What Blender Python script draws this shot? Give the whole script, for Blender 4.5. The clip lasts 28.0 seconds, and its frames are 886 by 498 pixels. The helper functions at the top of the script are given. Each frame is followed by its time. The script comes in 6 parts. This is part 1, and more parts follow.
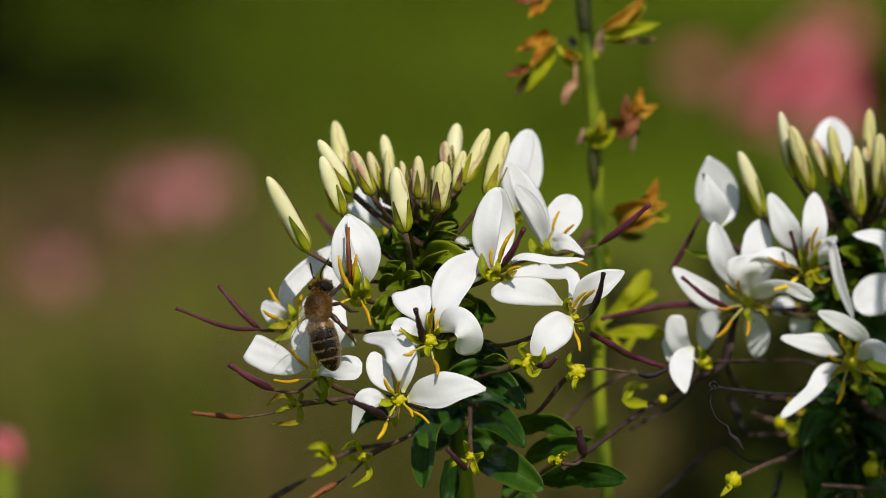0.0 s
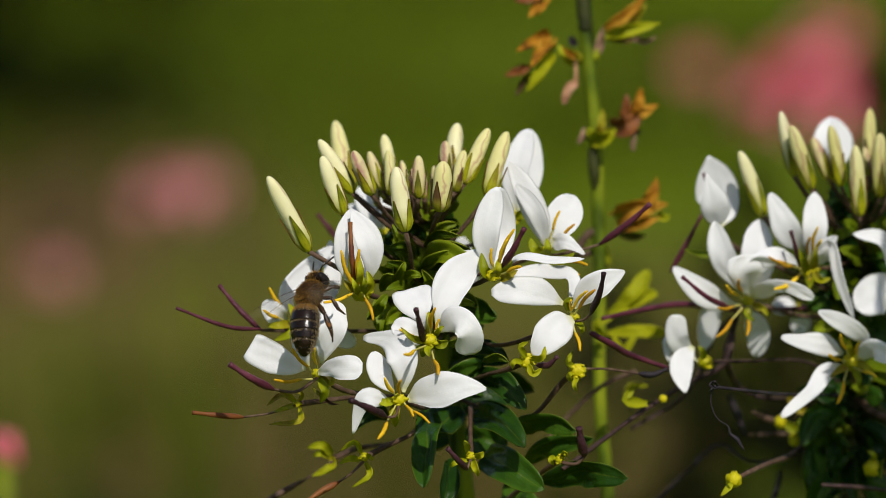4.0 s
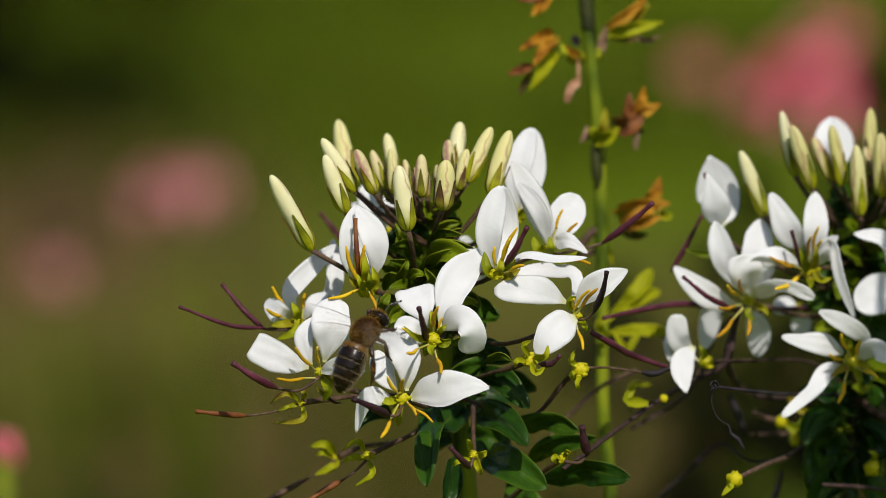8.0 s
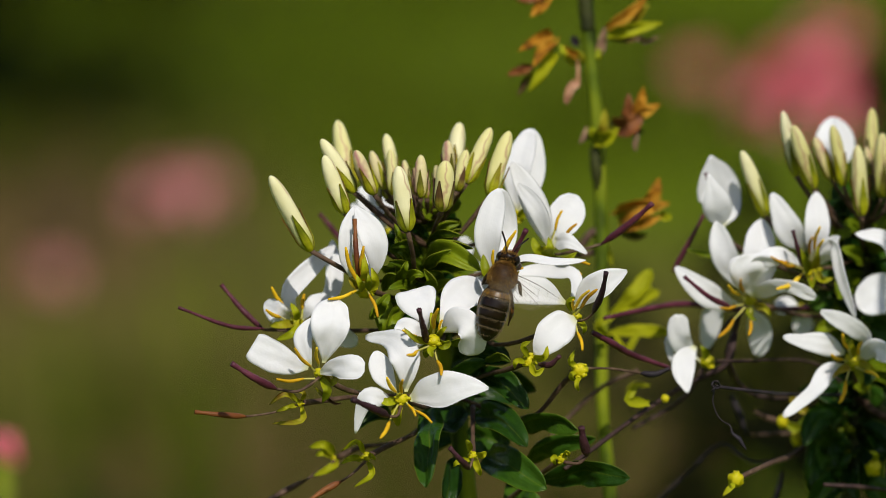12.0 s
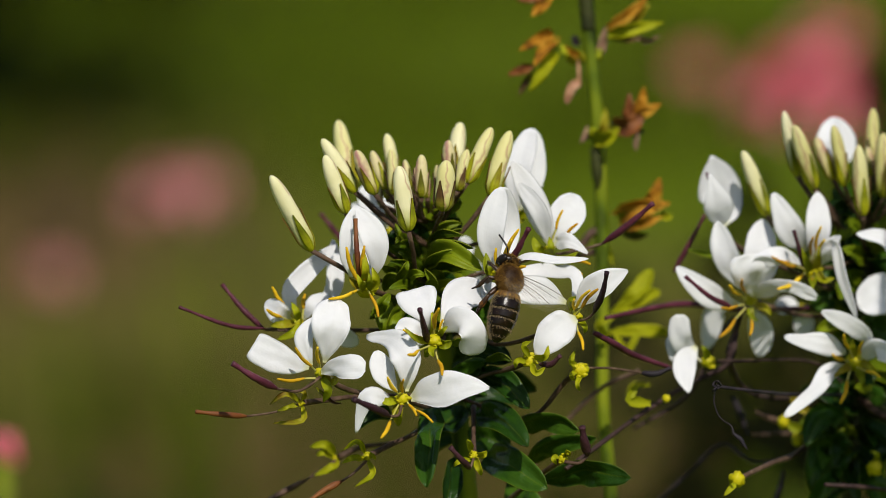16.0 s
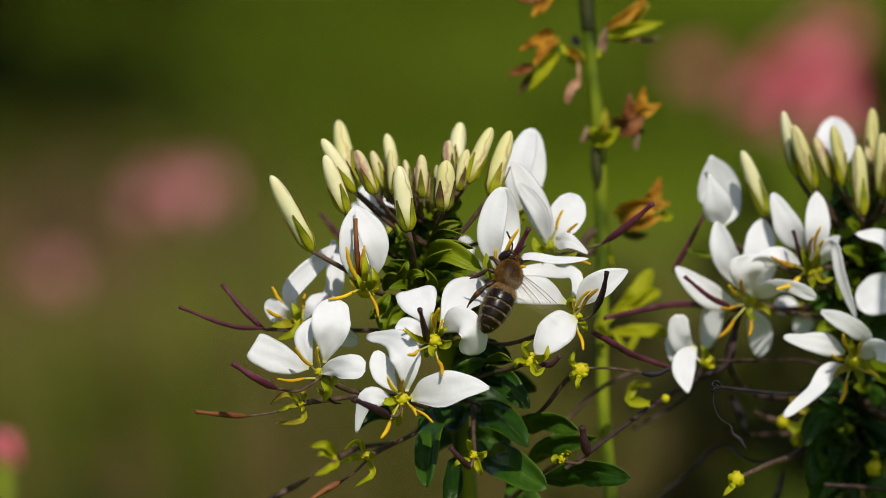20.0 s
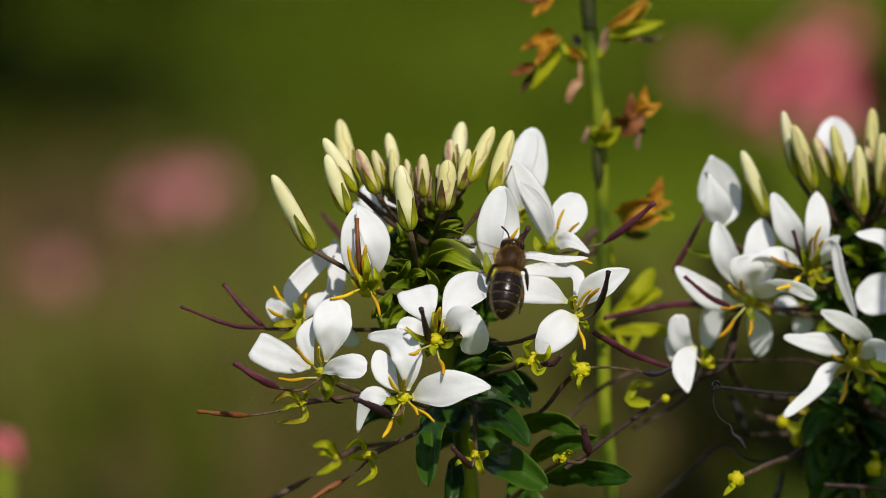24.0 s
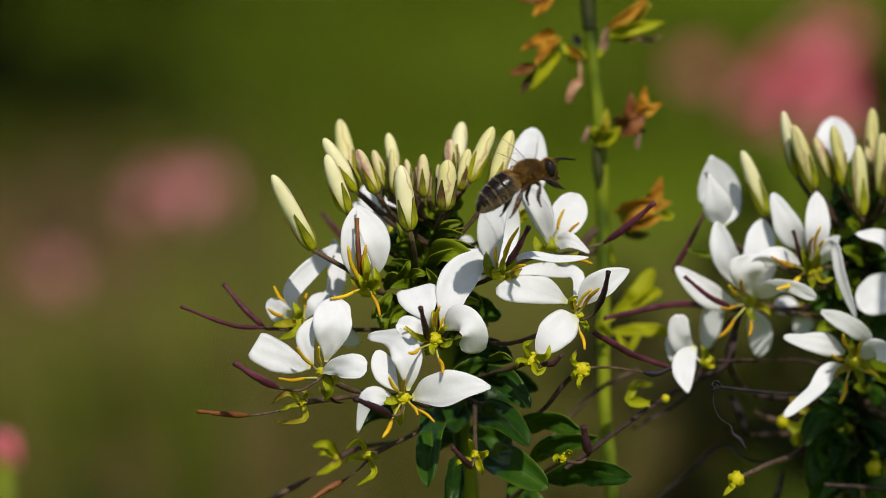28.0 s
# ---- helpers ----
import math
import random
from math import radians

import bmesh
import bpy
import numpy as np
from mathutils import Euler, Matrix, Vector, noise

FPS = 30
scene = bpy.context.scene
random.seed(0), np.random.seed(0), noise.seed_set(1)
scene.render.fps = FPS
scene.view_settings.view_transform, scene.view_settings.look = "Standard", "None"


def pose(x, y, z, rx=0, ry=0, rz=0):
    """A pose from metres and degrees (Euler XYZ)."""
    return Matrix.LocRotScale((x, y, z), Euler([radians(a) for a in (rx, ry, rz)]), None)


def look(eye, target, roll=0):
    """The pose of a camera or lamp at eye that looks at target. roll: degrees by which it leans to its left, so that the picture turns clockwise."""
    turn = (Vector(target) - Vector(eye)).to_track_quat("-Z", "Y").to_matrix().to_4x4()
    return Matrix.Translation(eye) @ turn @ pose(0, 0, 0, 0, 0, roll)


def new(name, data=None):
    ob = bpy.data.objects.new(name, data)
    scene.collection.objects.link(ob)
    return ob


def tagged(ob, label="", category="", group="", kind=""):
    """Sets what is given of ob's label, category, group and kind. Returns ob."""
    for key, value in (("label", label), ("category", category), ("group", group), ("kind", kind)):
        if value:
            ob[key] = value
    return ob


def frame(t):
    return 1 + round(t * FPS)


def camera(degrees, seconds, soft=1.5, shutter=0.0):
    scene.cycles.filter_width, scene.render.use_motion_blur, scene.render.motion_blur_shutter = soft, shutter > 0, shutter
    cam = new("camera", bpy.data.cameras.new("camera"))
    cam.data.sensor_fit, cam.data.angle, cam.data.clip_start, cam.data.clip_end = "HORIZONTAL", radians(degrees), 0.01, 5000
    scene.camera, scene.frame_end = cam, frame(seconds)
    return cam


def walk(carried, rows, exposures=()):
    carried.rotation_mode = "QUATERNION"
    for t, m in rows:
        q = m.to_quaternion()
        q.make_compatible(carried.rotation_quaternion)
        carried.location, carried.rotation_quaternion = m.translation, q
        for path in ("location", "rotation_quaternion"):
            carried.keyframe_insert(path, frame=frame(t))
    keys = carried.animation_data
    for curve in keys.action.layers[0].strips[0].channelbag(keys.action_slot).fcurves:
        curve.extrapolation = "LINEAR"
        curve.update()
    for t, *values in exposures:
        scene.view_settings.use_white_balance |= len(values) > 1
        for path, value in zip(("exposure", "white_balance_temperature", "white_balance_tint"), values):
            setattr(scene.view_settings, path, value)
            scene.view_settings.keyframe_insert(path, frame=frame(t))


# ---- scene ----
# A close view of white spider flowers in a garden, about 12 cm across, seen from 0.9 m.
FOCUS = Vector((0.0, 0.0, 0.62))          # the middle of the view, on the near flowers
REACH, TILT = 0.9, radians(8)             # camera to flowers, and how far it looks down
AHEAD = Vector((0, math.cos(TILT), -math.sin(TILT)))
RIGHT = Vector((1, 0, 0))
UP = Vector((0, math.sin(TILT), math.cos(TILT)))
MM = 0.001

cam = camera(7.667, 28.0, soft=0.6, shutter=0.3)
cam.data.dof.use_dof = True
cam.data.dof.focus_distance = 0.889
cam.data.dof.aperture_fstop = 19.0
EYE = FOCUS - AHEAD * REACH
walk(cam, [(0.0, look(EYE, FOCUS)), (28.0, look(EYE, FOCUS))], exposures=[(0.0, 0.03), (28.0, 0.03)])

# ---- light ----
SUN_UP, SUN_SIDE = radians(45), radians(14)   # height, and turn to the right of the view's back
to_sun = Vector((math.sin(SUN_SIDE) * math.cos(SUN_UP), -math.cos(SUN_SIDE) * math.cos(SUN_UP), math.sin(SUN_UP)))
world = bpy.data.worlds.new("sky")
scene.world = world
world.use_nodes = True
sky = world.node_tree.nodes.new("ShaderNodeTexSky")
sky.sky_type, sky.sun_disc = "NISHITA", False
sky.sun_elevation, sky.sun_rotation = SUN_UP, math.atan2(to_sun.x, to_sun.y)
world.node_tree.links.new(sky.outputs[0], world.node_tree.nodes["Background"].inputs[0])
world.node_tree.nodes["Background"].inputs[1].default_value = 0.08
sun = new("sun", bpy.data.lights.new("sun", "SUN"))
sun.data.energy, sun.data.angle, sun.data.color = 3.7, radians(0.5), (1.0, 0.95, 0.875)
sun.matrix_world = look(to_sun * 20, (0, 0, 0))


# ---- materials ----
def mixed(name, stops, size, rough=0.5, bump=0.0, bump_size=None, through_light=0.0, metal=0.0, gloss=0.2, stretch=(1, 1, 1), coords="Object", detail=5, per="", vein=0.0, edge=None, rim=None, seam=None):
    """A procedural material: colours by noise of a real size (in metres), fine relief, and light let through."""
    m = bpy.data.materials.new(name)
    m.use_nodes = True
    t = m.node_tree
    n, l = t.nodes, t.links
    p = n["Principled BSDF"]
    p.inputs["Roughness"].default_value, p.inputs["Metallic"].default_value = rough, metal
    p.inputs["Specular IOR Level"].default_value = gloss
    tc, mp, nz, ramp = (n.new("ShaderNode" + k) for k in ("TexCoord", "Mapping", "TexNoise", "ValToRGB"))
    mp.inputs["Scale"].default_value = stretch
    l.new(tc.outputs[coords], mp.inputs[0])
    l.new(mp.outputs[0], nz.inputs["Vector"])
    nz.inputs["Scale"].default_value, nz.inputs["Detail"].default_value = 1.0 / size, detail
    value = nz.outputs[0]
    if per:
        info = n.new("ShaderNodeObjectInfo" if per == "object" else "ShaderNodeNewGeometry")
        blend = n.new("ShaderNodeMath")
        blend.operation = "MULTIPLY_ADD"
        l.new(info.outputs["Random" if per == "object" else "Random Per Island"], blend.inputs[0])
        blend.inputs[1].default_value = 0.5
        half = n.new("ShaderNodeMath")
        half.operation = "MULTIPLY"
        half.inputs[1].default_value = 0.5
        l.new(value, half.inputs[0])
        l.new(half.outputs[0], blend.inputs[2])
        value = blend.outputs[0]
    l.new(value, ramp.inputs[0])
    while len(ramp.color_ramp.elements) < len(stops):
        ramp.color_ramp.elements.new(0.5)
    for e, (where, colour) in zip(ramp.color_ramp.elements, stops):
        e.position, e.color = where, (*colour, 1)
    colour = ramp.outputs[0]
    if vein:
        wave = n.new("ShaderNodeTexNoise")
        stretched = n.new("ShaderNodeMapping")
        stretched.inputs["Scale"].default_value = (22, 1.6, 1)
        l.new(tc.outputs["UV"], stretched.inputs[0])
        l.new(stretched.outputs[0], wave.inputs["Vector"])
        wave.inputs["Scale"].default_value = 1.0
        veined = n.new("ShaderNodeMix")
        veined.data_type, veined.blend_type = "RGBA", "MULTIPLY"
        veined.inputs["Factor"].default_value = vein
        l.new(colour, veined.inputs["A"])
        l.new(wave.outputs[0], veined.inputs["B"])
        colour = veined.outputs["Result"]
    if edge:
        # a second colour towards one end of the piece, along its own length
        where, other = edge
        sep, ends = n.new("ShaderNodeSeparateXYZ"), n.new("ShaderNodeMapRange")
        l.new(tc.outputs["UV"], sep.inputs[0])
        l.new(sep.outputs[1], ends.inputs[0])
        ends.inputs[1].default_value, ends.inputs[2].default_value = where
        tip = n.new("ShaderNodeMix")
        tip.data_type = "RGBA"
        l.new(ends.outputs[0], tip.inputs["Factor"])
        l.new(colour, tip.inputs["A"])
        tip.inputs["B"].default_value = (*other, 1)
        colour = tip.outputs["Result"]
    if seam:
        # thin, wavering lines where the closed petals overlap
        along, wob, turn_by, saw, gap, line, wide, tint = (n.new("ShaderNode" + k) for k in ("SeparateXYZ", "TexNoise", "Math", "Math", "Math", "MapRange", "ObjectInfo", "Mix"))
        l.new(tc.outputs["UV"], along.inputs[0])
        wob.inputs["Scale"].default_value = 3.0
        l.new(tc.outputs["UV"], wob.inputs["Vector"])
        turn_by.operation, saw.operation, gap.operation = "MULTIPLY_ADD", "MULTIPLY_ADD", "PINGPONG"
        l.new(wob.outputs[0], turn_by.inputs[0])
        turn_by.inputs[1].default_value = 0.7
        l.new(wide.outputs["Random"], turn_by.inputs[2])
        l.new(along.outputs[0], saw.inputs[0])
        saw.inputs[1].default_value = 2.0
        l.new(turn_by.outputs[0], saw.inputs[2])
        l.new(saw.outputs[0], gap.inputs[0])
        gap.inputs[1].default_value = 0.5
        l.new(gap.outputs[0], line.inputs[0])
        line.inputs[1].default_value, line.inputs[2].default_value, line.inputs[3].default_value, line.inputs[4].default_value = 0.0, seam[1], seam[2], 0.0
        tint.data_type = "RGBA"
        l.new(line.outputs[0], tint.inputs["Factor"])
        l.new(colour, tint.inputs["A"])
        tint.inputs["B"].default_value = (*seam[0], 1)
        colour = tint.outputs["Result"]
    if rim:
        # a paler margin along both sides of a leaf, and along its midrib
        cut, off, far, near, both = n.new("ShaderNodeSeparateXYZ"), n.new("ShaderNodeMath"), n.new("ShaderNodeMapRange"), n.new("ShaderNodeMapRange"), n.new("ShaderNodeMath")
        l.new(tc.outputs["UV"], cut.inputs[0])
        off.operation, both.operation = "SUBTRACT", "MAXIMUM"
        l.new(cut.outputs[0], off.inputs[0])
        off.inputs[1].default_value = 0.5
        size_of = n.new("ShaderNodeMath")
        size_of.operation = "ABSOLUTE"
        l.new(off.outputs[0], size_of.inputs[0])
        far.inputs[1].default_value, far.inputs[2].default_value = 0.47, 0.5
        near.inputs[1].default_value, near.inputs[2].default_value, near.inputs[4].default_value = 0.03, 0.0, 0.55
        for node in (far, near):
            l.new(size_of.outputs[0], node.inputs[0])
        l.new(far.outputs[0], both.inputs[0])
        l.new(near.outputs[0], both.inputs[1])
        margin = n.new("ShaderNodeMix")
        margin.data_type = "RGBA"
        l.new(both.outputs[0], margin.inputs["Factor"])
        l.new(colour, margin.inputs["A"])
        margin.inputs["B"].default_value = (*rim, 1)
        colour = margin.outputs["Result"]
    l.new(colour, p.inputs["Base Color"])
    normal = None
    if bump:
        fine, b = n.new("ShaderNodeTexNoise"), n.new("ShaderNodeBump")
        fine.inputs["Scale"].default_value, fine.inputs["Detail"].default_value = 1.0 / (bump_size or size / 6), 4
        l.new(mp.outputs[0], fine.inputs["Vector"])
        b.inputs["Strength"].default_value, b.inputs["Distance"].default_value = bump, (bump_size or size / 6) * 0.5
        height = fine.outputs[0]
        if vein:
            add = n.new("ShaderNodeMath")
            add.operation = "MULTIPLY_ADD"
            l.new(wave.outputs[0], add.inputs[0])
            add.inputs[1].default_value = min(0.5, vein * 10)
            l.new(height, add.inputs[2])
            height = add.outputs[0]
        l.new(height, b.inputs["Height"])
        l.new(b.outputs[0], p.inputs["Normal"])
        normal = b.outputs[0]
    if through_light:
        tr, mix, out = n.new("ShaderNodeBsdfTranslucent"), n.new("ShaderNodeMixShader"), n["Material Output"]
        l.new(colour, tr.inputs[0])
        if normal:
            l.new(normal, tr.inputs["Normal"])
        mix.inputs[0].default_value = through_light
        l.new(p.outputs[0], mix.inputs[1])
        l.new(tr.outputs[0], mix.inputs[2])
        l.new(mix.outputs[0], out.inputs[0])
    return m


WHITE = mixed("white_petal", [(0.3, (0.80, 0.80, 0.81)), (0.7, (0.86, 0.86, 0.855))], 0.003, 0.6, 0.12, 0.0006, 0.28, gloss=0.14, vein=0.03, edge=((0.15, 0.0), (0.62, 0.62, 0.30)))
CREAM = mixed("cream_bud", [(0.25, (0.70, 0.65, 0.27)), (0.5, (0.76, 0.71, 0.37)), (0.75, (0.81, 0.77, 0.47))], 0.004, 0.5, 0.2, 0.0009, 0.12, gloss=0.2, vein=0.03, per="object", edge=((0.38, 0.05), (0.33, 0.35, 0.02)), seam=((0.42, 0.22, 0.15), 0.075, 0.75))
GREENISH = mixed("greenish_cream_bud", [(0.25, (0.59, 0.55, 0.20)), (0.5, (0.66, 0.62, 0.30)), (0.75, (0.74, 0.70, 0.43))], 0.004, 0.5, 0.25, 0.0009, 0.1, gloss=0.2, vein=0.04, per="object", edge=((0.5, 0.08), (0.27, 0.29, 0.02)), seam=((0.30, 0.15, 0.10), 0.10, 0.7))
BLUSH = mixed("blushed_bud", [(0.3, (0.68, 0.61, 0.28)), (0.55, (0.62, 0.53, 0.27)), (0.75, (0.44, 0.26, 0.20))], 0.0022, 0.5, 0.4, 0.0007, 0.06, gloss=0.25, vein=0.06, edge=((0.45, 0.0), (0.34, 0.30, 0.03)), seam=((0.34, 0.13, 0.13), 0.22, 0.9))
BUD_SEPAL = mixed("green_bud_sepal", [(0.3, (0.13, 0.15, 0.003)), (0.55, (0.30, 0.30, 0.005)), (0.75, (0.16, 0.08, 0.012))], 0.0022, 0.5, 0.5, 0.0004, 0.15, per="object", edge=((0.55, 0.1), (0.42, 0.42, 0.01)), rim=(0.12, 0.06, 0.01))
SEPAL = mixed("green_sepal", [(0.3, (0.20, 0.23, 0.003)), (0.55, (0.38, 0.40, 0.006)), (0.8, (0.24, 0.17, 0.012))], 0.003, 0.5, 0.4, 0.0004, 0.2, per="object")
DARK_SEPAL = mixed("bronzed_sepal", [(0.3, (0.12, 0.12, 0.008)), (0.55, (0.10, 0.05, 0.02)), (0.75, (0.05, 0.018, 0.018))], 0.003, 0.45, 0.5, 0.0004, 0.12, per="object", edge=((0.5, 0.05), (0.30, 0.30, 0.01)), rim=(0.05, 0.02, 0.01))
LIME = mixed("yellow_green_knob", [(0.3, (0.34, 0.34, 0.004)), (0.55, (0.58, 0.51, 0.007)), (0.8, (0.70, 0.61, 0.03))], 0.0018, 0.4, 0.5, 0.0004, 0.2)
ANTHER = mixed("orange_anther", [(0.3, (0.48, 0.25, 0.006)), (0.6, (0.72, 0.44, 0.010)), (0.8, (0.80, 0.55, 0.03))], 0.0016, 0.7, 0.8, 0.00025, 0.05, per="object")
FILAMENT = mixed("pale_filament", [(0.3, (0.48, 0.45, 0.06)), (0.7, (0.66, 0.60, 0.20))], 0.002, 0.5, through_light=0.2)
POD = mixed("purple_pod", [(0.3, (0.014, 0.006, 0.008)), (0.6, (0.034, 0.011, 0.016)), (0.8, (0.062, 0.022, 0.028))], 0.002, 0.5, 0.9, 0.0005, per="object")
RED_POD = mixed("wine_red_pod", [(0.3, (0.055, 0.011, 0.020)), (0.6, (0.105, 0.024, 0.040)), (0.8, (0.16, 0.05, 0.062))], 0.003, 0.45, 0.5, 0.0005)
RUST = mixed("rust_brown_pod", [(0.3, (0.10, 0.028, 0.012)), (0.6, (0.21, 0.075, 0.018)), (0.8, (0.14, 0.045, 0.03))], 0.003, 0.5, 0.6, 0.0005)
STALK = mixed("purple_brown_stalk", [(0.3, (0.050, 0.028, 0.018)), (0.58, (0.105, 0.062, 0.040)), (0.8, (0.25, 0.18, 0.11))], 0.0012, 0.55, 0.8, 0.0003)
STEM = mixed("green_stem", [(0.40, (0.016, 0.028, 0.004)), (0.49, (0.085, 0.125, 0.004)), (0.62, (0.20, 0.235, 0.008))], 0.005, 0.5, 0.6, 0.0006, 0.05, gloss=0.15, stretch=(1, 1, 0.3))
# darker copy of STEM, with the second plant's shade put into the colour
SHADED_STEM = mixed("shaded_green_stem", [(0.3, (0.018, 0.022, 0.004)), (0.7, (0.05, 0.055, 0.008))], 0.006, 0.6, 0.5, 0.0006)
LEAF = mixed("dark_green_leaf", [(0.3, (0.009, 0.030, 0.004)), (0.55, (0.024, 0.070, 0.005)), (0.8, (0.052, 0.115, 0.008))], 0.004, 0.33, 0.45, 0.0012, 0.16, gloss=0.2, vein=0.02, per="object", rim=(0.11, 0.15, 0.012))
YOUNG = mixed("young_green_leaf", [(0.3, (0.085, 0.14, 0.003)), (0.6, (0.185, 0.25, 0.005)), (0.8, (0.30, 0.345, 0.01))], 0.005, 0.45, 0.25, 0.0010, 0.3, vein=0.12, per="object", rim=(0.34, 0.36, 0.02))
LEMON = mixed("yellowing_leaf", [(0.3, (0.24, 0.27, 0.003)), (0.6, (0.40, 0.41, 0.005)), (0.8, (0.48, 0.42, 0.01))], 0.006, 0.6, 0.4, 0.001, 0.35)
DRY = mixed("dried_orange_brown", [(0.3, (0.14, 0.05, 0.008)), (0.48, (0.50, 0.22, 0.012)), (0.75, (0.70, 0.42, 0.05))], 0.0022, 0.7, 0.9, 0.0006, 0.35)
WITHER = mixed("withered_pink_brown", [(0.3, (0.08, 0.045, 0.03)), (0.6, (0.36, 0.22, 0.14)), (0.8, (0.56, 0.40, 0.28))], 0.003, 0.8, 0.8, 0.0006, 0.2)
DUSK = mixed("dark_brown_stalk", [(0.3, (0.022, 0.012, 0.012)), (0.58, (0.05, 0.028, 0.024)), (0.8, (0.10, 0.065, 0.05))], 0.0012, 0.6, 0.8, 0.0003)
PAPERY = mixed("papery_tan_petal", [(0.3, (0.24, 0.11, 0.06)), (0.5, (0.52, 0.28, 0.16)), (0.75, (0.66, 0.42, 0.28))], 0.002, 0.8, 0.8, 0.0005, 0.3)
BLACKISH = mixed("dead_dark_stalk", [(0.3, (0.012, 0.010, 0.014)), (0.7, (0.035, 0.025, 0.03))], 0.002, 0.6, 0.6, 0.0004)
PALE_PINK = mixed("pale_pink_petal", [(0.3, (0.70, 0.27, 0.29)), (0.7, (0.80, 0.38, 0.38))], 0.02, 0.5, 0.3, 0.002, 0.3, per="object")
PINK = mixed("pink_petal", [(0.3, (0.86, 0.17, 0.25)), (0.7, (0.93, 0.33, 0.40))], 0.02, 0.5, 0.3, 0.002, 0.3, per="object")
GRASS = mixed("grass_blade", [(0.25, (0.030, 0.050, 0.0015)), (0.5, (0.050, 0.075, 0.002)), (0.75, (0.075, 0.08, 0.004))], 0.05, 0.7, 0.3, 0.004, 0.25, gloss=0.05, per="island")


def bed_and_turf():
    """Mossy green turf, worn to brown soil in two patches of a flower bed."""
    m = mixed("bed_and_turf", [(0.3, (0.086, 0.112, 0.008)), (0.7, (0.096, 0.142, 0.002))], 0.5, 0.95, 0.7, 0.02, detail=8, gloss=0.02)
    t = m.node_tree
    n, l = t.nodes, t.links
    tc, rough, both, mix = (n.new("ShaderNode" + k) for k in ("TexCoord", "TexNoise", "Math", "Mix"))
    rough.inputs["Scale"].default_value = 2.5
    l.new(tc.outputs["Object"], rough.inputs["Vector"])
    both.operation = "MINIMUM"
    for k, (middle, reach) in enumerate((((-0.37, 4.75, 0), (0.21, 0.75, 1)), ((0.07, 3.3, 0), (0.50, 0.95, 1)))):
        away, share_of, far, edge, ends = (n.new("ShaderNode" + q) for q in ("VectorMath", "VectorMath", "VectorMath", "Math", "MapRange"))
        away.operation, share_of.operation, far.operation, edge.operation = "SUBTRACT", "DIVIDE", "LENGTH", "MULTIPLY_ADD"
        away.inputs[1].default_value, share_of.inputs[1].default_value = middle, reach
        l.new(tc.outputs["Object"], away.inputs[0])
        l.new(away.outputs[0], share_of.inputs[0])
        l.new(share_of.outputs[0], far.inputs[0])
        l.new(rough.outputs[0], edge.inputs[0])
        edge.inputs[1].default_value = 0.7
        l.new(far.outputs["Value"], edge.inputs[2])
        l.new(edge.outputs[0], ends.inputs[0])
        ends.inputs[1].default_value, ends.inputs[2].default_value = 0.85, 1.9
        l.new(ends.outputs[0], both.inputs[k])
    mix.data_type = "RGBA"
    l.new(both.outputs[0], mix.inputs["Factor"])
    mix.inputs["A"].default_value = (0.120, 0.080, 0.029, 1)
    p = n["Principled BSDF"]
    l.new(p.inputs["Base Color"].links[0].from_socket, mix.inputs["B"])
    l.new(mix.outputs["Result"], p.inputs["Base Color"])
    return m


SOIL = bed_and_turf()
# near-black leaves: the deep shade at the back is put into their colour
SHRUB = mixed("shade_dark_shrub_leaf", [(0.3, (0.003, 0.004, 0.0006)), (0.7, (0.010, 0.011, 0.0015))], 0.05, 0.8, 0.3, 0.004, 0.05, gloss=0.05, per="island")
BARK = mixed("brown_bark", [(0.3, (0.05, 0.035, 0.02)), (0.7, (0.12, 0.08, 0.05))], 0.02, 0.9, 0.8, 0.004)
CHITIN = mixed("dark_brown_chitin", [(0.3, (0.005, 0.003, 0.002)), (0.7, (0.016, 0.008, 0.004))], 0.0012, 0.24, 0.2, 0.00018, gloss=0.3)
UMBER = mixed("umber_thorax_chitin", [(0.3, (0.018, 0.008, 0.003)), (0.7, (0.06, 0.028, 0.008))], 0.0012, 0.55, 0.35, 0.0002, gloss=0.2)
AMBER = mixed("amber_brown_chitin", [(0.3, (0.03, 0.014, 0.005)), (0.7, (0.11, 0.05, 0.012))], 0.0012, 0.35, 0.35, 0.0002, gloss=0.5)
LIMB = mixed("brown_limb", [(0.3, (0.014, 0.007, 0.003)), (0.7, (0.055, 0.024, 0.007))], 0.0012, 0.35, 0.4, 0.0002, gloss=0.4)
EYE_BLACK = mixed("compound_eye", [(0.3, (0.006, 0.005, 0.005)), (0.7, (0.02, 0.014, 0.012))], 0.0005, 0.18, 0.3, 0.00005)
FUR = mixed("golden_brown_fur", [(0.2, (0.035, 0.017, 0.004)), (0.5, (0.17, 0.082, 0.014)), (0.8, (0.52, 0.30, 0.068))], 0.002, 0.8, gloss=0.1, through_light=0.25, per="island")
GOLD_FUR = mixed("golden_waist_fur", [(0.2, (0.22, 0.11, 0.012)), (0.8, (0.52, 0.30, 0.05))], 0.002, 0.8, gloss=0.1, through_light=0.1, per="island")
PALE_FUR = mixed("pale_tan_fur", [(0.2, (0.12, 0.08, 0.035)), (0.8, (0.38, 0.29, 0.16))], 0.002, 0.8, gloss=0.1, through_light=0.2, per="island")
POLLEN = mixed("rust_pollen_load", [(0.3, (0.13, 0.045, 0.010)), (0.7, (0.30, 0.12, 0.022))], 0.0006, 0.8, 0.9, 0.0002)


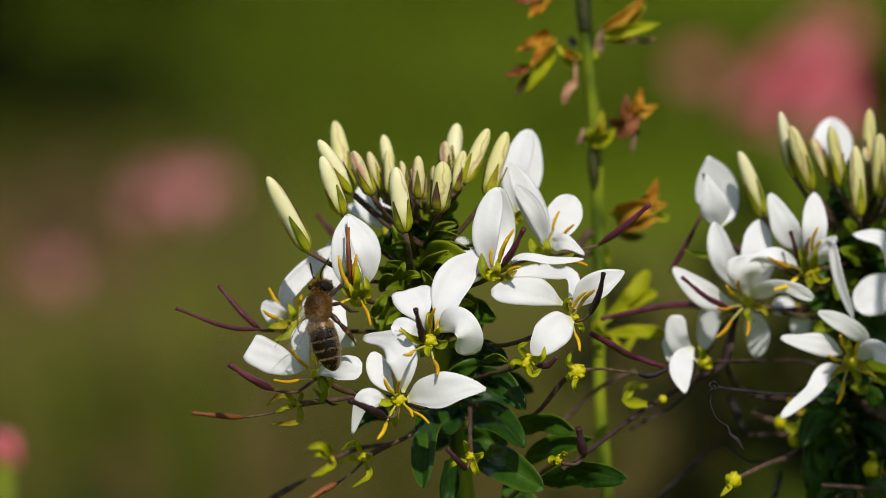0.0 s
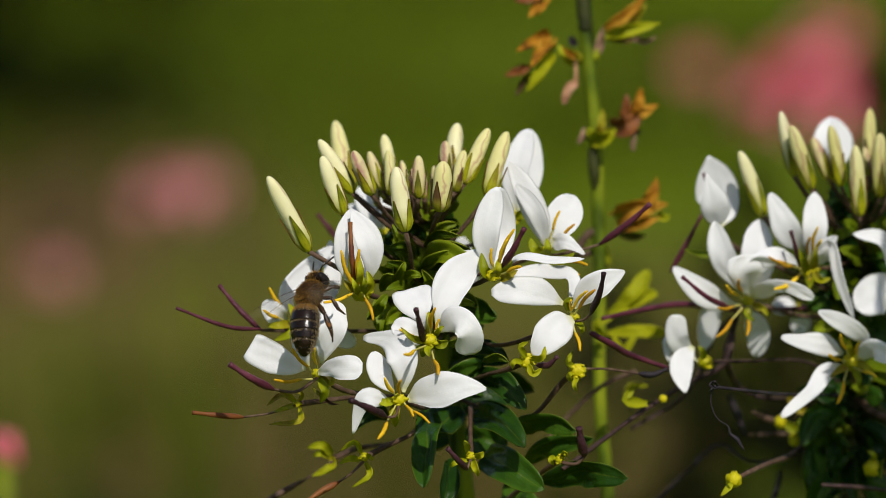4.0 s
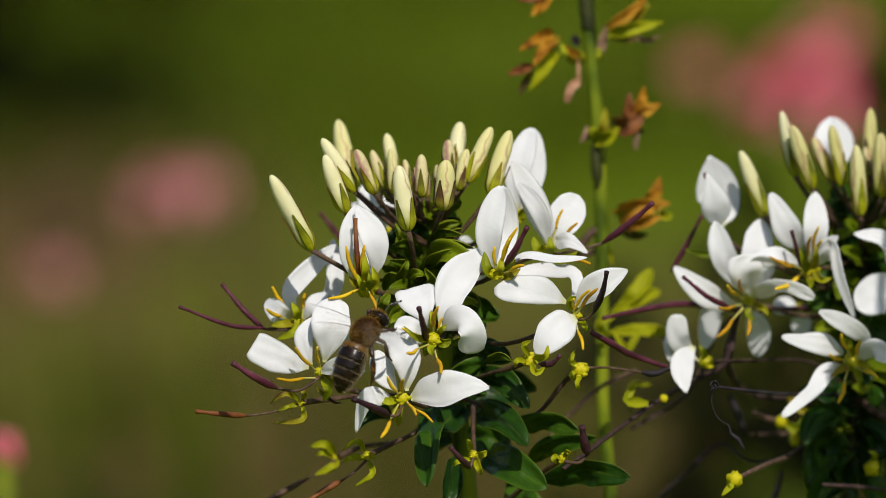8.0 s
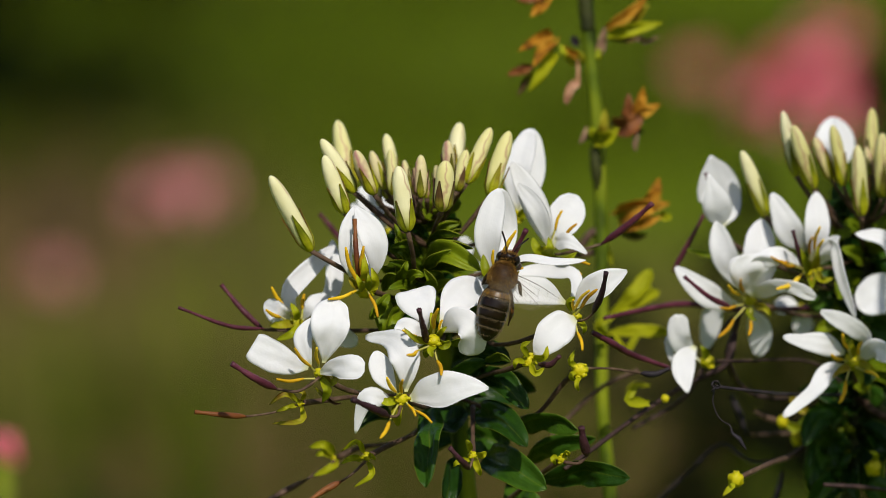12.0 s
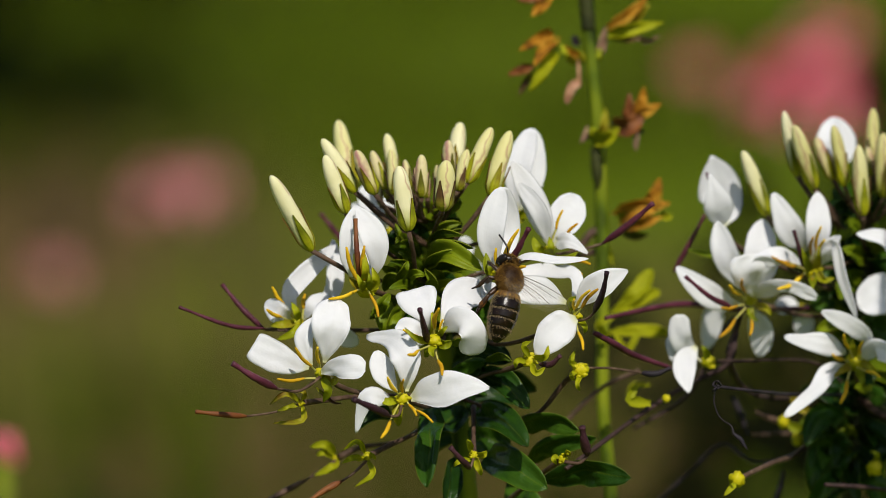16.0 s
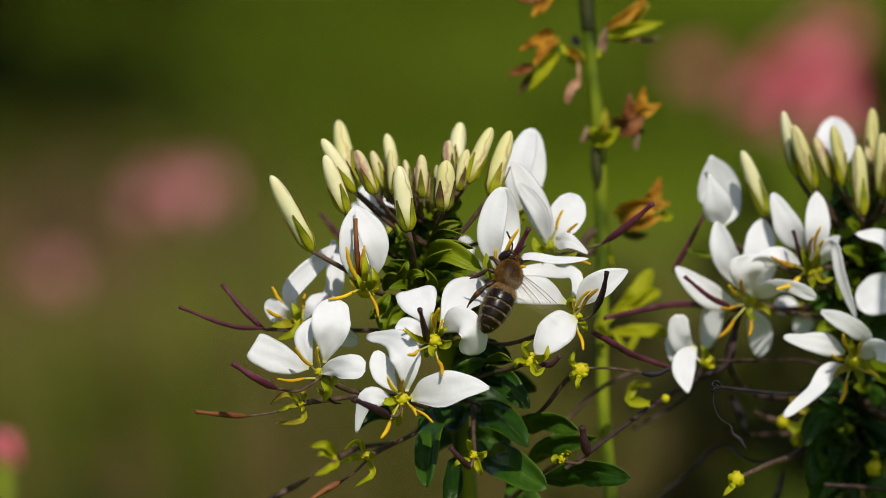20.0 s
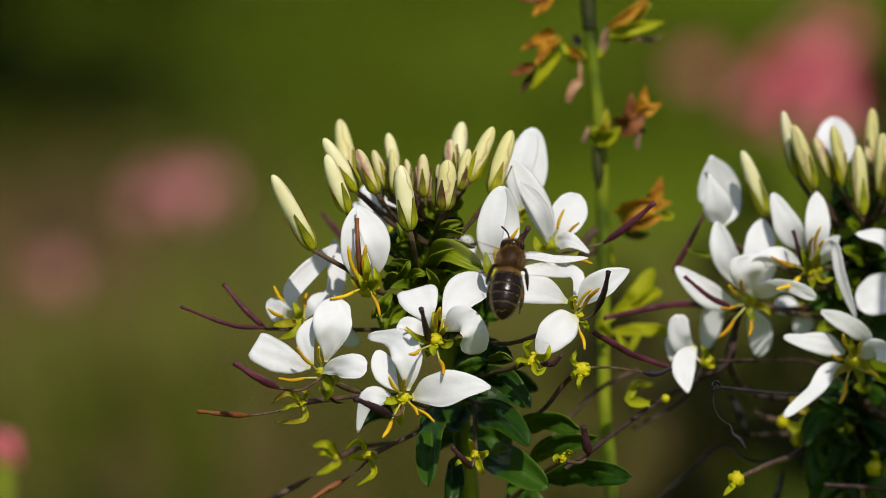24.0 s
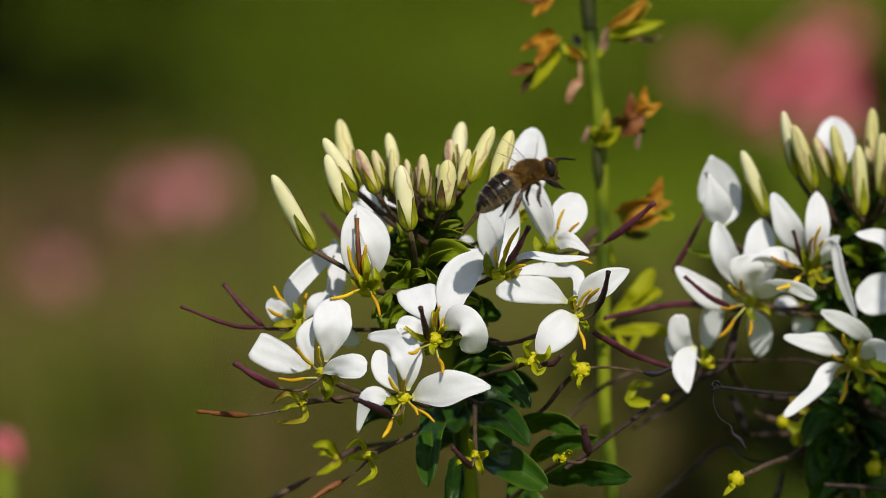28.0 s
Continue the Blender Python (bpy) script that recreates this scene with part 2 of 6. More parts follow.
def wing_film():
    """Clear wing membrane with a faint amber gloss."""
    m = bpy.data.materials.new("wing_membrane")
    m.use_nodes = True
    t = m.node_tree
    p, out = t.nodes["Principled BSDF"], t.nodes["Material Output"]
    p.inputs["Base Color"].default_value, p.inputs["Roughness"].default_value = (0.55, 0.47, 0.33, 1), 0.22
    p.inputs["Specular IOR Level"].default_value = 0.8
    clear, mix = t.nodes.new("ShaderNodeBsdfTransparent"), t.nodes.new("ShaderNodeMixShader")
    nz = t.nodes.new("ShaderNodeTexNoise")
    nz.inputs["Scale"].default_value = 900
    rng = t.nodes.new("ShaderNodeMapRange")
    rng.inputs[3].default_value, rng.inputs[4].default_value = 0.02, 0.07
    t.links.new(nz.outputs[0], rng.inputs[0])
    t.links.new(rng.outputs[0], mix.inputs[0])
    t.links.new(clear.outputs[0], mix.inputs[1])
    t.links.new(p.outputs[0], mix.inputs[2])
    t.links.new(mix.outputs[0], out.inputs[0])
    return m


FILM = wing_film()
PLACE = {}      # where each thing and part has its origin


def at(x, y, d):
    """A place given in millimetres right of, above and behind the middle of the flowers."""
    return FOCUS + RIGHT * (x * MM) + UP * (y * MM) + AHEAD * (d * MM)


def thing(name, origin, label, category, group="", kind=""):
    ob = new(name)
    ob.location = origin
    ob.empty_display_size = 0.01
    PLACE[ob] = Vector(origin)
    return tagged(ob, label, category, group, kind)


def part(name, verts, faces, material, parent, label="", origin=None, uvs=None, smooth=True):
    """Links one mesh, given in world places, as ONE object under a thing or a part."""
    base = Vector(origin) if origin is not None else (PLACE[parent] if parent else Vector())
    me = bpy.data.meshes.new(name)
    me.from_pydata([tuple(Vector(v) - base) for v in verts], [], faces)
    me.materials.append(material)
    if smooth:
        me.polygons.foreach_set("use_smooth", [True] * len(me.polygons))
    if uvs:
        layer = me.uv_layers.new(name="uv")
        for loop in me.loops:
            layer.data[loop.index].uv = uvs[loop.vertex_index]
    me.update()
    ob = new(name, me)
    PLACE[ob] = base
    if parent:
        ob.parent = parent
        ob.location = base - PLACE[parent]
    else:
        ob.location = base
    return tagged(ob, label)


def glide(points, n):
    """n + 1 places on a smooth line through the points, evenly shared."""
    pts = [Vector(p) for p in points]
    if len(pts) == 2:
        return [pts[0].lerp(pts[1], i / n) for i in range(n + 1)]
    pts = [pts[0] * 2 - pts[1], *pts, pts[-1] * 2 - pts[-2]]
    fine = []
    for i in range(1, len(pts) - 2):
        a, b, c, d = pts[i - 1:i + 3]
        for k in range(12):
            s = k / 12
            fine.append(0.5 * (2 * b + (c - a) * s + (2 * a - 5 * b + 4 * c - d) * s * s + (3 * b - a - 3 * c + d) * s ** 3))
    fine.append(pts[-2])
    run = [0.0]
    for a, b in zip(fine, fine[1:]):
        run.append(run[-1] + (b - a).length)
    out, j = [], 0
    for i in range(n + 1):
        want = run[-1] * i / n
        while j < len(run) - 2 and run[j + 1] < want:
            j += 1
        step = run[j + 1] - run[j]
        out.append(fine[j].lerp(fine[j + 1], (want - run[j]) / step if step > 0 else 0))
    return out


def share(values, s):
    """The value at share s of a short list, smoothly between its members."""
    x = s * (len(values) - 1)
    k = min(int(x), len(values) - 2)
    f = x - k
    p, q = values[k], values[k + 1]
    o, r = values[max(k - 1, 0)], values[min(k + 2, len(values) - 1)]
    return max(0.0, 0.5 * (2 * p + (q - o) * f + (2 * o - 5 * p + 4 * q - r) * f * f + (3 * p - o - 3 * q + r) * f ** 3))


def tangents(line):
    return [(line[min(i + 1, len(line) - 1)] - line[max(i - 1, 0)]).normalized() for i in range(len(line))]


def tube(points, radii, n=12, sides=8, lumpy=0.0, seed=0):
    """A round, tapering rod along the points; radii in millimetres, shared along it."""
    line = glide(points, n)
    tan = tangents(line)
    verts, faces, uvs = [], [], []
    side = tan[0].orthogonal().normalized()
    for i, (p, t) in enumerate(zip(line, tan)):
        side = (side - t * side.dot(t)).normalized()
        other = t.cross(side)
        s = i / n * (len(radii) - 1)
        k = min(int(s), len(radii) - 2)
        r = (radii[k] * (1 - s + k) + radii[k + 1] * (s - k)) * MM
        for j in range(sides):
            a = 2 * math.pi * j / sides
            q = r * (1 + lumpy * noise.noise(Vector((i * 0.8 + seed, math.cos(a) * 1.3, math.sin(a) * 1.3))))
            verts.append(p + side * math.cos(a) * q + other * math.sin(a) * q)
            uvs.append((j / sides, i / n))
    for i in range(n):
        for j in range(sides):
            a, b = i * sides + j, i * sides + (j + 1) % sides
            faces.append((a, b, b + sides, a + sides))
    faces.append(tuple(range(sides - 1, -1, -1)))
    faces.append(tuple(range(n * sides, (n + 1) * sides)))
    return verts, faces, uvs


def rod(name, points, radii, material, parent, label="", n=12, sides=8, lumpy=0.12, origin=None):
    v, f, uv = tube(points, radii, n, sides, lumpy, len(PLACE))
    return part(name, v, f, material, parent, label, origin, uv)


def joined(pieces):
    """Several pieces of one body as one list of corners and faces."""
    verts, faces, uvs = [], [], []
    for v, f, uv in pieces:
        k = len(verts)
        verts += v
        faces += [tuple(i + k for i in face) for face in f]
        uvs += uv
    return verts, faces, uvs


def ball(centre, radii, axes=None, rings=10, sides=14, lumpy=0.0, seed=0):
    """A rounded body with half-axes in millimetres."""
    ax = axes or (Vector((1, 0, 0)), Vector((0, 1, 0)), Vector((0, 0, 1)))
    verts, faces, uvs = [], [], []
    for i in range(rings + 1):
        b = math.pi * (i + (0.02 if i == 0 else -0.02 if i == rings else 0)) / rings
        for j in range(sides):
            a = 2 * math.pi * j / sides
            u = Vector((math.cos(b), math.sin(b) * math.cos(a), math.sin(b) * math.sin(a)))
            k = 1 + lumpy * noise.noise(u * 2.2 + Vector((seed, seed * 0.7, 0)))
            verts.append(Vector(centre) + sum((ax[c] * (u[c] * radii[c] * MM * k) for c in range(3)), Vector()))
            uvs.append((j / sides, i / rings))
    for i in range(rings):
        for j in range(sides):
            a, b = i * sides + j, i * sides + (j + 1) % sides
            faces.append((a, b, b + sides, a + sides))
    faces.append(tuple(range(sides - 1, -1, -1)))
    faces.append(tuple(range(rings * sides, (rings + 1) * sides)))
    return verts, faces, uvs


def blade(points, width, turn=0, cup=0.1, twist=0, claw=0.14, peak=1.1, blunt=0.62, fold=0.0, ripple=0.05, thick=0.10, n=20, m=10, seed=0, curl=0.0, rise=1.0, outline=None, hem=0.0, square=False):
    """A petal or leaf: a thin shell along a line, width in millimetres, narrow at its foot. turn: degrees from broadside;
    cup: hollow across; fold: a crease along the midrib; curl: edges rolled back towards the end;
    outline: in place of width, how far it reaches to either side of its line, in millimetres, foot to end;
    hem: the margin rolled back; square: an end cut straight."""
    line = glide(points, n)
    tan = tangents(line)
    grid = []
    side = None
    for i, (p, t) in enumerate(zip(line, tan)):
        s = i / n
        across = t.cross(-AHEAD)
        if across.length < 0.25 and side is not None:
            across = side - t * side.dot(t)
        across = across.normalized()
        if side is not None and across.dot(side) < 0:
            across = -across
        side = across
        q = Matrix.Rotation(radians(turn + twist * s), 3, t)
        sv = q @ across
        nv = sv.cross(t)
        if nv.dot(-AHEAD) < 0 and abs(turn + twist * s) < 60:
            nv = -nv
        top = 0.5 ** (1 / peak)
        if s < top:
            full = math.sin(math.pi / 2 * s / top) ** rise
        else:
            full = (1 - ((s - top) / (1 - top)) ** 2.2) ** blunt
        w = width * 0.5 * max(claw * (1 - s) ** 0.5, full) * MM
        if i == n:
            w = width * 0.04 * MM
        reach = (w, w)
        if outline:
            reach = [share(side_list, s) * MM * ((0.84 if square else 0.45) if i == n else (0.97 if square else 0.86) if i == n - 1 else 1) for side_list in outline]
            w = max(sum(reach) * 0.5, 0.02 * MM)
        row = []
        for j in range(m + 1):
            u = 2 * j / m - 1
            lift = cup * (u * u - 0.35) * w * 2 + fold * (abs(u) - 0.5) * w
            lift += ripple * w * 2 * noise.noise(Vector((seed * 3.1 + s * 3.5, u * 1.6, seed)))
            lift -= hem * w * max(0, abs(u) - 0.75) * 4
            lift -= curl * w * max(0, s - 0.5) * abs(u) ** 3 * 2
            edge = 1 + 0.05 * noise.noise(Vector((seed * 1.7, s * 6, u * 2)))
            row.append((p + sv * (u * (reach[1] if u > 0 else reach[0]) * edge) + nv * lift, nv))
        grid.append(row)
    verts, uvs, faces = [], [], []
    k = (n + 1) * (m + 1)
    for way in (0.5, -0.5):
        for i, row in enumerate(grid):
            for j, (p, nv) in enumerate(row):
                thin = thick * MM * (0.35 if j in (0, m) or i in (0, n) else 1)
                verts.append(p + nv * (way * thin))
                uvs.append((j / m, i / n))
    def idx(i, j, layer):
        return layer * k + i * (m + 1) + j
    for i in range(n):
        for j in range(m):
            faces.append((idx(i, j, 0), idx(i, j + 1, 0), idx(i + 1, j + 1, 0), idx(i + 1, j, 0)))
            faces.append((idx(i, j, 1), idx(i + 1, j, 1), idx(i + 1, j + 1, 1), idx(i, j + 1, 1)))
        for j in (0, m):
            faces.append((idx(i, j, 0), idx(i + 1, j, 0), idx(i + 1, j, 1), idx(i, j, 1)))
    for j in range(m):
        for i in (0, n):
            faces.append((idx(i, j, 0), idx(i, j + 1, 0), idx(i, j + 1, 1), idx(i, j, 1)))
    return verts, faces, uvs


def petal(parent, points, width, turn=0, cup=0.12, label="", material=None, name="petal", **more):
    more.setdefault("hem", 0.09)
    pts = [Vector(p) for p in points]
    for i in range(1, len(pts) - 1):
        # petals are flatter than their lines bow
        chord = pts[0].lerp(pts[-1], i / (len(pts) - 1))
        pts[i] -= AHEAD * (0.5 * (pts[i] - chord).dot(AHEAD))
    points = pts
    v, f, uv = blade(points, width, turn, cup * 0.55, m=14, seed=len(PLACE) * 0.37, **more)
    return part(name, v, f, material or WHITE, parent, label or "thin white petal", points[0], uv)


def leaf(parent, points, width, turn=0, material=None, name="leaf", **more):
    more.setdefault("fold", 0.3)
    more.setdefault("ripple", 0.36)
    more.setdefault("rise", 0.75)
    more.setdefault("peak", 1.15)
    more.setdefault("blunt", 0.55)
    more.setdefault("thick", 0.22)
    more.setdefault("claw", 0.08)
    v, f, uv = blade(points, width, turn, 0.05, seed=len(PLACE) * 0.41, **more)
    return part(name, v, f, material or LEAF, parent, "", points[0], uv)


def sepals_round(parent, foot, tip, width, reach, material, count=4, turn=0.4):
    """Narrow sepals that clasp the foot of a bud."""
    axis = (tip - foot)
    length, z = axis.length, axis.normalized()
    x = z.cross(AHEAD).normalized()
    y = z.cross(x)
    for k in range(count):
        a0 = turn + 2 * math.pi * k / count
        verts, faces, uvs = [], [], []
        rows, cols = 11, 4
        for layer in (1.07, 1.01):
            for i in range(rows + 1):
                s = (i / rows) ** 1.5
                r = bud_radius(max(0.003, s * reach)) * width * 0.5 * MM * layer + (0.25 * MM * s ** 3 if layer > 1.04 else 0.12 * MM * s ** 3)
                spread = math.pi / count * 0.92 * max(0.05, 1 - s) ** 0.8 * (0.8 + 0.2 * math.sin(math.pi * s))
                for j in range(cols + 1):
                    a = a0 + spread * (2 * j / cols - 1)
                    verts.append(foot + z * (length * reach * s) + x * math.cos(a) * r + y * math.sin(a) * r)
                    uvs.append((j / cols, s))
        q = (rows + 1) * (cols + 1)
        for i in range(rows):
            for j in range(cols):
                a, b = i * (cols + 1) + j, (i + 1) * (cols + 1) + j
                faces.append((a, a + 1, b + 1, b))
                faces.append((a + q, b + q, b + 1 + q, a + 1 + q))
            for j in (0, cols):
                a, b = i * (cols + 1) + j, (i + 1) * (cols + 1) + j
                faces.append((a, b, b + q, a + q))
        part("sepal", verts, faces, material, parent, "", foot, uvs)


def bud_radius(s):
    """The outline of a long bud, foot to tip, as a share of its half width."""
    return (1 - max(0.0, (s - 0.55) / 0.452) ** 2.6) ** 0.5 * (0.2 + 0.8 * min(1, s / 0.15) ** 0.5) * (1 - 0.16 * max(0, s - 0.45))


def bud(plant, foot, tip, width, stalk, material=None, sepal=None, reach=0.5, stalk_width=0.28):
    """A closed bud with its clasping sepals on a thin stalk."""
    foot, tip = Vector(foot), Vector(tip)
    width *= 0.93
    if material:
        reach = max(reach, 0.66 if material is BLUSH else 0.54)
    axis = tip - foot
    z = axis.normalized()
    x = z.cross(AHEAD).normalized()
    y = z.cross(x)
    seed = len(PLACE) * 0.61
    bend = x * (noise.noise(Vector((seed, 0, 0))) * width * 0.12 * MM)
    rings, sides = 20, 14
    verts, faces, uvs = [], [], []
    for i in range(rings + 1):
        s = 0.5 - 0.5 * math.cos(math.pi * i / rings)
        r = bud_radius(s) * width * 0.5 * MM
        mid = foot + axis * s + bend * math.sin(math.pi * s)
        for j in range(sides):
            a = 2 * math.pi * j / sides
            seam = 1 - 0.07 * max(0, math.cos(2 * a + 1.3 * s + seed)) ** 8
            rr = r * seam * (1 + 0.07 * noise.noise(Vector((seed, s * 4, a))))
            verts.append(mid + x * math.cos(a) * rr + y * math.sin(a) * rr)
            uvs.append((j / sides, s))
    for i in range(rings):
        for j in range(sides):
            a, b = i * sides + j, i * sides + (j + 1) % sides
            faces.append((a, b, b + sides, a + sides))
    faces.append(tuple(range(sides - 1, -1, -1)))
    faces.append(tuple(range(rings * sides, (rings + 1) * sides)))
    ob = part("bud", verts, faces, material or CREAM, plant, "small pink-blushed bud" if material is BLUSH else "long cream bud", foot, uvs)
    sepals_round(ob, foot, tip, width, reach, sepal or BUD_SEPAL, 4, seed % 1.5)
    rod("bud_stalk", [*stalk, foot], [stalk_width * 1.1, stalk_width, stalk_width * 1.3], STALK, ob, n=10)
    return ob


def flower(plant, centre, stalk, size=1.0, material=None, thin=1.0, bark=None):
    """The knob and stalk of an open flower; petals and the rest are set on it."""
    root = Vector(stalk[0])
    c = Vector(centre)
    seed = len(PLACE) * 0.3
    lumps = [ball(c, (0.92 * size, 0.92 * size, 0.85 * size), lumpy=0.3, seed=seed)]
    for k in range(7):
        a, far = k * 0.9 + seed, 0.62 + 0.2 * math.sin(k * 2.3 + seed)
        grow = size * (0.22 + 0.08 * math.sin(k * 1.7 + seed))
        lumps.append(ball(c + RIGHT * math.cos(a) * far * MM * size + UP * math.sin(a) * far * MM * size - AHEAD * 0.5 * MM * size, (grow * 1.5, grow * 1.2, grow), rings=6, sides=8, lumpy=0.6, seed=seed + k))
    v, f, uv = joined(lumps)
    ob = part("flower", v, f, material or LIME, plant, "", root, uv)
    rod("flower_stalk", [*stalk, c], [0.38 * thin, 0.30 * thin, 0.30 * thin, 0.46 * thin], bark or STALK, ob, n=16)
    return ob


def stamen(fl, foot, tip, width=0.36, share=0.5):
    """A thread with a long pollen-covered anther at its end."""
    foot, tip = Vector(foot), Vector(tip)
    mid = foot.lerp(tip, share)
    rod("filament", [foot, mid], [0.16, 0.13], FILAMENT, fl, n=6, sides=6)
    width *= 0.82
    bow = (tip - mid).cross(AHEAD).normalized() * (0.06 * (tip - mid).length)
    rod("anther", [mid, mid.lerp(tip, 0.5) + bow, tip], [0.16, width * 0.78, width * 0.84, width * 0.8, width * 0.7, 0.14], ANTHER, fl, "orange pollen-covered anther", n=10, sides=8, lumpy=0.22)


def pod(fl, points, width, material=None, stalk=None):
    """A seed pod with a small round end, on its own thin stalk."""
    pts = [Vector(p) for p in points]
    h = width / 2
    rod("pod", pts, [h * 0.35, h * 0.95, h, h * 0.9, h * 0.8, h * 0.55, h * 0.75], material or POD, fl, n=16, sides=9, lumpy=0.2)
    if stalk:
        rod("pod_stalk", [*stalk, pts[0]], [h * 0.42, h * 0.36, h * 0.36], STALK, fl, n=10, sides=7)


def sepal(fl, points, width, turn=20, material=None):
    v, f, uv = blade(points, width * 1.0, turn, 0.25, claw=0.6, peak=0.6, blunt=0.8, thick=0.18, n=12, m=6, seed=len(PLACE))
    part("sepal", v, f, material or SEPAL, fl, "", points[0], uv)


# ---- the garden behind ----
def ground():
    """One sheet of soil and turf to the horizon, finer near the flowers."""
    xs = [-400, -60, -12, -4, -2, -1, -0.5, 0, 0.5, 1, 2, 4, 12, 60, 400]
    ys = [-400, -60, -12, -3, -1, 0, 1, 2, 3, 4, 5, 6, 7, 8, 10, 14, 30, 80, 400]
    verts = [Vector((x, y, 0.03 * noise.noise(Vector((x, y, 0))) - 0.02 if abs(x) < 5 and 0.5 < y < 10 else 0)) for y in ys for x in xs]
    w = len(xs)
    faces = [(j * w + i, j * w + i + 1, (j + 1) * w + i + 1, (j + 1) * w + i) for j in range(len(ys) - 1) for i in range(w - 1)]
    ob = part("ground", verts, faces, SOIL, None)
    tagged(ob, "mossy brown and green garden soil", "ground", kind="structure")


def grass():
    rng = random.Random(4)
    verts, faces = [], []
    for _ in range(9000):
        y = rng.uniform(3.0, 9.0)
        x = rng.uniform(-0.16, 0.16) * y + rng.uniform(-0.3, 0.3)
        if noise.noise(Vector((x * 1.4, y * 0.8, 3))) < -0.12:
            continue
        h, a, b = rng.uniform(0.03, 0.075), rng.uniform(0, 6.28), rng.uniform(0, 6.28)
        w = Vector((math.cos(a), math.sin(a), 0)) * rng.uniform(0.002, 0.004)
        lean = Vector((math.cos(b), math.sin(b), 0)) * h * rng.uniform(0.1, 0.7)
        p = Vector((x, y, -0.03))
        k = len(verts)
        verts += [p - w, p + w, p + lean * 0.35 + Vector((0, 0, h * 0.65)) + w * 0.8, p + lean * 0.35 + Vector((0, 0, h * 0.65)) - w * 0.8, p + lean + Vector((0, 0, h))]
        faces += [(k, k + 1, k + 2, k + 3), (k + 3, k + 2, k + 4)]
    ob = part("grass", verts, faces, GRASS, None)
    tagged(ob, "short sunlit green garden grass", "grass", kind="stuff")


def shrub(base, size, count, seed, bare=0.01):
    """A shrub of many small near-black leaves on branching stems, with no leaves below the height bare."""
    rng = random.Random(seed)
    ob = thing("shrub", base, "near-black leafy shrub that darkens the background", "shrub", "shrubs at the back")
    for k in range(7):
        a = k * 0.9 + rng.random()
        top = Vector(base) + Vector((math.cos(a) * size * 0.5, math.sin(a) * size * 0.4, size * rng.uniform(0.5, 0.9)))
        mid = Vector(base).lerp(top, 0.5) + Vector((0, 0, size * 0.1))
        v, f, uv = tube([base, mid, top], [size * 22, size * 14, size * 5], 8, 6, 0.2, k)
        part("branch", v, f, BARK, ob)
    verts, faces = [], []
    for _ in range(count):
        u = Vector((rng.gauss(0, 1), rng.gauss(0, 1), rng.gauss(0, 1))).normalized() * rng.uniform(0.45, 1.0)
        k = 1 + 0.35 * noise.noise(u * 2 + Vector((seed, 0, 0)))
        p = Vector(base) + Vector((u.x * size * 0.75 * k, u.y * size * 0.6 * k, size * 0.55 + u.z * size * 0.55 * k))
        if p.z < bare:
            continue
        d = Vector((rng.gauss(0, 1), rng.gauss(0, 1), rng.gauss(0.3, 1))).normalized() * size * rng.uniform(0.035, 0.06)
        s = d.orthogonal().normalized() * d.length * 0.35
        q = len(verts)
        verts += [p, p + d * 0.5 + s, p + d, p + d * 0.5 - s]
        faces += [(q, q + 1, q + 2, q + 3)]
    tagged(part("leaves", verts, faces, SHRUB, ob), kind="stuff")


def pink_flower(head, size, seed, material=None, group="pink flowers behind"):
    """A pink spider flower on its stem, with a round head of petals."""
    rng = random.Random(seed)
    head = Vector(head)
    base = Vector((head.x + rng.uniform(-0.03, 0.03), head.y + 0.02, 0))
    ob = thing("pink_flower", base, "pink spider flower head on a green stem", "flower", group)
    rod("stem", [base, head.lerp(base, 0.5) + Vector((0.01, 0, 0)), head], [3.0, 2.6, 2.0], STEM, ob, n=10)
    for k in range(26):
        a, b = k * 2.4, rng.uniform(-0.6, 1.1)
        d = Vector((math.cos(a) * math.cos(b), math.sin(a) * math.cos(b), math.sin(b)))
        foot = head + d * size * 0.25
        tip = head + d * size * rng.uniform(0.8, 1.15) - Vector((0, 0, size * 0.1))
        mid = foot.lerp(tip, 0.5) + Vector((0, 0, size * 0.14))
        v, f, uv = blade([foot, mid, tip], size * 480, rng.uniform(-50, 50), 0.15, n=6, m=4, seed=seed + k)
        part("petal", v, f, material or PINK, ob, "", foot, uv)
    for k in range(4):
        a = k * 2.4 + 1
        z = rng.uniform(0.1, 0.4)
        p = base.lerp(head, z)
        tip = p + Vector((math.cos(a), math.sin(a), 0.25)) * rng.uniform(0.05, 0.09)
        v, f, uv = blade([p, p.lerp(tip, 0.5) + Vector((0, 0, 0.015)), tip], 22, 30, 0.1, n=6, m=4, seed=seed + k)
        part("leaf", v, f, LEAF, ob, "", p, uv)


ground()
grass()
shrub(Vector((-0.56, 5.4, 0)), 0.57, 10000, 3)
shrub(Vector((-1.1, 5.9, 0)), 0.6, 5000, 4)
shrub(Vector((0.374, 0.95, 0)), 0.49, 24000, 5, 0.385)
# two low, sparse shrubs added only to darken the left background
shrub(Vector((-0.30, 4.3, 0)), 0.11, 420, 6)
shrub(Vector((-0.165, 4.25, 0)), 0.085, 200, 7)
pink_flower(at(-130.36, 21.99, 2200), 0.018, 11, PALE_PINK)
pink_flower(at(-117.05, 30.64, 2330), 0.012, 12, PALE_PINK)
pink_flower(at(-200.22, -14.24, 2500), 0.0115, 13, PALE_PINK)
pink_flower(at(157.14, 67.67, 2000), 0.027, 14)
pink_flower(at(157.95, 57.95, 2100), 0.01, 18)
pink_flower(at(131.06, 91.83, 2500), 0.011, 15)
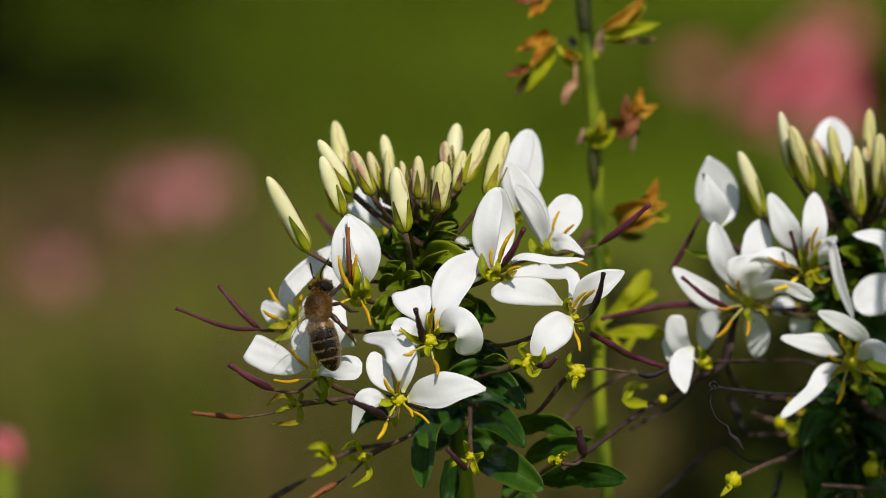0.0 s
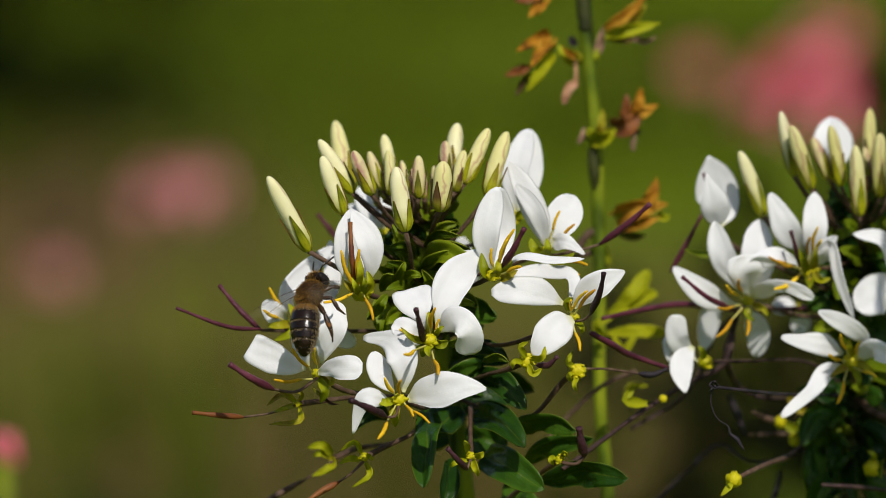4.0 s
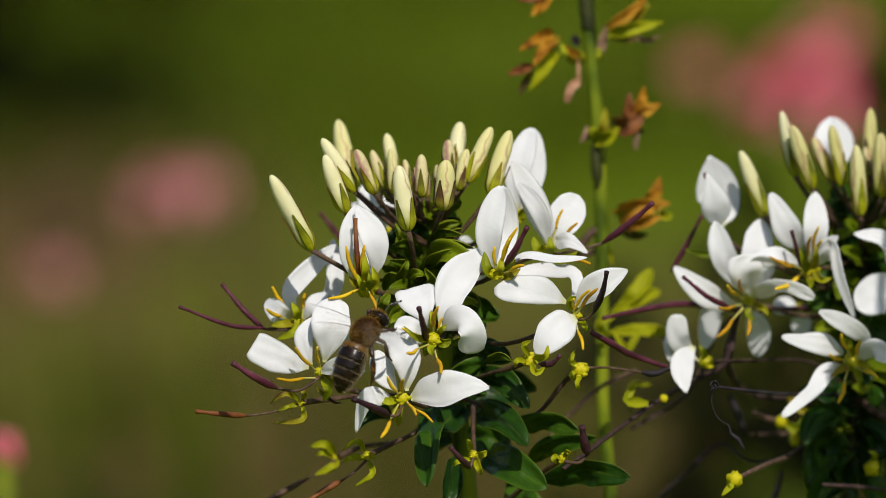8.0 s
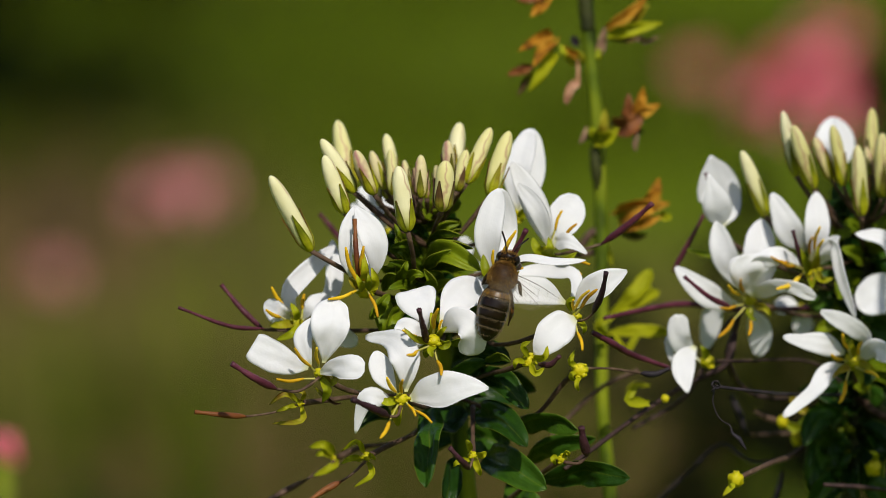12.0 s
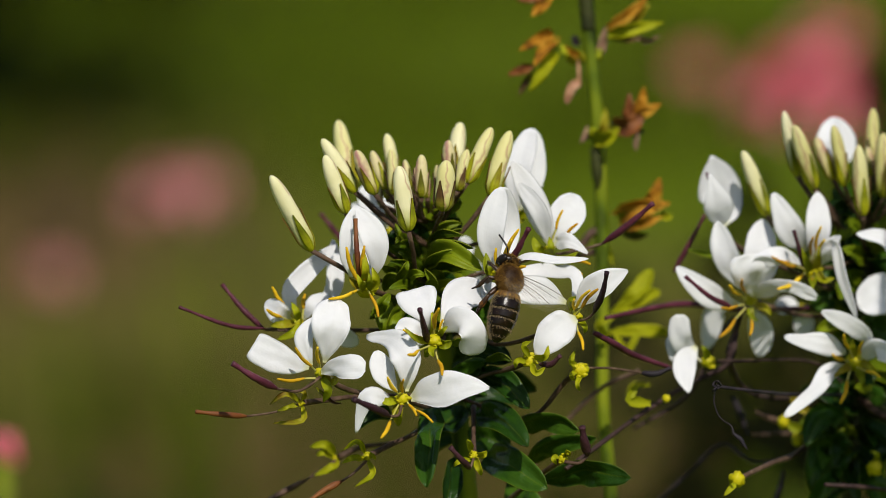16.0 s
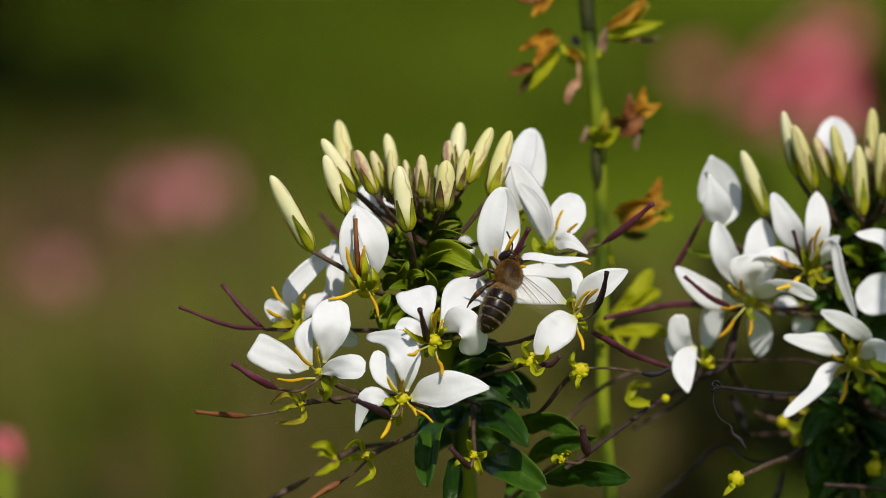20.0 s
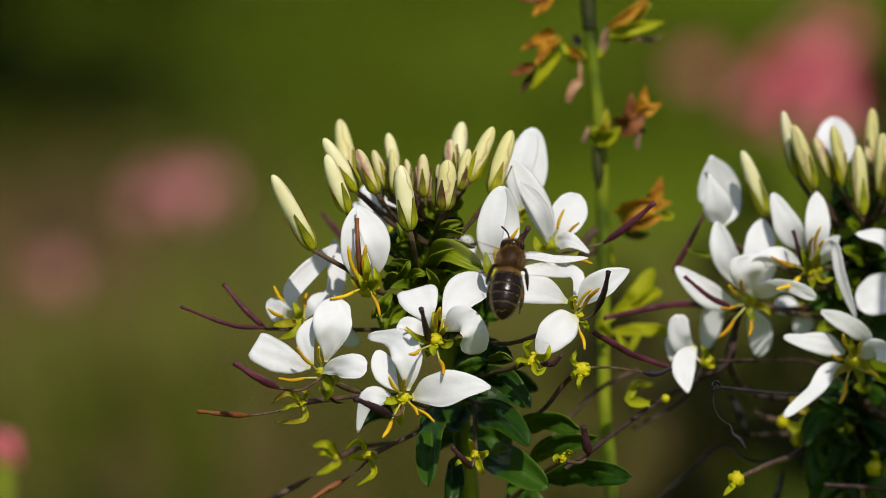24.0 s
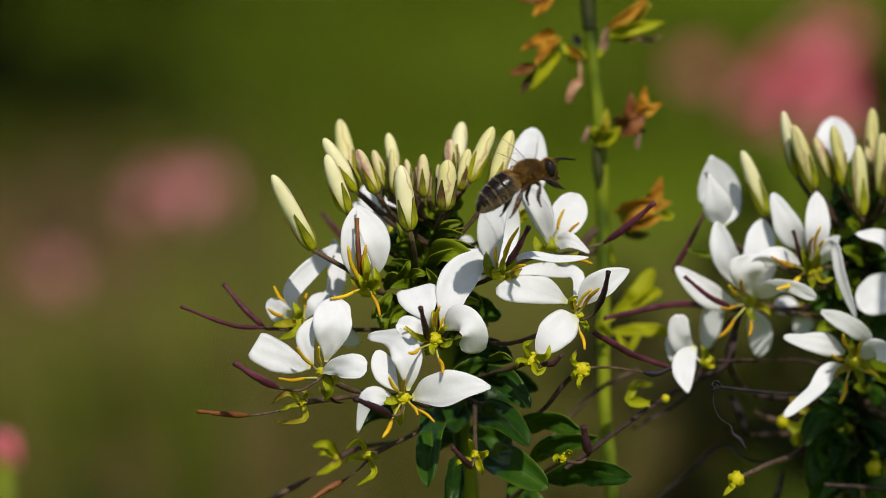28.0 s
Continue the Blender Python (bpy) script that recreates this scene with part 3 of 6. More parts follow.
pink_flower(at(193.48, 106.90, 2400), 0.0135, 16)
pink_flower(at(-82.42, -37.43, 330), 0.0038, 17)


# ---- the white spider flower in front ----
def rising(base, foot):
    """Places on a stem from the ground up to its upper part, closer together towards the top."""
    drop = foot.z - base.z
    return [base] + [foot.lerp(base, down / drop) for down in (0.27, 0.12, 0.05, 0.02)]


def standing(head, lean, label, radii, material=None):
    """The main stem of a plant, from the ground to its head."""
    base = Vector((head[-1].x + lean, head[-1].y + 0.01, 0))
    ob = thing("spider_flower", base, label, "flowering plant", "white spider flowers")
    rod("stem", [*rising(base, head[-1]), *reversed(head)], radii, material or STEM, ob, n=110, sides=12)
    return ob


plant = standing([at(-1.87, 4.37, 14), at(-1.25, -3.05, 14), at(0.47, -14.00, 15), at(2.82, -28.17, 18), at(4.01, -40.81, 20)], 0.01,
                 "white spider flower plant with cream buds and open petals", [3.2, 2.6, 2.2, 1.9, 1.2])
J1, J2, J3, J4, J5 = at(-2.03, 3.59, 14), at(-1.56, 0.08, 14), at(-1.09, -4.61, 14), at(0.08, -10.87, 15), at(1.64, -20.28, 16)

# buds: foot, tip, width, stalk
bud(plant, at(-17.75, -0.23, -5), at(-23.25, 9.91, -8), 2.54, [J3, at(-10.33, -4.16, 2), at(-13.72, -2.53, -3)])
bud(plant, at(-12.53, 8.30, 16), at(-14.63, 17.93, 20), 2.69, [J2, at(-7.34, 3.98, 14)])
bud(plant, at(-11.95, 7.71, 2), at(-16.50, 15.03, 2), 2.31, [J2, at(-6.50, 2.79, 6)])
bud(plant, at(-13.17, 4.82, -4), at(-15.99, 12.70, -5), 2.38, [J3, at(-7.26, -0.70, 4)])
bud(plant, at(-9.23, 7.46, 0), at(-11.83, 13.45, -1), 2.15, [J2, at(-6.50, 3.95, 6)], BLUSH)
bud(plant, at(-7.76, 8.23, 8), at(-9.79, 13.52, 9), 1.69, [J1, at(-5.37, 5.13, 10)], BLUSH)
bud(plant, at(-6.32, 9.05, 13), at(-7.82, 15.95, 15), 2.00, [J1, at(-3.82, 5.53, 12)])
bud(plant, at(-6.73, 7.43, 5), at(-7.12, 13.69, 5), 1.69, [J1, at(-4.20, 4.35, 9)], None, DARK_SEPAL)
bud(plant, at(-4.65, 2.44, -8), at(-5.94, 11.19, -9), 2.69, [J3, at(-3.55, -3.93, 2), at(-3.98, -0.69, -4)])
bud(plant, at(-2.93, 7.02, 2), at(-2.93, 12.87, 2), 2.00, [J1, at(-3.25, 4.88, 6)], BLUSH, DARK_SEPAL)
bud(plant, at(-4.66, 8.24, 9), at(-5.29, 12.29, 10), 1.15, [J1, at(-3.42, 5.52, 10)], BLUSH, DARK_SEPAL)
bud(plant, at(1.72, 10.62, 14), at(2.43, 17.54, 16), 2.46, [J1, at(-0.70, 6.32, 13)])
bud(plant, at(0.93, 9.55, 8), at(0.70, 14.98, 8), 1.92, [J1, at(-0.93, 6.14, 10)], BLUSH, DARK_SEPAL)
bud(plant, at(0.00, 5.12, -6), at(0.46, 11.98, -7), 2.85, [J2, at(-1.24, 2.40, 4)], None, DARK_SEPAL, 0.62)
bud(plant, at(2.09, 7.96, 4), at(3.32, 13.60, 4), 1.85, [J1, at(0.08, 5.35, 8)], None, DARK_SEPAL, 0.6)
bud(plant, at(3.32, 9.04, 4), at(6.65, 16.63, 5), 2.31, [J2, at(0.85, 5.35, 8)], None, BUD_SEPAL, 0.5)
bud(plant, at(6.48, 7.25, 3), at(9.19, 16.15, 4), 2.62, [J3, at(0.85, 0.08, 6), at(3.94, 3.94, 4)], None, BUD_SEPAL, 0.5)
for x, y, d, w in ((-8, 10.5, 10, 1.1), (-6.3, 11.4, 12, 1.0), (-3.8, 11.2, 10, 1.1), (-2.2, 10.6, 9, 1.0), (-0.8, 11.6, 12, 1.1), (0.3, 10.3, 10, 1.0), (-5.0, 9.3, 6, 0.9), (-9.0, 9.6, 12, 1.0)):
    foot = at(x * 0.96, y - 3.6, d)
    bud(plant, foot, at(x, y, d), w, [J1, foot.lerp(J1, 0.4)], BLUSH, DARK_SEPAL, 0.7, 0.3)

# a half-closed flower, its petals still round the pistil
cupped = flower(plant, at(-10.40, -5.43, -5), [J4, at(-5.33, -7.26, 4), at(-7.23, -6.46, 0)], 1.45)
petal(cupped, [at(-10.44, -4.91, -2), at(-10.02, 0.08, 2), at(-11.82, 5.91, -2)], 4.46, 0, 0.25, peak=0.95)
petal(cupped, [at(-12.39, -3.82, -5), at(-12.90, -0.84, -7), at(-13.05, 2.21, -7), at(-12.01, 5.66, -5)], 2.14, -14, 0.14, outline=([0.23, 1.07, 0.99, 0.84, 0.38], [0.23, 0.69, 0.92, 0.69, 0.31]))
petal(cupped, [at(-9.32, -3.82, -6), at(-8.99, -1.22, -9), at(-9.36, 1.83, -10), at(-11.75, 5.72, -7)], 3.80, 10, 0.14, outline=([0.30, 1.06, 1.90, 1.52, 0.38], [0.30, 1.29, 1.83, 1.52, 0.53]))
pod(cupped, [at(-10.99, -4.88, -7), at(-11.58, -0.69, -9), at(-11.82, 4.04, -8)], 0.85, RUST)
stamen(cupped, at(-11.13, -5.11, -8), at(-12.99, 0.23, -11), 0.44, 0.12)
stamen(cupped, at(-10.60, -4.88, -8), at(-10.56, 0.38, -11), 0.44, 0.12)
stamen(cupped, at(-10.99, -5.42, -7), at(-15.37, -6.77, -10), 0.36, 0.15)
stamen(cupped, at(-10.07, -5.65, -7), at(-8.68, -9.21, -9), 0.36, 0.15)
sepal(cupped, [at(-10.77, -5.20, -6), at(-10.42, -3.12, -10), at(-10.65, -0.30, -10)], 1.25, 10)
sepal(cupped, [at(-10.09, -5.27, -6), at(-8.99, -4.42, -9), at(-9.52, -2.51, -9)], 1.5, -15)
sepal(cupped, [at(-11.16, -5.20, -6), at(-12.05, -4.65, -8), at(-12.66, -3.81, -8)], 1.2, 20)
sepal(cupped, [at(-10.53, -5.42, -7), at(-11.09, -4.63, -11), at(-11.55, -3.42, -11)], 1.3, 10)
sepal(cupped, [at(-10.23, -5.42, -7), at(-9.80, -4.48, -11), at(-9.95, -3.27, -11)], 1.3, -10)

# an open flower, face on
faced = flower(plant, at(-1.21, -12.28, -13), [J4, at(0.08, -12.26, 2)], 1.05)
bent = petal(faced, [at(-0.34, -10.64, -11), at(0.49, -8.11, -13), at(1.18, -5.46, -13), at(2.70, -3.04, -11), at(4.61, -1.30, -8), at(6.38, 0.08, -6)], 5.01, 6, 0.08, ripple=0.06, outline=([0.23, 1.52, 2.28, 2.13, 1.22, 0.61], [0.23, 1.75, 2.51, 2.51, 1.82, 0.76]))
petal(faced, [at(0.04, -11.02, -11), at(2.30, -9.89, -17), at(4.03, -11.31, -18), at(4.21, -14.27, -12)], 4.52, -6, 0.05, ripple=0.04, n=26, outline=([0.30, 1.66, 2.26, 2.04, 1.81, 1.66, 1.43], [0.30, 0.90, 1.43, 1.58, 1.81, 2.11, 1.66]))
petal(faced, [at(-1.71, -10.79, -11), at(-2.39, -8.94, -14), at(-3.15, -7.05, -13), at(-3.84, -5.32, -10)], 5.61, 8, 0.05, ripple=0.05, square=True, outline=([0.23, 0.83, 2.20, 2.80, 2.80], [0.23, 0.83, 1.97, 2.58, 2.58]))
petal(faced, [at(-1.82, -12.31, -11), at(-3.70, -11.26, -16), at(-6.21, -10.07, -14)], 4.31, 16, 0.16, ripple=0.06, outline=([0.23, 1.00, 1.69, 1.85, 1.54, 1.15], [0.23, 0.77, 1.38, 1.69, 1.69, 1.23]))
pod(faced, [at(-2.05, -12.51, -13), at(-2.42, -10.87, -17), at(-3.08, -8.04, -21)], 1.0, POD, [at(-1.37, -12.98, -12)])
stamen(faced, at(-1.44, -12.07, -12), at(-0.53, -7.92, -17), 0.42, 0.35)
stamen(faced, at(-1.21, -12.07, -12), at(-1.13, -8.70, -15), 0.36)
stamen(faced, at(-1.67, -12.96, -13), at(-4.65, -14.02, -23), 0.4, 0.55)
stamen(faced, at(-1.21, -12.98, -12), at(-0.15, -16.79, -19), 0.42, 0.5)
stamen(faced, at(-1.97, -12.22, -12), at(-5.29, -10.80, -16), 0.26, 0.45)
stamen(faced, at(-0.91, -12.22, -12), at(0.00, -9.48, -13), 0.26)
sepal(faced, [at(-1.52, -12.69, -11), at(-1.97, -13.72, -13), at(-2.43, -14.50, -12)], 1.3)
sepal(faced, [at(-0.61, -12.54, -11), at(0.30, -12.81, -13), at(1.22, -12.54, -11)], 1.3)
sepal(faced, [at(-1.97, -12.51, -13), at(-3.77, -11.85, -17), at(-5.13, -10.49, -17)], 1.0, 10, BUD_SEPAL)
sepal(faced, [at(-1.37, -11.78, -11), at(-1.21, -9.93, -13), at(-1.52, -8.27, -12)], 0.9, -20)
sepal(faced, [at(-0.76, -11.93, -11), at(0.00, -10.83, -14), at(0.61, -10.39, -13)], 0.8)
sepal(faced, [at(-1.21, -12.96, -13), at(-1.51, -13.69, -15), at(-1.21, -14.45, -15)], 1.2)

# the low flower with spread petals
low = flower(plant, at(-5.44, -20.02, -16), [J5, at(-1.85, -21.46, 0), at(-3.74, -20.89, -8)], 1.0)
petal(low, [at(-4.32, -19.99, -14), at(-1.58, -19.15, -18), at(1.05, -18.50, -20), at(3.69, -18.20, -20), at(6.17, -18.52, -19)], 4.96, -10, 0.06, ripple=0.04, outline=([0.38, 1.88, 2.33, 2.48, 2.03, 1.13, 0.45], [0.45, 1.28, 2.03, 2.33, 1.88, 1.28, 0.45]))
petal(low, [at(-4.84, -19.06, -15), at(-4.82, -16.58, -18), at(-4.97, -14.31, -19), at(-6.26, -12.60, -17), at(-8.03, -11.96, -14), at(-10.32, -11.84, -12)], 4.38, 4, 0.05, ripple=0.05, outline=([0.23, 1.21, 2.19, 1.66, 0.91, 0.68], [0.23, 1.36, 2.11, 2.04, 1.06, 0.68]))
petal(low, [at(-6.21, -19.08, -14), at(-7.87, -16.79, -15), at(-8.95, -13.65, -13)], 3.18, 12, 0.1, outline=([0.23, 1.13, 1.59, 1.44, 0.68], [0.23, 1.13, 1.59, 1.44, 0.68]))
petal(low, [at(-6.50, -20.57, -15), at(-8.36, -19.88, -19), at(-10.08, -20.01, -20), at(-11.01, -21.86, -18), at(-11.64, -24.63, -16)], 3.01, 8, 0.08, ripple=0.07, outline=([0.23, 0.90, 1.35, 1.05, 0.68, 0.30], [0.23, 0.90, 1.50, 0.98, 0.53, 0.23]))
pod(low, [at(-7.08, -22.29, -19), at(-9.31, -21.09, -22), at(-11.90, -19.92, -24)], 1.15, POD, [at(-5.44, -20.63, -16), at(-5.96, -22.16, -18)])
stamen(low, at(-5.89, -19.57, -16), at(-7.38, -17.09, -19), 0.42, 0.2)
stamen(low, at(-5.44, -19.57, -16), at(-5.26, -17.37, -20), 0.36, 0.2)
stamen(low, at(-5.74, -20.48, -16), at(-8.27, -25.20, -20), 0.42, 0.5)
stamen(low, at(-4.99, -20.48, -16), at(-1.36, -23.12, -19), 0.3, 0.4)
stamen(low, at(-4.99, -20.17, -16), at(-3.54, -22.21, -19), 0.3, 0.3)
sepal(low, [at(-5.60, -20.50, -15), at(-6.04, -21.84, -16), at(-5.98, -23.70, -14)], 1.5)
sepal(low, [at(-6.20, -20.04, -15), at(-7.25, -20.45, -17), at(-8.46, -20.02, -16)], 1.3)

# the flower at the side, petals lifted
sided = flower(plant, at(-16.60, -16.68, -9), [J5, at(-7.25, -19.97, 2), at(-12.93, -19.05, -5)], 0.8)
petal(sided, [at(-18.05, -15.99, -9), at(-20.19, -15.41, -12), at(-22.44, -14.48, -13), at(-24.34, -13.49, -13), at(-25.50, -12.83, -12)], 4.40, 6, 0.06, ripple=0.05, square=True, outline=([0.30, 1.14, 1.74, 2.12, 2.20, 2.12], [0.30, 1.06, 1.67, 2.05, 2.12, 2.05]))
petal(sided, [at(-17.82, -15.69, -9), at(-18.33, -13.69, -10), at(-18.56, -11.79, -10), at(-17.53, -9.30, -8)], 3.04, -18, 0.12, outline=([0.30, 1.06, 1.52, 1.29, 0.53], [0.30, 0.76, 1.14, 0.99, 0.38]))
petal(sided, [at(-15.99, -15.31, -9), at(-15.48, -13.05, -12), at(-14.99, -10.60, -14), at(-14.72, -8.35, -12), at(-14.62, -6.70, -9)], 5.60, 8, 0.08, ripple=0.10, outline=([0.23, 1.06, 2.35, 2.80, 2.57, 1.67], [0.23, 1.14, 2.04, 2.50, 2.27, 1.82]))
petal(sided, [at(-16.43, -16.51, -10), at(-14.45, -15.88, -15), at(-12.53, -15.70, -17), at(-10.35, -15.72, -16)], 3.47, -14, 0.1, ripple=0.07, outline=([0.30, 0.91, 1.28, 1.58, 1.66, 1.36], [0.38, 0.75, 1.06, 1.58, 1.74, 1.51]))
pod(sided, [at(-22.29, -18.73, -13), at(-25.24, -17.15, -16), at(-28.15, -15.24, -17)], 1.15, RED_POD, [at(-16.58, -17.27, -10), at(-19.28, -19.05, -12)])
stamen(sided, at(-17.17, -16.34, -11), at(-19.74, -13.24, -15), 0.36, 0.2)
stamen(sided, at(-17.17, -17.40, -11), at(-22.14, -17.38, -16), 0.36, 0.3)
stamen(sided, at(-16.56, -15.88, -11), at(-16.79, -13.16, -15), 0.34, 0.2)
sepal(sided, [at(-16.30, -17.29, -9), at(-15.35, -18.92, -11), at(-16.14, -20.64, -9)], 1.3)
sepal(sided, [at(-15.99, -17.13, -9), at(-14.74, -17.86, -11), at(-14.30, -16.81, -10)], 1.2)
sepal(sided, [at(-16.62, -18.98, -8), at(-14.79, -20.66, -8), at(-13.57, -20.81, -8)], 0.5, 20, DARK_SEPAL)
sepal(sided, [at(-17.08, -18.68, -8), at(-15.55, -20.20, -8), at(-15.10, -20.66, -8)], 0.5, 20, DARK_SEPAL)

# a flower behind it, in half shade
shaded = flower(plant, at(-20.06, -10.14, 6), [J4, at(-11.20, -11.20, 10), at(-15.83, -10.79, 8)], 1.1)
petal(shaded, [at(-19.67, -9.37, 6), at(-20.82, -5.70, 2), at(-14.78, 0.54, 10)], 2.77, 10, 0.16, peak=0.8)
petal(shaded, [at(-20.81, -9.82, 5), at(-22.31, -8.85, 0), at(-24.26, -7.19, 4)], 3.08, -12, 0.16, blunt=0.5)
petal(shaded, [at(-18.55, -9.39, 8), at(-15.09, -5.37, 10), at(-15.14, 1.33, 13)], 2.62, 24, 0.12)
petal(shaded, [at(-19.09, -9.70, 8), at(-17.95, -7.66, 5), at(-16.00, -6.14, 9)], 2.31, -30, 0.2)
petal(shaded, [at(-18.57, -10.64, 9), at(-15.06, -11.41, 8), at(-11.67, -13.14, 10)], 3.08, 20, 0.16, blunt=0.45)
pod(shaded, [at(-24.26, -10.89, 4), at(-29.22, -10.41, 2), at(-35.92, -7.92, 0)], 0.66, RED_POD, [at(-20.44, -10.92, 6)])
pod(shaded, [at(-24.52, -11.10, 8), at(-27.47, -8.30, 8), at(-30.38, -4.89, 9)], 0.85, RED_POD, [at(-20.88, -11.25, 8)])
stamen(shaded, at(-20.40, -9.58, 4), at(-23.28, -5.17, 2), 0.4, 0.4)
stamen(shaded, at(-20.78, -9.97, 4), at(-24.00, -8.23, 0), 0.4, 0.4)
stamen(shaded, at(-19.24, -9.58, 4), at(-18.85, -6.10, 4), 0.4, 0.4)
sepal(shaded, [at(-19.78, -10.35, 4), at(-20.35, -11.49, 2), at(-22.69, -12.43, 3)], 1.2)
sepal(shaded, [at(-20.24, -10.12, 4), at(-21.89, -10.33, 2), at(-23.62, -10.42, 3)], 1.3)
sepal(shaded, [at(-19.78, -9.66, 4), at(-20.04, -8.56, 2), at(-20.68, -7.33, 3)], 1.1)

# a closed white flower with one petal stretched out
tall = flower(plant, at(7.32, -3.58, -8), [J4, at(3.55, -5.71, 3), at(5.68, -4.53, -2)], 1.0)
petal(tall, [at(7.67, -3.14, -3), at(8.78, 2.39, 1), at(8.28, 8.43, -3)], 3.38, 10, 0.25, blunt=0.5)
petal(tall, [at(7.03, -3.29, -6), at(6.39, 1.98, -10), at(7.93, 8.39, -8)], 3.85, -14, 0.22, blunt=0.5)
petal(tall, [at(8.24, -2.98, -7), at(11.19, -0.99, -9), at(15.38, -1.45, -9), at(19.67, -1.30, -8)], 2.00, -56, 0.12)
pod(tall, [at(8.61, -2.36, -9), at(9.94, -0.30, -12), at(11.51, 2.80, -14)], 1.0, RED_POD, [at(7.63, -3.59, -7)])
stamen(tall, at(7.62, -3.13, -8), at(10.17, 2.66, -12), 0.42, 0.3)
stamen(tall, at(7.78, -3.28, -8), at(9.26, 1.29, -12), 0.4, 0.3)
stamen(tall, at(7.32, -3.28, -8), at(7.15, 0.08, -10), 0.34, 0.3)
stamen(tall, at(8.08, -3.58, -8), at(11.08, -2.35, -12), 0.4, 0.4)
sepal(tall, [at(7.17, -3.74, -7), at(6.09, -2.82, -9), at(5.79, -0.53, -8)], 1.5)
sepal(tall, [at(7.33, -3.74, -7), at(7.91, -2.81, -10), at(8.07, -1.29, -9)], 1.3)
sepal(tall, [at(7.63, -3.74, -7), at(8.99, -2.97, -9), at(9.91, -1.45, -8)], 1.4)
sepal(tall, [at(7.94, -3.89, -7), at(9.21, -3.73, -9), at(10.67, -2.82, -8)], 1.1)

# the open flower beyond it
wide = flower(plant, at(18.23, -9.11, -4), [J4, at(7.42, -13.06, 4), at(13.54, -11.46, 0)], 0.7)
petal(wide, [at(16.68, -7.27, -5), at(13.63, -6.17, -9), at(10.57, -5.48, -10), at(6.94, -5.72, -8)], 4.72, 12, 0.08, ripple=0.04, outline=([0.30, 0.91, 1.52, 1.90, 1.75, 1.06], [0.30, 1.52, 2.36, 2.13, 1.67, 0.91]))
petal(wide, [at(17.48, -7.97, -3), at(18.04, -3.78, 2), at(14.02, -2.87, 6), at(9.35, -3.32, 4)], 2.62, 38, 0.1)
petal(wide, [at(18.05, -7.80, -5), at(19.75, -5.72, -8), at(22.01, -4.19, -9), at(24.99, -2.90, -6)], 3.81, 8, 0.08, ripple=0.04, outline=([0.30, 1.14, 1.75, 1.60, 1.07, 0.38], [0.38, 1.29, 1.90, 1.90, 1.29, 0.46]))
petal(wide, [at(18.03, -9.32, -6), at(15.90, -10.65, -10), at(13.98, -12.54, -11), at(12.57, -14.39, -9)], 4.86, 4, 0.06, ripple=0.04, outline=([0.46, 1.82, 2.20, 2.13, 1.60, 0.68], [0.46, 2.05, 2.43, 2.43, 1.67, 0.68]))
pod(wide, [at(20.28, -8.69, -8), at(21.43, -6.00, -11), at(21.99, -3.11, -13)], 0.95, POD, [at(18.05, -9.71, -5), at(19.39, -9.46, -7)])
stamen(wide, at(17.57, -8.48, -6), at(19.78, -5.55, -10), 0.34, 0.2)
stamen(wide, at(18.03, -8.79, -6), at(20.84, -5.40, -10), 0.4, 0.25)
stamen(wide, at(17.73, -8.48, -6), at(17.67, -6.78, -9), 0.26, 0.2)
stamen(wide, at(18.03, -10.24, -6), at(18.89, -13.63, -9), 0.36, 0.3)
sepal(wide, [at(17.46, -8.35, -4), at(17.12, -6.95, -6), at(18.36, -6.50, -5)], 0.9)
sepal(wide, [at(18.23, -9.27, -4), at(19.26, -10.47, -6), at(19.12, -11.40, -5)], 0.9)

# the flowers at the back of the head
back = flower(plant, at(13.81, -0.54, 8), [J3, at(6.70, -3.04, 12)], 1.2)
petal(back, [at(14.75, 0.08, 8), at(12.67, 6.26, 4), at(9.46, 12.02, 7)], 3.54, -6, 0.1, peak=0.85)
petal(back, [at(14.56, 0.39, 6), at(13.18, 4.86, 2), at(10.35, 9.04, 4)], 2.62, -14, 0.12)
petal(back, [at(15.06, 0.39, 8), at(16.26, 3.33, 6), at(18.65, 7.38, 9)], 4.92, 8, 0.16, peak=1.3, blunt=0.5)
petal(back, [at(15.33, 1.16, 6), at(17.27, 0.93, 2), at(19.76, -0.62, 3)], 2.47, -8, 0.06, ripple=0.08, outline=([0.62, 1.16, 1.16, 0.69, 0.31], [0.62, 1.23, 0.93, 0.46, 0.23]))
stamen(back, at(14.56, 0.08, 6), at(16.38, 5.33, 4), 0.3, 0.5)
stamen(back, at(15.02, -0.08, 6), at(18.39, 3.48, 4), 0.32, 0.5)
stamen(back, at(14.79, -1.08, 6), at(20.12, -2.08, 2), 0.36, 0.5)
stamen(back, at(15.02, -1.32, 6), at(18.97, -3.47, 2), 0.34, 0.6)
pod(back, [at(21.93, 0.70, 10), at(25.30, 3.18, 8), at(28.81, 6.27, 6)], 1.05, RED_POD, [at(14.82, -0.85, 8), at(18.36, -0.23, 10)])
sepal(back, [at(13.78, -0.85, 6), at(12.83, 0.08, 4), at(12.38, 1.62, 5)], 1.5)
sepal(back, [at(14.09, -1.01, 6), at(16.65, -1.46, 2), at(18.37, -0.39, 3)], 1.4)
sepal(back, [at(13.94, -0.85, 6), at(14.65, 0.08, 2), at(14.51, 1.62, 3)], 1.4)
closed = flower(plant, at(10.51, 4.47, 18), [J2, at(5.17, 0.86, 17)], 1.0)
petal(closed, [at(10.51, 4.94, 18), at(10.32, 10.24, 15), at(12.24, 16.79, 18)], 3.85, -16, 0.25, blunt=0.5)
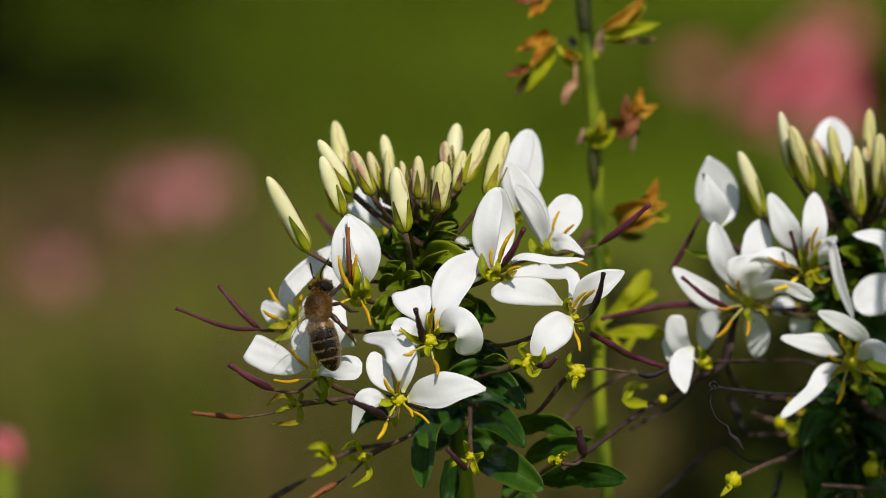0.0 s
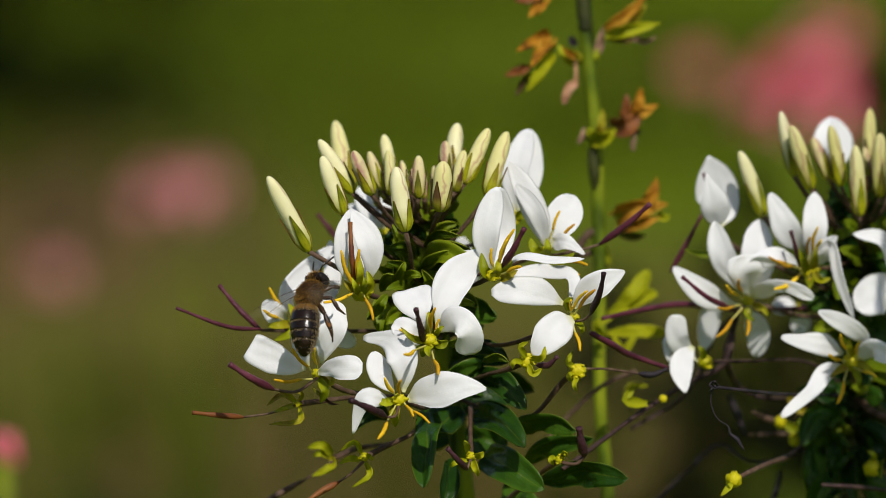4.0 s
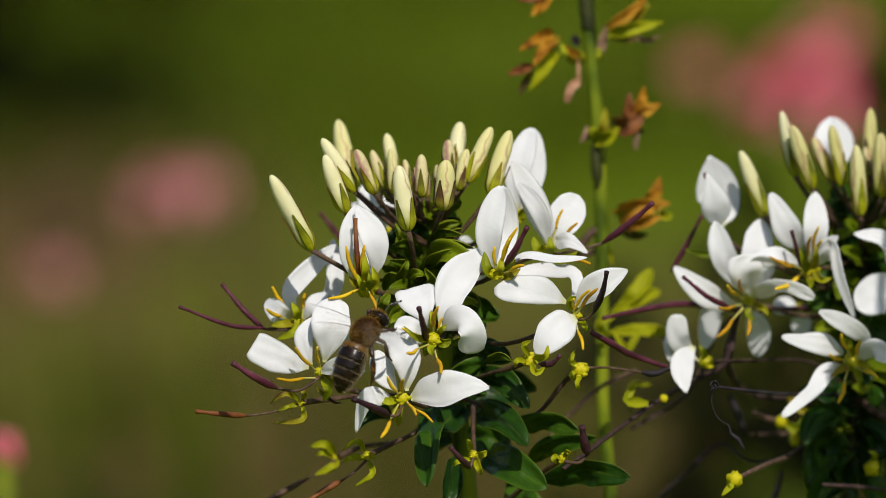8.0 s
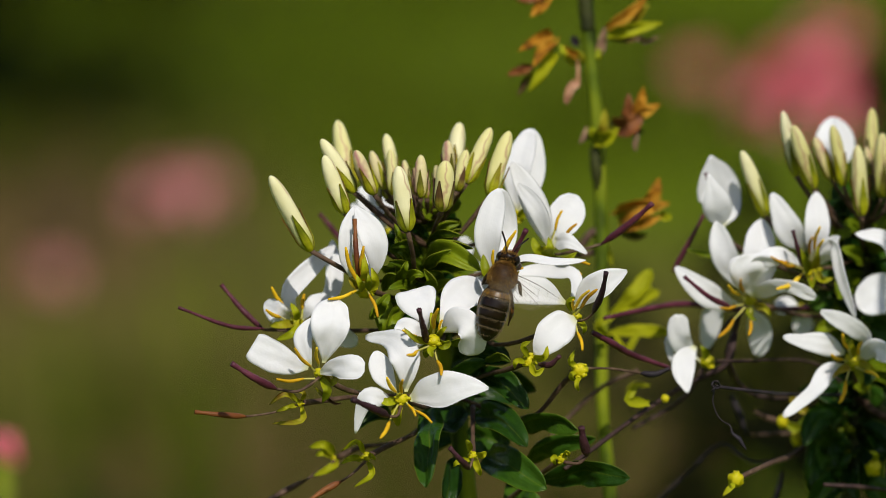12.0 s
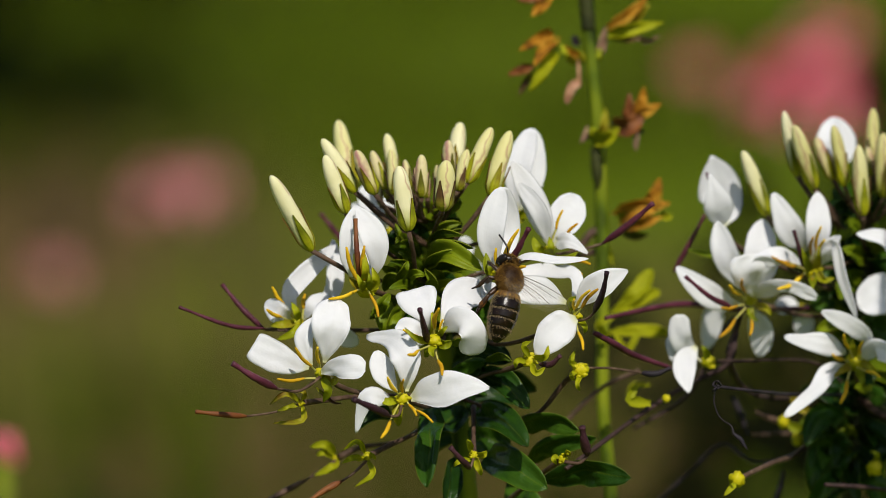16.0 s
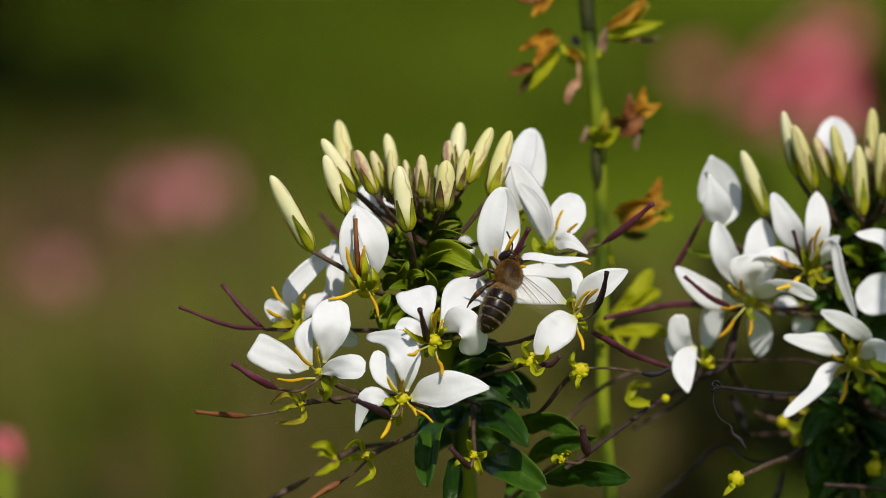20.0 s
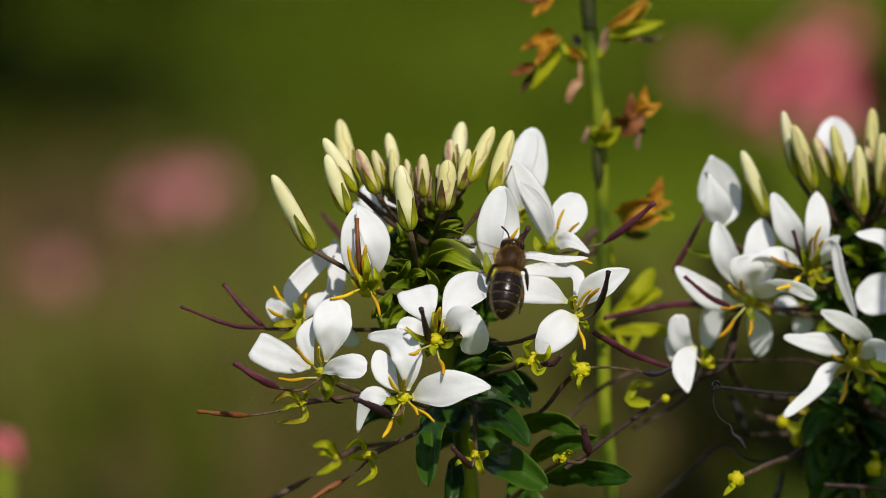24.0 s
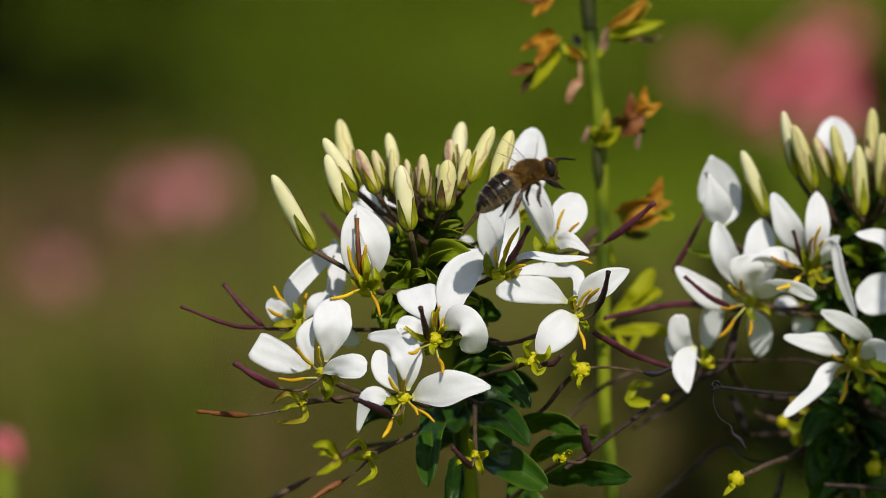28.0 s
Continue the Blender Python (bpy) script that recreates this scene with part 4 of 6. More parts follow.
petal(closed, [at(10.84, 4.95, 19), at(12.58, 10.30, 20), at(12.58, 16.75, 20)], 3.54, 20, 0.22, blunt=0.5)
sepal(closed, [at(10.50, 4.47, 17), at(11.59, 5.40, 16), at(12.06, 6.97, 16)], 1.4)
peeking = flower(plant, at(-7.42, 2.45, 24), [J2, at(-4.25, 1.65, 20)], 0.8)
petal(peeking, [at(-7.42, 2.84, 24), at(-9.38, 5.20, 22), at(-11.37, 8.77, 24)], 3.38, 10, 0.15)
petal(peeking, [at(-6.95, 3.08, 24), at(-7.41, 4.81, 22), at(-9.80, 7.59, 25)], 2.77, 30, 0.15)
petal(peeking, [at(-6.65, 2.61, 26), at(-9.81, 4.83, 26), at(-12.84, 6.26, 27)], 2.31, 30, 0.15)
hidden = flower(plant, at(1.27, -1.11, 26), [J3, at(0.08, -2.28, 20)], 0.8)
petal(hidden, [at(1.66, -1.11, 26), at(3.00, 0.08, 24), at(4.27, 0.71, 26)], 3.38, 10, 0.15)
petal(hidden, [at(1.66, -1.50, 26), at(3.63, -2.29, 24), at(5.22, -4.67, 26)], 3.08, 20, 0.15)
pod(hidden, [at(-13.95, 0.88, 38), at(-15.99, 3.29, 40), at(-17.43, 5.06, 40)], 0.9, RED_POD, [at(0.87, -1.11, 26)])

# spent flowers: yellow-green knobs with curled sepals and young pods
def spent(parent, centre, stalk, curls, size=0.9):
    fl = flower(parent, centre, stalk, size)
    for pts, w in curls:
        sepal(fl, pts, w * 0.92, 25, LEMON)
    return fl


sp = spent(plant, at(11.73, -15.00, -9), [J5, at(5.09, -17.50, 2), at(9.26, -16.14, -5)], [([at(11.56, -14.53, -10), at(10.78, -12.98, -12), at(11.85, -12.39, -11)], 1.0), ([at(12.32, -14.68, -10), at(13.72, -14.33, -13), at(14.12, -12.98, -12)], 1.2),
    ([at(11.11, -15.14, -10), at(9.94, -15.10, -12), at(9.73, -16.03, -11)], 1.0), ([at(11.87, -15.44, -10), at(12.60, -16.62, -12), at(13.75, -15.88, -11)], 1.1)], 1.15)
pod(sp, [at(13.01, -15.52, -10), at(14.51, -15.50, -11), at(15.79, -14.34, -12)], 0.9, POD)
sp = spent(plant, at(18.77, -16.46, 0), [J5, at(11.31, -23.31, 6), at(16.65, -18.12, 2)], [([at(18.31, -15.92, 0), at(17.35, -15.27, -2), at(17.98, -13.75, -1)], 1.0), ([at(18.77, -17.23, 0), at(18.27, -18.34, -2), at(18.59, -19.29, -1)], 0.8), ([at(18.15, -16.54, 0), at(17.50, -17.27, -2), at(18.00, -17.92, 0)], 0.8)], 1.2)
pod(sp, [at(27.18, -16.96, 6), at(29.12, -17.11, 6), at(31.13, -16.34, 6)], 0.9, BLACKISH, [at(19.25, -16.25, 1), at(22.87, -16.30, 4)])
sp = spent(plant, at(4.13, -27.89, -6), [at(4.18, -21.60, 6), at(4.15, -24.54, 0)], [([at(3.82, -27.25, -7), at(3.50, -26.27, -9), at(3.35, -25.69, -8)], 1.1), ([at(4.73, -27.86, -7), at(5.48, -27.64, -9), at(5.95, -27.37, -8)], 1.2), ([at(4.43, -28.47, -7), at(4.87, -29.47, -9), at(5.18, -30.57, -8)], 1.2),
    ([at(3.66, -28.47, -7), at(2.13, -28.71, -9), at(1.45, -29.35, -8)], 1.0)], 0.7)
pod(sp, [at(3.66, -29.62, -9), at(2.35, -28.16, -12), at(0.99, -26.61, -13)], 0.95, POD, [at(4.12, -28.28, -8)])
sp = spent(plant, at(-10.26, -28.11, -4), [J5, at(-3.01, -24.65, 4), at(-7.23, -26.69, 0)], [([at(-10.57, -27.65, -4), at(-11.59, -26.00, -8), at(-13.60, -27.28, -6)], 0.9), ([at(-10.87, -28.41, -4), at(-12.36, -28.32, -7), at(-13.60, -28.96, -6)], 1.1), ([at(-10.11, -28.72, -4), at(-9.46, -30.45, -7), at(-11.92, -32.17, -6)], 1.0), ([at(-9.88, -27.80, -4), at(-9.31, -28.01, -7), at(-9.17, -28.50, -6)], 0.9)], 0.7)
pod(sp, [at(-13.68, -31.40, -6), at(-15.95, -32.59, -7), at(-18.22, -34.08, -8)], 0.95, RUST, [at(-10.40, -28.69, -5), at(-11.92, -30.18, -6)])
sp = spent(plant, at(-14.91, -29.11, 18), [J5, at(-5.02, -26.21, 18), at(-11.30, -27.54, 18)], [([at(-15.06, -28.56, 18), at(-16.34, -27.14, 15), at(-18.48, -27.48, 16)], 1.6), ([at(-14.91, -29.34, 18), at(-15.33, -30.27, 15), at(-17.85, -31.39, 16)], 1.5), ([at(-15.38, -28.64, 18), at(-16.58, -28.23, 15), at(-17.54, -28.58, 16)], 1.3)], 0.6)
pod(sp, [at(-18.71, -31.86, 16), at(-23.75, -34.61, 14), at(-28.37, -37.73, 12)], 0.9, STALK, [at(-14.89, -29.31, 17)])
sp = spent(plant, at(-19.30, -20.91, -4), [J5, at(-11.10, -20.12, 2), at(-15.66, -20.49, -2)], [([at(-19.45, -20.60, -4), at(-21.27, -19.59, -8), at(-23.38, -21.01, -6)], 1.0), ([at(-19.60, -21.06, -4), at(-20.89, -21.42, -8), at(-22.46, -21.93, -6)], 0.9), ([at(-18.99, -21.21, -4), at(-18.98, -23.18, -8), at(-23.08, -23.61, -6)], 1.0), ([at(-18.99, -20.45, -4), at(-18.80, -19.41, -6), at(-20.04, -19.05, -5)], 0.8)], 0.55)
for c in sp.children:
    if c.name.startswith("sepal"):
        c.data.materials[0] = BUD_SEPAL
pod(sp, [at(-26.51, -22.62, -6), at(-29.66, -22.34, -8), at(-33.36, -21.93, -9)], 0.85, RUST, [at(-19.58, -21.04, -5), at(-22.85, -22.08, -6)])
sp = spent(plant, at(16.27, -28.48, -2), [at(9.04, -34.61, 12), at(12.83, -31.22, 4)], [([at(16.58, -28.01, -2), at(17.00, -27.49, -4), at(17.17, -28.14, -3)], 0.9), ([at(15.66, -28.17, -2), at(15.01, -28.41, -4), at(15.41, -29.21, -3)], 0.9)], 0.75)
pod(sp, [at(19.60, -27.95, -4), at(19.10, -25.90, -6), at(18.78, -24.04, -7)], 1.35, POD, [at(16.56, -28.90, -3), at(18.46, -29.02, -4)])

# the leaves below the head
for pts, w, turn in (
        ([at(-1.47, -21.26, 8), at(-1.99, -25.96, -4), at(-2.21, -32.10, -8)], 4.31, 30), ([at(4.04, -22.74, 8), at(8.12, -23.05, -4), at(11.44, -26.61, -8)], 4.15, -20),
        ([at(4.34, -16.96, 6), at(8.14, -18.34, -2), at(11.64, -21.67, -4)], 3.85, -25), ([at(5.60, -28.39, 10), at(9.29, -29.55, -2), at(14.06, -32.47, -6)], 4.77, -15),
        ([at(13.30, -31.97, 10), at(19.74, -30.45, 2), at(25.48, -31.08, -2)], 4.00, 20), ([at(9.43, -25.02, 12), at(13.60, -23.41, 4), at(18.54, -24.69, 0)], 3.38, 35),
        ([at(1.63, -28.70, 10), at(1.24, -31.60, 4), at(0.62, -35.77, 2)], 3.08, -30), ([at(11.82, -29.67, 16), at(14.82, -27.08, 8), at(20.99, -25.86, 6)], 3.38, 30),
        ([at(1.25, -19.41, 12), at(2.78, -16.92, 4), at(6.03, -15.38, 4)], 4.62, 35), ([at(1.25, -16.33, 14), at(5.11, -14.25, 6), at(9.35, -15.38, 4)], 4.62, -25),
        ([at(0.47, -9.30, 14), at(4.35, -8.07, 8), at(7.73, -9.19, 4)], 4.00, 20), ([at(-1.09, -7.73, 14), at(-4.96, -10.38, 6), at(-8.17, -13.03, 2)], 4.00, -35),
        ([at(2.81, -21.80, 14), at(0.47, -23.59, 8), at(-1.24, -24.65, 4)], 4.62, 20), ([at(9.08, -32.02, 16), at(11.38, -35.00, 12), at(14.86, -38.03, 10)], 4.62, 15),
        ([at(3.60, -24.97, 16), at(6.70, -26.42, 12), at(9.02, -27.92, 10)], 5.38, 10), ([at(-6.56, -23.36, 14), at(-9.26, -22.48, 10), at(-11.95, -24.76, 8)], 2.31, 30)):
    leaf(plant, pts, w, turn)
for pts, w, turn in (
        ([at(-2.64, -2.25, 8), at(0.46, -0.54, -3), at(5.20, -2.83, -5)], 3.85, -25), ([at(-2.26, -2.26, 12), at(0.46, -2.24, 2), at(3.91, -2.23, -2)], 2.31, 50),
        ([at(-4.20, -6.14, 10), at(-5.55, -3.78, 2), at(-6.31, -2.23, 0)], 3.08, 20), ([at(-2.26, -0.70, 12), at(0.46, 1.63, 6), at(2.63, 2.78, 4)], 2.62, 40),
        ([at(-2.26, 0.47, 13), at(0.08, 3.18, 8), at(2.41, 3.57, 8)], 2.00, 30), ([at(-3.04, -4.60, 12), at(-6.48, -3.01, 2), at(-8.62, -2.23, 0)], 2.62, -35),
        ([at(-3.43, 0.08, 12), at(-5.34, 1.24, 6), at(-6.49, 0.85, 4)], 2.46, 10), ([at(-1.87, -5.38, 12), at(-0.70, -3.79, 4), at(-1.85, -3.01, 2)], 3.08, -20),
        ([at(-8.04, -5.72, 4), at(-7.21, -3.76, -2), at(-6.28, -3.45, -4)], 2.00, 25), ([at(-3.43, -7.33, 12), at(-7.28, -7.67, 6), at(-9.95, -9.56, 2)], 2.62, 20),
        ([at(0.47, -6.94, 12), at(3.56, -6.89, 6), at(5.10, -8.04, 4)], 2.62, -40), ([at(-3.05, -3.05, 14), at(-7.34, 0.08, 14), at(-10.47, 0.08, 14)], 3.08, 30)):
    leaf(plant, pts, w * 0.85, turn, YOUNG, ripple=0.3, fold=0.6)
for pts, w, turn in (
        ([at(-3.03, -4.58, 8), at(-4.76, -2.23, -2), at(-7.20, -1.61, -4)], 1.85, -30), ([at(-2.64, -3.03, 8), at(-1.07, -1.07, -2), at(1.23, -0.08, -4)], 1.69, 35),
        ([at(-3.27, -1.09, 10), at(-4.78, 0.69, 2), at(-6.92, 0.38, 0)], 1.69, -20), ([at(-2.02, 0.86, 10), at(-0.15, 2.24, 2), at(2.62, 1.92, 0)], 1.54, 35),
        ([at(-3.79, -5.73, 6), at(-5.29, -4.91, -3), at(-7.34, -5.43, -5)], 1.85, 25), ([at(-2.48, -6.12, 6), at(-1.23, -4.52, -3), at(-2.45, -2.68, -4)], 1.85, -35),
        ([at(-1.47, -6.12, 6), at(0.61, -4.92, -1), at(3.22, -5.45, -2)], 1.69, -35), ([at(-4.19, 0.08, 8), at(-5.85, 1.77, 0), at(-6.46, 3.46, 0)], 1.38, 30),
        ([at(-4.94, -8.04, 4), at(-6.43, -9.11, -4), at(-7.66, -12.33, -4)], 2.31, -25), ([at(0.46, -8.05, 6), at(2.38, -6.83, -2), at(4.76, -7.29, -2)], 1.85, 40)):
    leaf(plant, pts, w, turn, YOUNG, ripple=0.3, fold=0.5)
rng = random.Random(33)
for k in range(14):
    foot = at(4.0 + rng.uniform(-1, 2.5), -18 - k * 0.62, 20 + rng.uniform(-2, 3))
    a, out = k * 2.4, rng.uniform(4, 9)
    tip = foot + RIGHT * (math.cos(a) * out * MM) + AHEAD * ((math.sin(a) * 0.5 + 0.4) * out * MM) + UP * (rng.uniform(-3, 1) * MM)
    leaf(plant, [foot, foot.lerp(tip, 0.5) + UP * (1.0 * MM), tip], rng.uniform(2.6, 4.2), rng.uniform(-40, 40), LEAF, n=10, m=6)
for pts, w, turn in (
        ([at(-6.48, -4.93, 2), at(-5.35, -2.98, -5), at(-4.74, -1.61, -5)], 1.54, 20), ([at(-5.55, -4.55, 2), at(-3.67, -3.37, -5), at(-2.45, -3.60, -5)], 1.54, -30),
        ([at(-8.92, -9.15, 0), at(-8.25, -7.56, -6), at(-7.19, -6.04, -5)], 1.69, 15), ([at(-4.48, -2.24, 4), at(-5.21, -0.84, -3), at(-6.13, -0.38, -3)], 1.23, 30),
        ([at(-1.08, 0.08, 6), at(1.23, 1.00, -2), at(4.14, 0.08, -3)], 1.54, 45), ([at(-6.4, -12.6, 2), at(-7.4, -9.86, 0), at(-8.2, -6.4, 1)], 3.0, -20),
        ([at(5.86, -15.34, 2), at(7.73, -14.47, -4), at(9.26, -15.22, -5)], 1.54, 35), ([at(1.23, -13.03, 2), at(2.36, -12.43, -8), at(4.26, -13.02, -9)], 1.38, 30)):
    leaf(plant, pts, w, turn, YOUNG, ripple=0.35, fold=0.5)
rng = random.Random(21)
for k in range(46):
    a, z = k * 2.4, rng.uniform(-14, 4)
    foot = at(-1.5 + 0.08 * -z, z, 14)
    out = rng.uniform(3.5, 8.0)
    tip = foot + RIGHT * (math.cos(a) * out * MM) + AHEAD * (math.sin(a) * out * 0.9 * MM) + UP * (rng.uniform(-1, 3.5) * MM)
    leaf(plant, [foot, foot.lerp(tip, 0.5) + UP * (1.2 * MM), tip], rng.uniform(2.0, 3.8), rng.uniform(-40, 40), YOUNG if k % 4 else LEAF, n=12, m=6)


# ---- the tall dried stalk behind ----
def dried_stalk():
    line = [at(20.38, 41.32, 46), at(21.18, 27.57, 46), at(22.32, 14.63, 46), at(22.80, -3.15, 46), at(22.80, -20.94, 46), at(24.09, -37.11, 46)]
    base = Vector((line[-1].x + 0.01, line[-1].y, 0))
    ob = thing("dried_flower_stalk", base, "tall green flower stalk with dried orange-brown calyces", "plant stalk")
    rod("stem", [*rising(base, line[-1]), *reversed(line)], [1.5, 1.2, 1.02, 1.0, 0.98, 0.95], STEM, ob, n=120, sides=12)
    def calyx(foot, lobes, cup=1.3):
        """A withered flower: a green cup and the crumpled lobes that hang on it."""
        root = rod("calyx", [foot, foot.lerp(lobes[0][0][-1], 0.3)], [0.7, cup, cup * 0.8], SEPAL, ob, n=6, lumpy=0.4)
        for pts, w, m in lobes:
            v, f, uv = blade(pts, w, 12, 0.5, claw=0.6, peak=0.6, blunt=0.9, ripple=0.55, thick=0.25, n=16, m=8, seed=len(PLACE) * 0.7, curl=0.8)
            part("lobe", v, f, m, root, "", pts[0], uv)
    calyx(at(19.89, 27.09, 46), [([at(19.38, 26.90, 45), at(18.05, 27.65, 43), at(16.76, 29.26, 43)], 1.9, SEPAL), ([at(19.20, 27.51, 44), at(18.36, 27.94, 42), at(17.37, 28.87, 41)], 1.2, DRY), ([at(19.26, 29.06, 47), at(18.94, 29.87, 47), at(18.62, 30.68, 47)], 1.3, BLACKISH)], 0.9)
    calyx(at(16.10, 29.39, 42), [([at(16.10, 30.19, 42), at(14.61, 28.65, 39), at(12.83, 25.90, 38)], 2.2, DRY), ([at(15.94, 30.51, 42), at(13.74, 29.81, 40), at(10.77, 28.20, 40)], 1.8, DRY), ([at(16.26, 27.94, 42), at(14.54, 25.63, 40), at(12.21, 22.42, 40)], 1.9, LEMON), ([at(12.90, 26.03, 43), at(11.36, 25.55, 43), at(9.19, 24.82, 43)], 1.5, RUST), ([at(13.08, 25.28, 45), at(11.79, 23.67, 45), at(10.82, 21.89, 45)], 1.2, DARK_SEPAL)], 0.7)
    calyx(at(15.38, 36.15, 42), [([at(15.14, 36.47, 42), at(13.98, 34.63, 40), at(12.53, 33.02, 40)], 2.2, DRY), ([at(14.98, 36.71, 42), at(12.94, 35.75, 40), at(10.52, 35.27, 40)], 1.8, RUST)], 0.8)
    # the DARK_SEPAL lobe is a dark strip put in for shade below the LEMON one
    calyx(at(21.99, 27.25, 46), [([at(21.99, 27.25, 46), at(22.64, 29.19, 46), at(23.29, 31.94, 46)], 1.3, WITHER), ([at(23.58, 30.77, 45), at(26.68, 31.35, 43), at(31.47, 32.35, 44)], 1.9, LEMON), ([at(23.61, 31.78, 46), at(26.30, 33.48, 44), at(29.53, 36.39, 44)], 1.6, DRY), ([at(23.80, 31.16, 47), at(26.36, 32.91, 46), at(29.59, 35.01, 46)], 2.6, SEPAL), ([at(23.82, 30.38, 48), at(26.41, 30.22, 48), at(29.01, 30.38, 48)], 1.2, DARK_SEPAL), ([at(27.84, 30.19, 47), at(29.30, 29.87, 47), at(31.08, 30.51, 47)], 0.8, WITHER)], 0.7)
    calyx(at(21.67, 15.77, 46), [([at(22.29, 15.91, 45), at(22.89, 17.49, 43), at(23.21, 20.07, 43)], 1.5, SEPAL), ([at(21.81, 15.91, 45), at(23.51, 16.02, 42), at(25.12, 17.31, 42)], 2.4, LEMON), ([at(21.69, 16.27, 47), at(20.88, 16.27, 47), at(20.07, 16.59, 47)], 1.4, DARK_SEPAL)], 1.3)
    calyx(at(24.31, 17.26, 48), [([at(24.28, 17.73, 47), at(26.46, 17.67, 44), at(29.24, 19.63, 45)], 2.8, RUST), ([at(25.95, 18.52, 46), at(26.49, 20.11, 45), at(26.65, 22.37, 45)], 1.5, RUST), ([at(27.33, 19.00, 46), at(28.27, 20.76, 45), at(28.75, 23.18, 45)], 1.8, DRY), ([at(27.46, 18.82, 45), at(29.21, 19.77, 44), at(31.14, 20.74, 44)], 1.6, DRY), ([at(26.28, 16.95, 49), at(27.87, 16.93, 48), at(29.01, 16.77, 48)], 1.3, BLACKISH)], 0.9)
    calyx(at(25.12, 5.10, 48), [([at(24.96, 4.78, 48), at(27.92, 5.89, 44), at(32.47, 6.54, 45)], 3.0, DRY), ([at(28.78, 6.06, 46), at(30.18, 7.66, 44), at(31.02, 10.26, 45)], 1.9, DRY), ([at(25.28, 3.81, 48), at(27.95, 3.80, 45), at(31.34, 4.60, 45)], 2.0, DRY), ([at(25.47, 2.84, 49), at(27.39, 2.03, 48), at(29.49, 2.03, 48)], 1.6, DARK_SEPAL), ([at(31.24, 5.10, 47), at(32.18, 4.61, 46), at(32.83, 4.93, 46)], 1.3, SEPAL)], 1.0)
    v, f, uv = blade([at(19.28, 27.03, 44), at(19.42, 25.07, 43), at(19.34, 23.70, 43), at(18.36, 22.78, 42), at(17.63, 20.69, 42)], 1.0, 20, 0.3, ripple=0.5, n=20, m=6, seed=4, outline=([0.24, 0.24, 0.24, 0.73, 0.65, 0.40], [0.24, 0.24, 0.32, 0.81, 0.65, 0.40]))
    part("withered_petal", v, f, PAPERY, ob, "papery tan withered petal", None, uv)
    # dark sleeves added round the stem, to darken two stretches of it
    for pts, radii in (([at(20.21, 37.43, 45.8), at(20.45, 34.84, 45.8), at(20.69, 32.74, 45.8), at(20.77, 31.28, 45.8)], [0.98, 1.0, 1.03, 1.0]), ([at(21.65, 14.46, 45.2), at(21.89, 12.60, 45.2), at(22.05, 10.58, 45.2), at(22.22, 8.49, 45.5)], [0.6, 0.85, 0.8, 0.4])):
        rod("sheath", pts, radii, SHADED_STEM, ob, "dark sleeve added over the stem", n=14, sides=12, lumpy=0.2)
    for pts, w in (([at(26.20, 16.25, 46), at(27.78, 16.56, 45), at(27.62, 13.97, 45)], 1.3), ([at(20.68, 17.45, 45), at(20.25, 15.81, 44), at(19.69, 15.01, 44)], 1.2)):
        v, f, uv = blade(pts, w, 30, 0.4, twist=120, claw=0.4, n=14, m=6, seed=w)
        part("withered_petal", v, f, WITHER, ob, "", pts[0], uv)
    for pts, w in (([at(23.88, -9.20, 44), at(27.45, -7.33, 42), at(30.98, -6.05, 44)], 2.5), ([at(24.85, -8.55, 44), at(27.70, -6.04, 42), at(29.77, -2.90, 44)], 2.6), ([at(23.53, -12.05, 46), at(27.11, -11.62, 44), at(32.83, -12.05, 46)], 2.00), ([at(24.39, -2.35, 48), at(23.17, 0.89, 48), at(23.58, 2.51, 48)], 1.54),
                   ([at(23.83, -12.80, 42), at(22.17, -10.77, 40), at(24.58, -9.56, 40)], 1.23), ([at(24.23, -11.59, 42), at(26.19, -14.38, 40), at(28.20, -11.17, 40)], 1.08), ([at(28.56, -22.03, 44), at(26.73, -21.17, 42), at(27.18, -19.38, 41), at(29.63, -19.40, 42)], 0.85)):
        leaf(ob, pts, w, -22, LEMON)
    rod("side_twig", [at(22.85, 0.08, 48), at(19.12, -0.73, 48), at(17.54, 3.33, 50)], [0.5, 0.4, 0.4], STALK, ob)
    rod("side_twig", [at(22.96, 1.70, 46), at(21.51, 2.51, 46), at(19.49, 0.08, 46)], [0.7, 0.6, 0.6], STALK, ob)
    return ob


dried = dried_stalk()

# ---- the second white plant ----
# its stem takes the darkened material in place of shade from the flowers above
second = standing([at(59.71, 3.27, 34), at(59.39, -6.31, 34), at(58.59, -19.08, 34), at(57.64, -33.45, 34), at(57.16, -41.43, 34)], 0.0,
                  "white spider flower plant with a wiry dark lower growth", [3.2, 2.6, 2.2, 1.9, 1.2], SHADED_STEM)
K1, K2, K3, K4 = at(59.71, 3.27, 34), at(59.55, -0.72, 34), at(59.23, -7.90, 34), at(58.36, -20.68, 34)
bud(second, at(49.54, 10.21, 26), at(47.59, 19.29, 25), 1.92, [K2, at(52.82, 5.63, 28)], GREENISH)
bud(second, at(51.81, 8.37, 24), at(48.86, 17.26, 22), 2.38, [K2, at(54.41, 4.84, 28)], GREENISH)
bud(second, at(50.79, 9.98, 27), at(48.49, 17.35, 27), 1.54, [K2, at(54.53, 5.64, 30)], GREENISH)
bud(second, at(54.57, 9.76, 28), at(52.21, 15.69, 27), 1.92, [K1, at(56.91, 6.44, 30)], BLUSH)
bud(second, at(56.11, 8.79, 26), at(54.55, 17.31, 25), 2.08, [K1, at(57.71, 5.64, 30)], GREENISH)
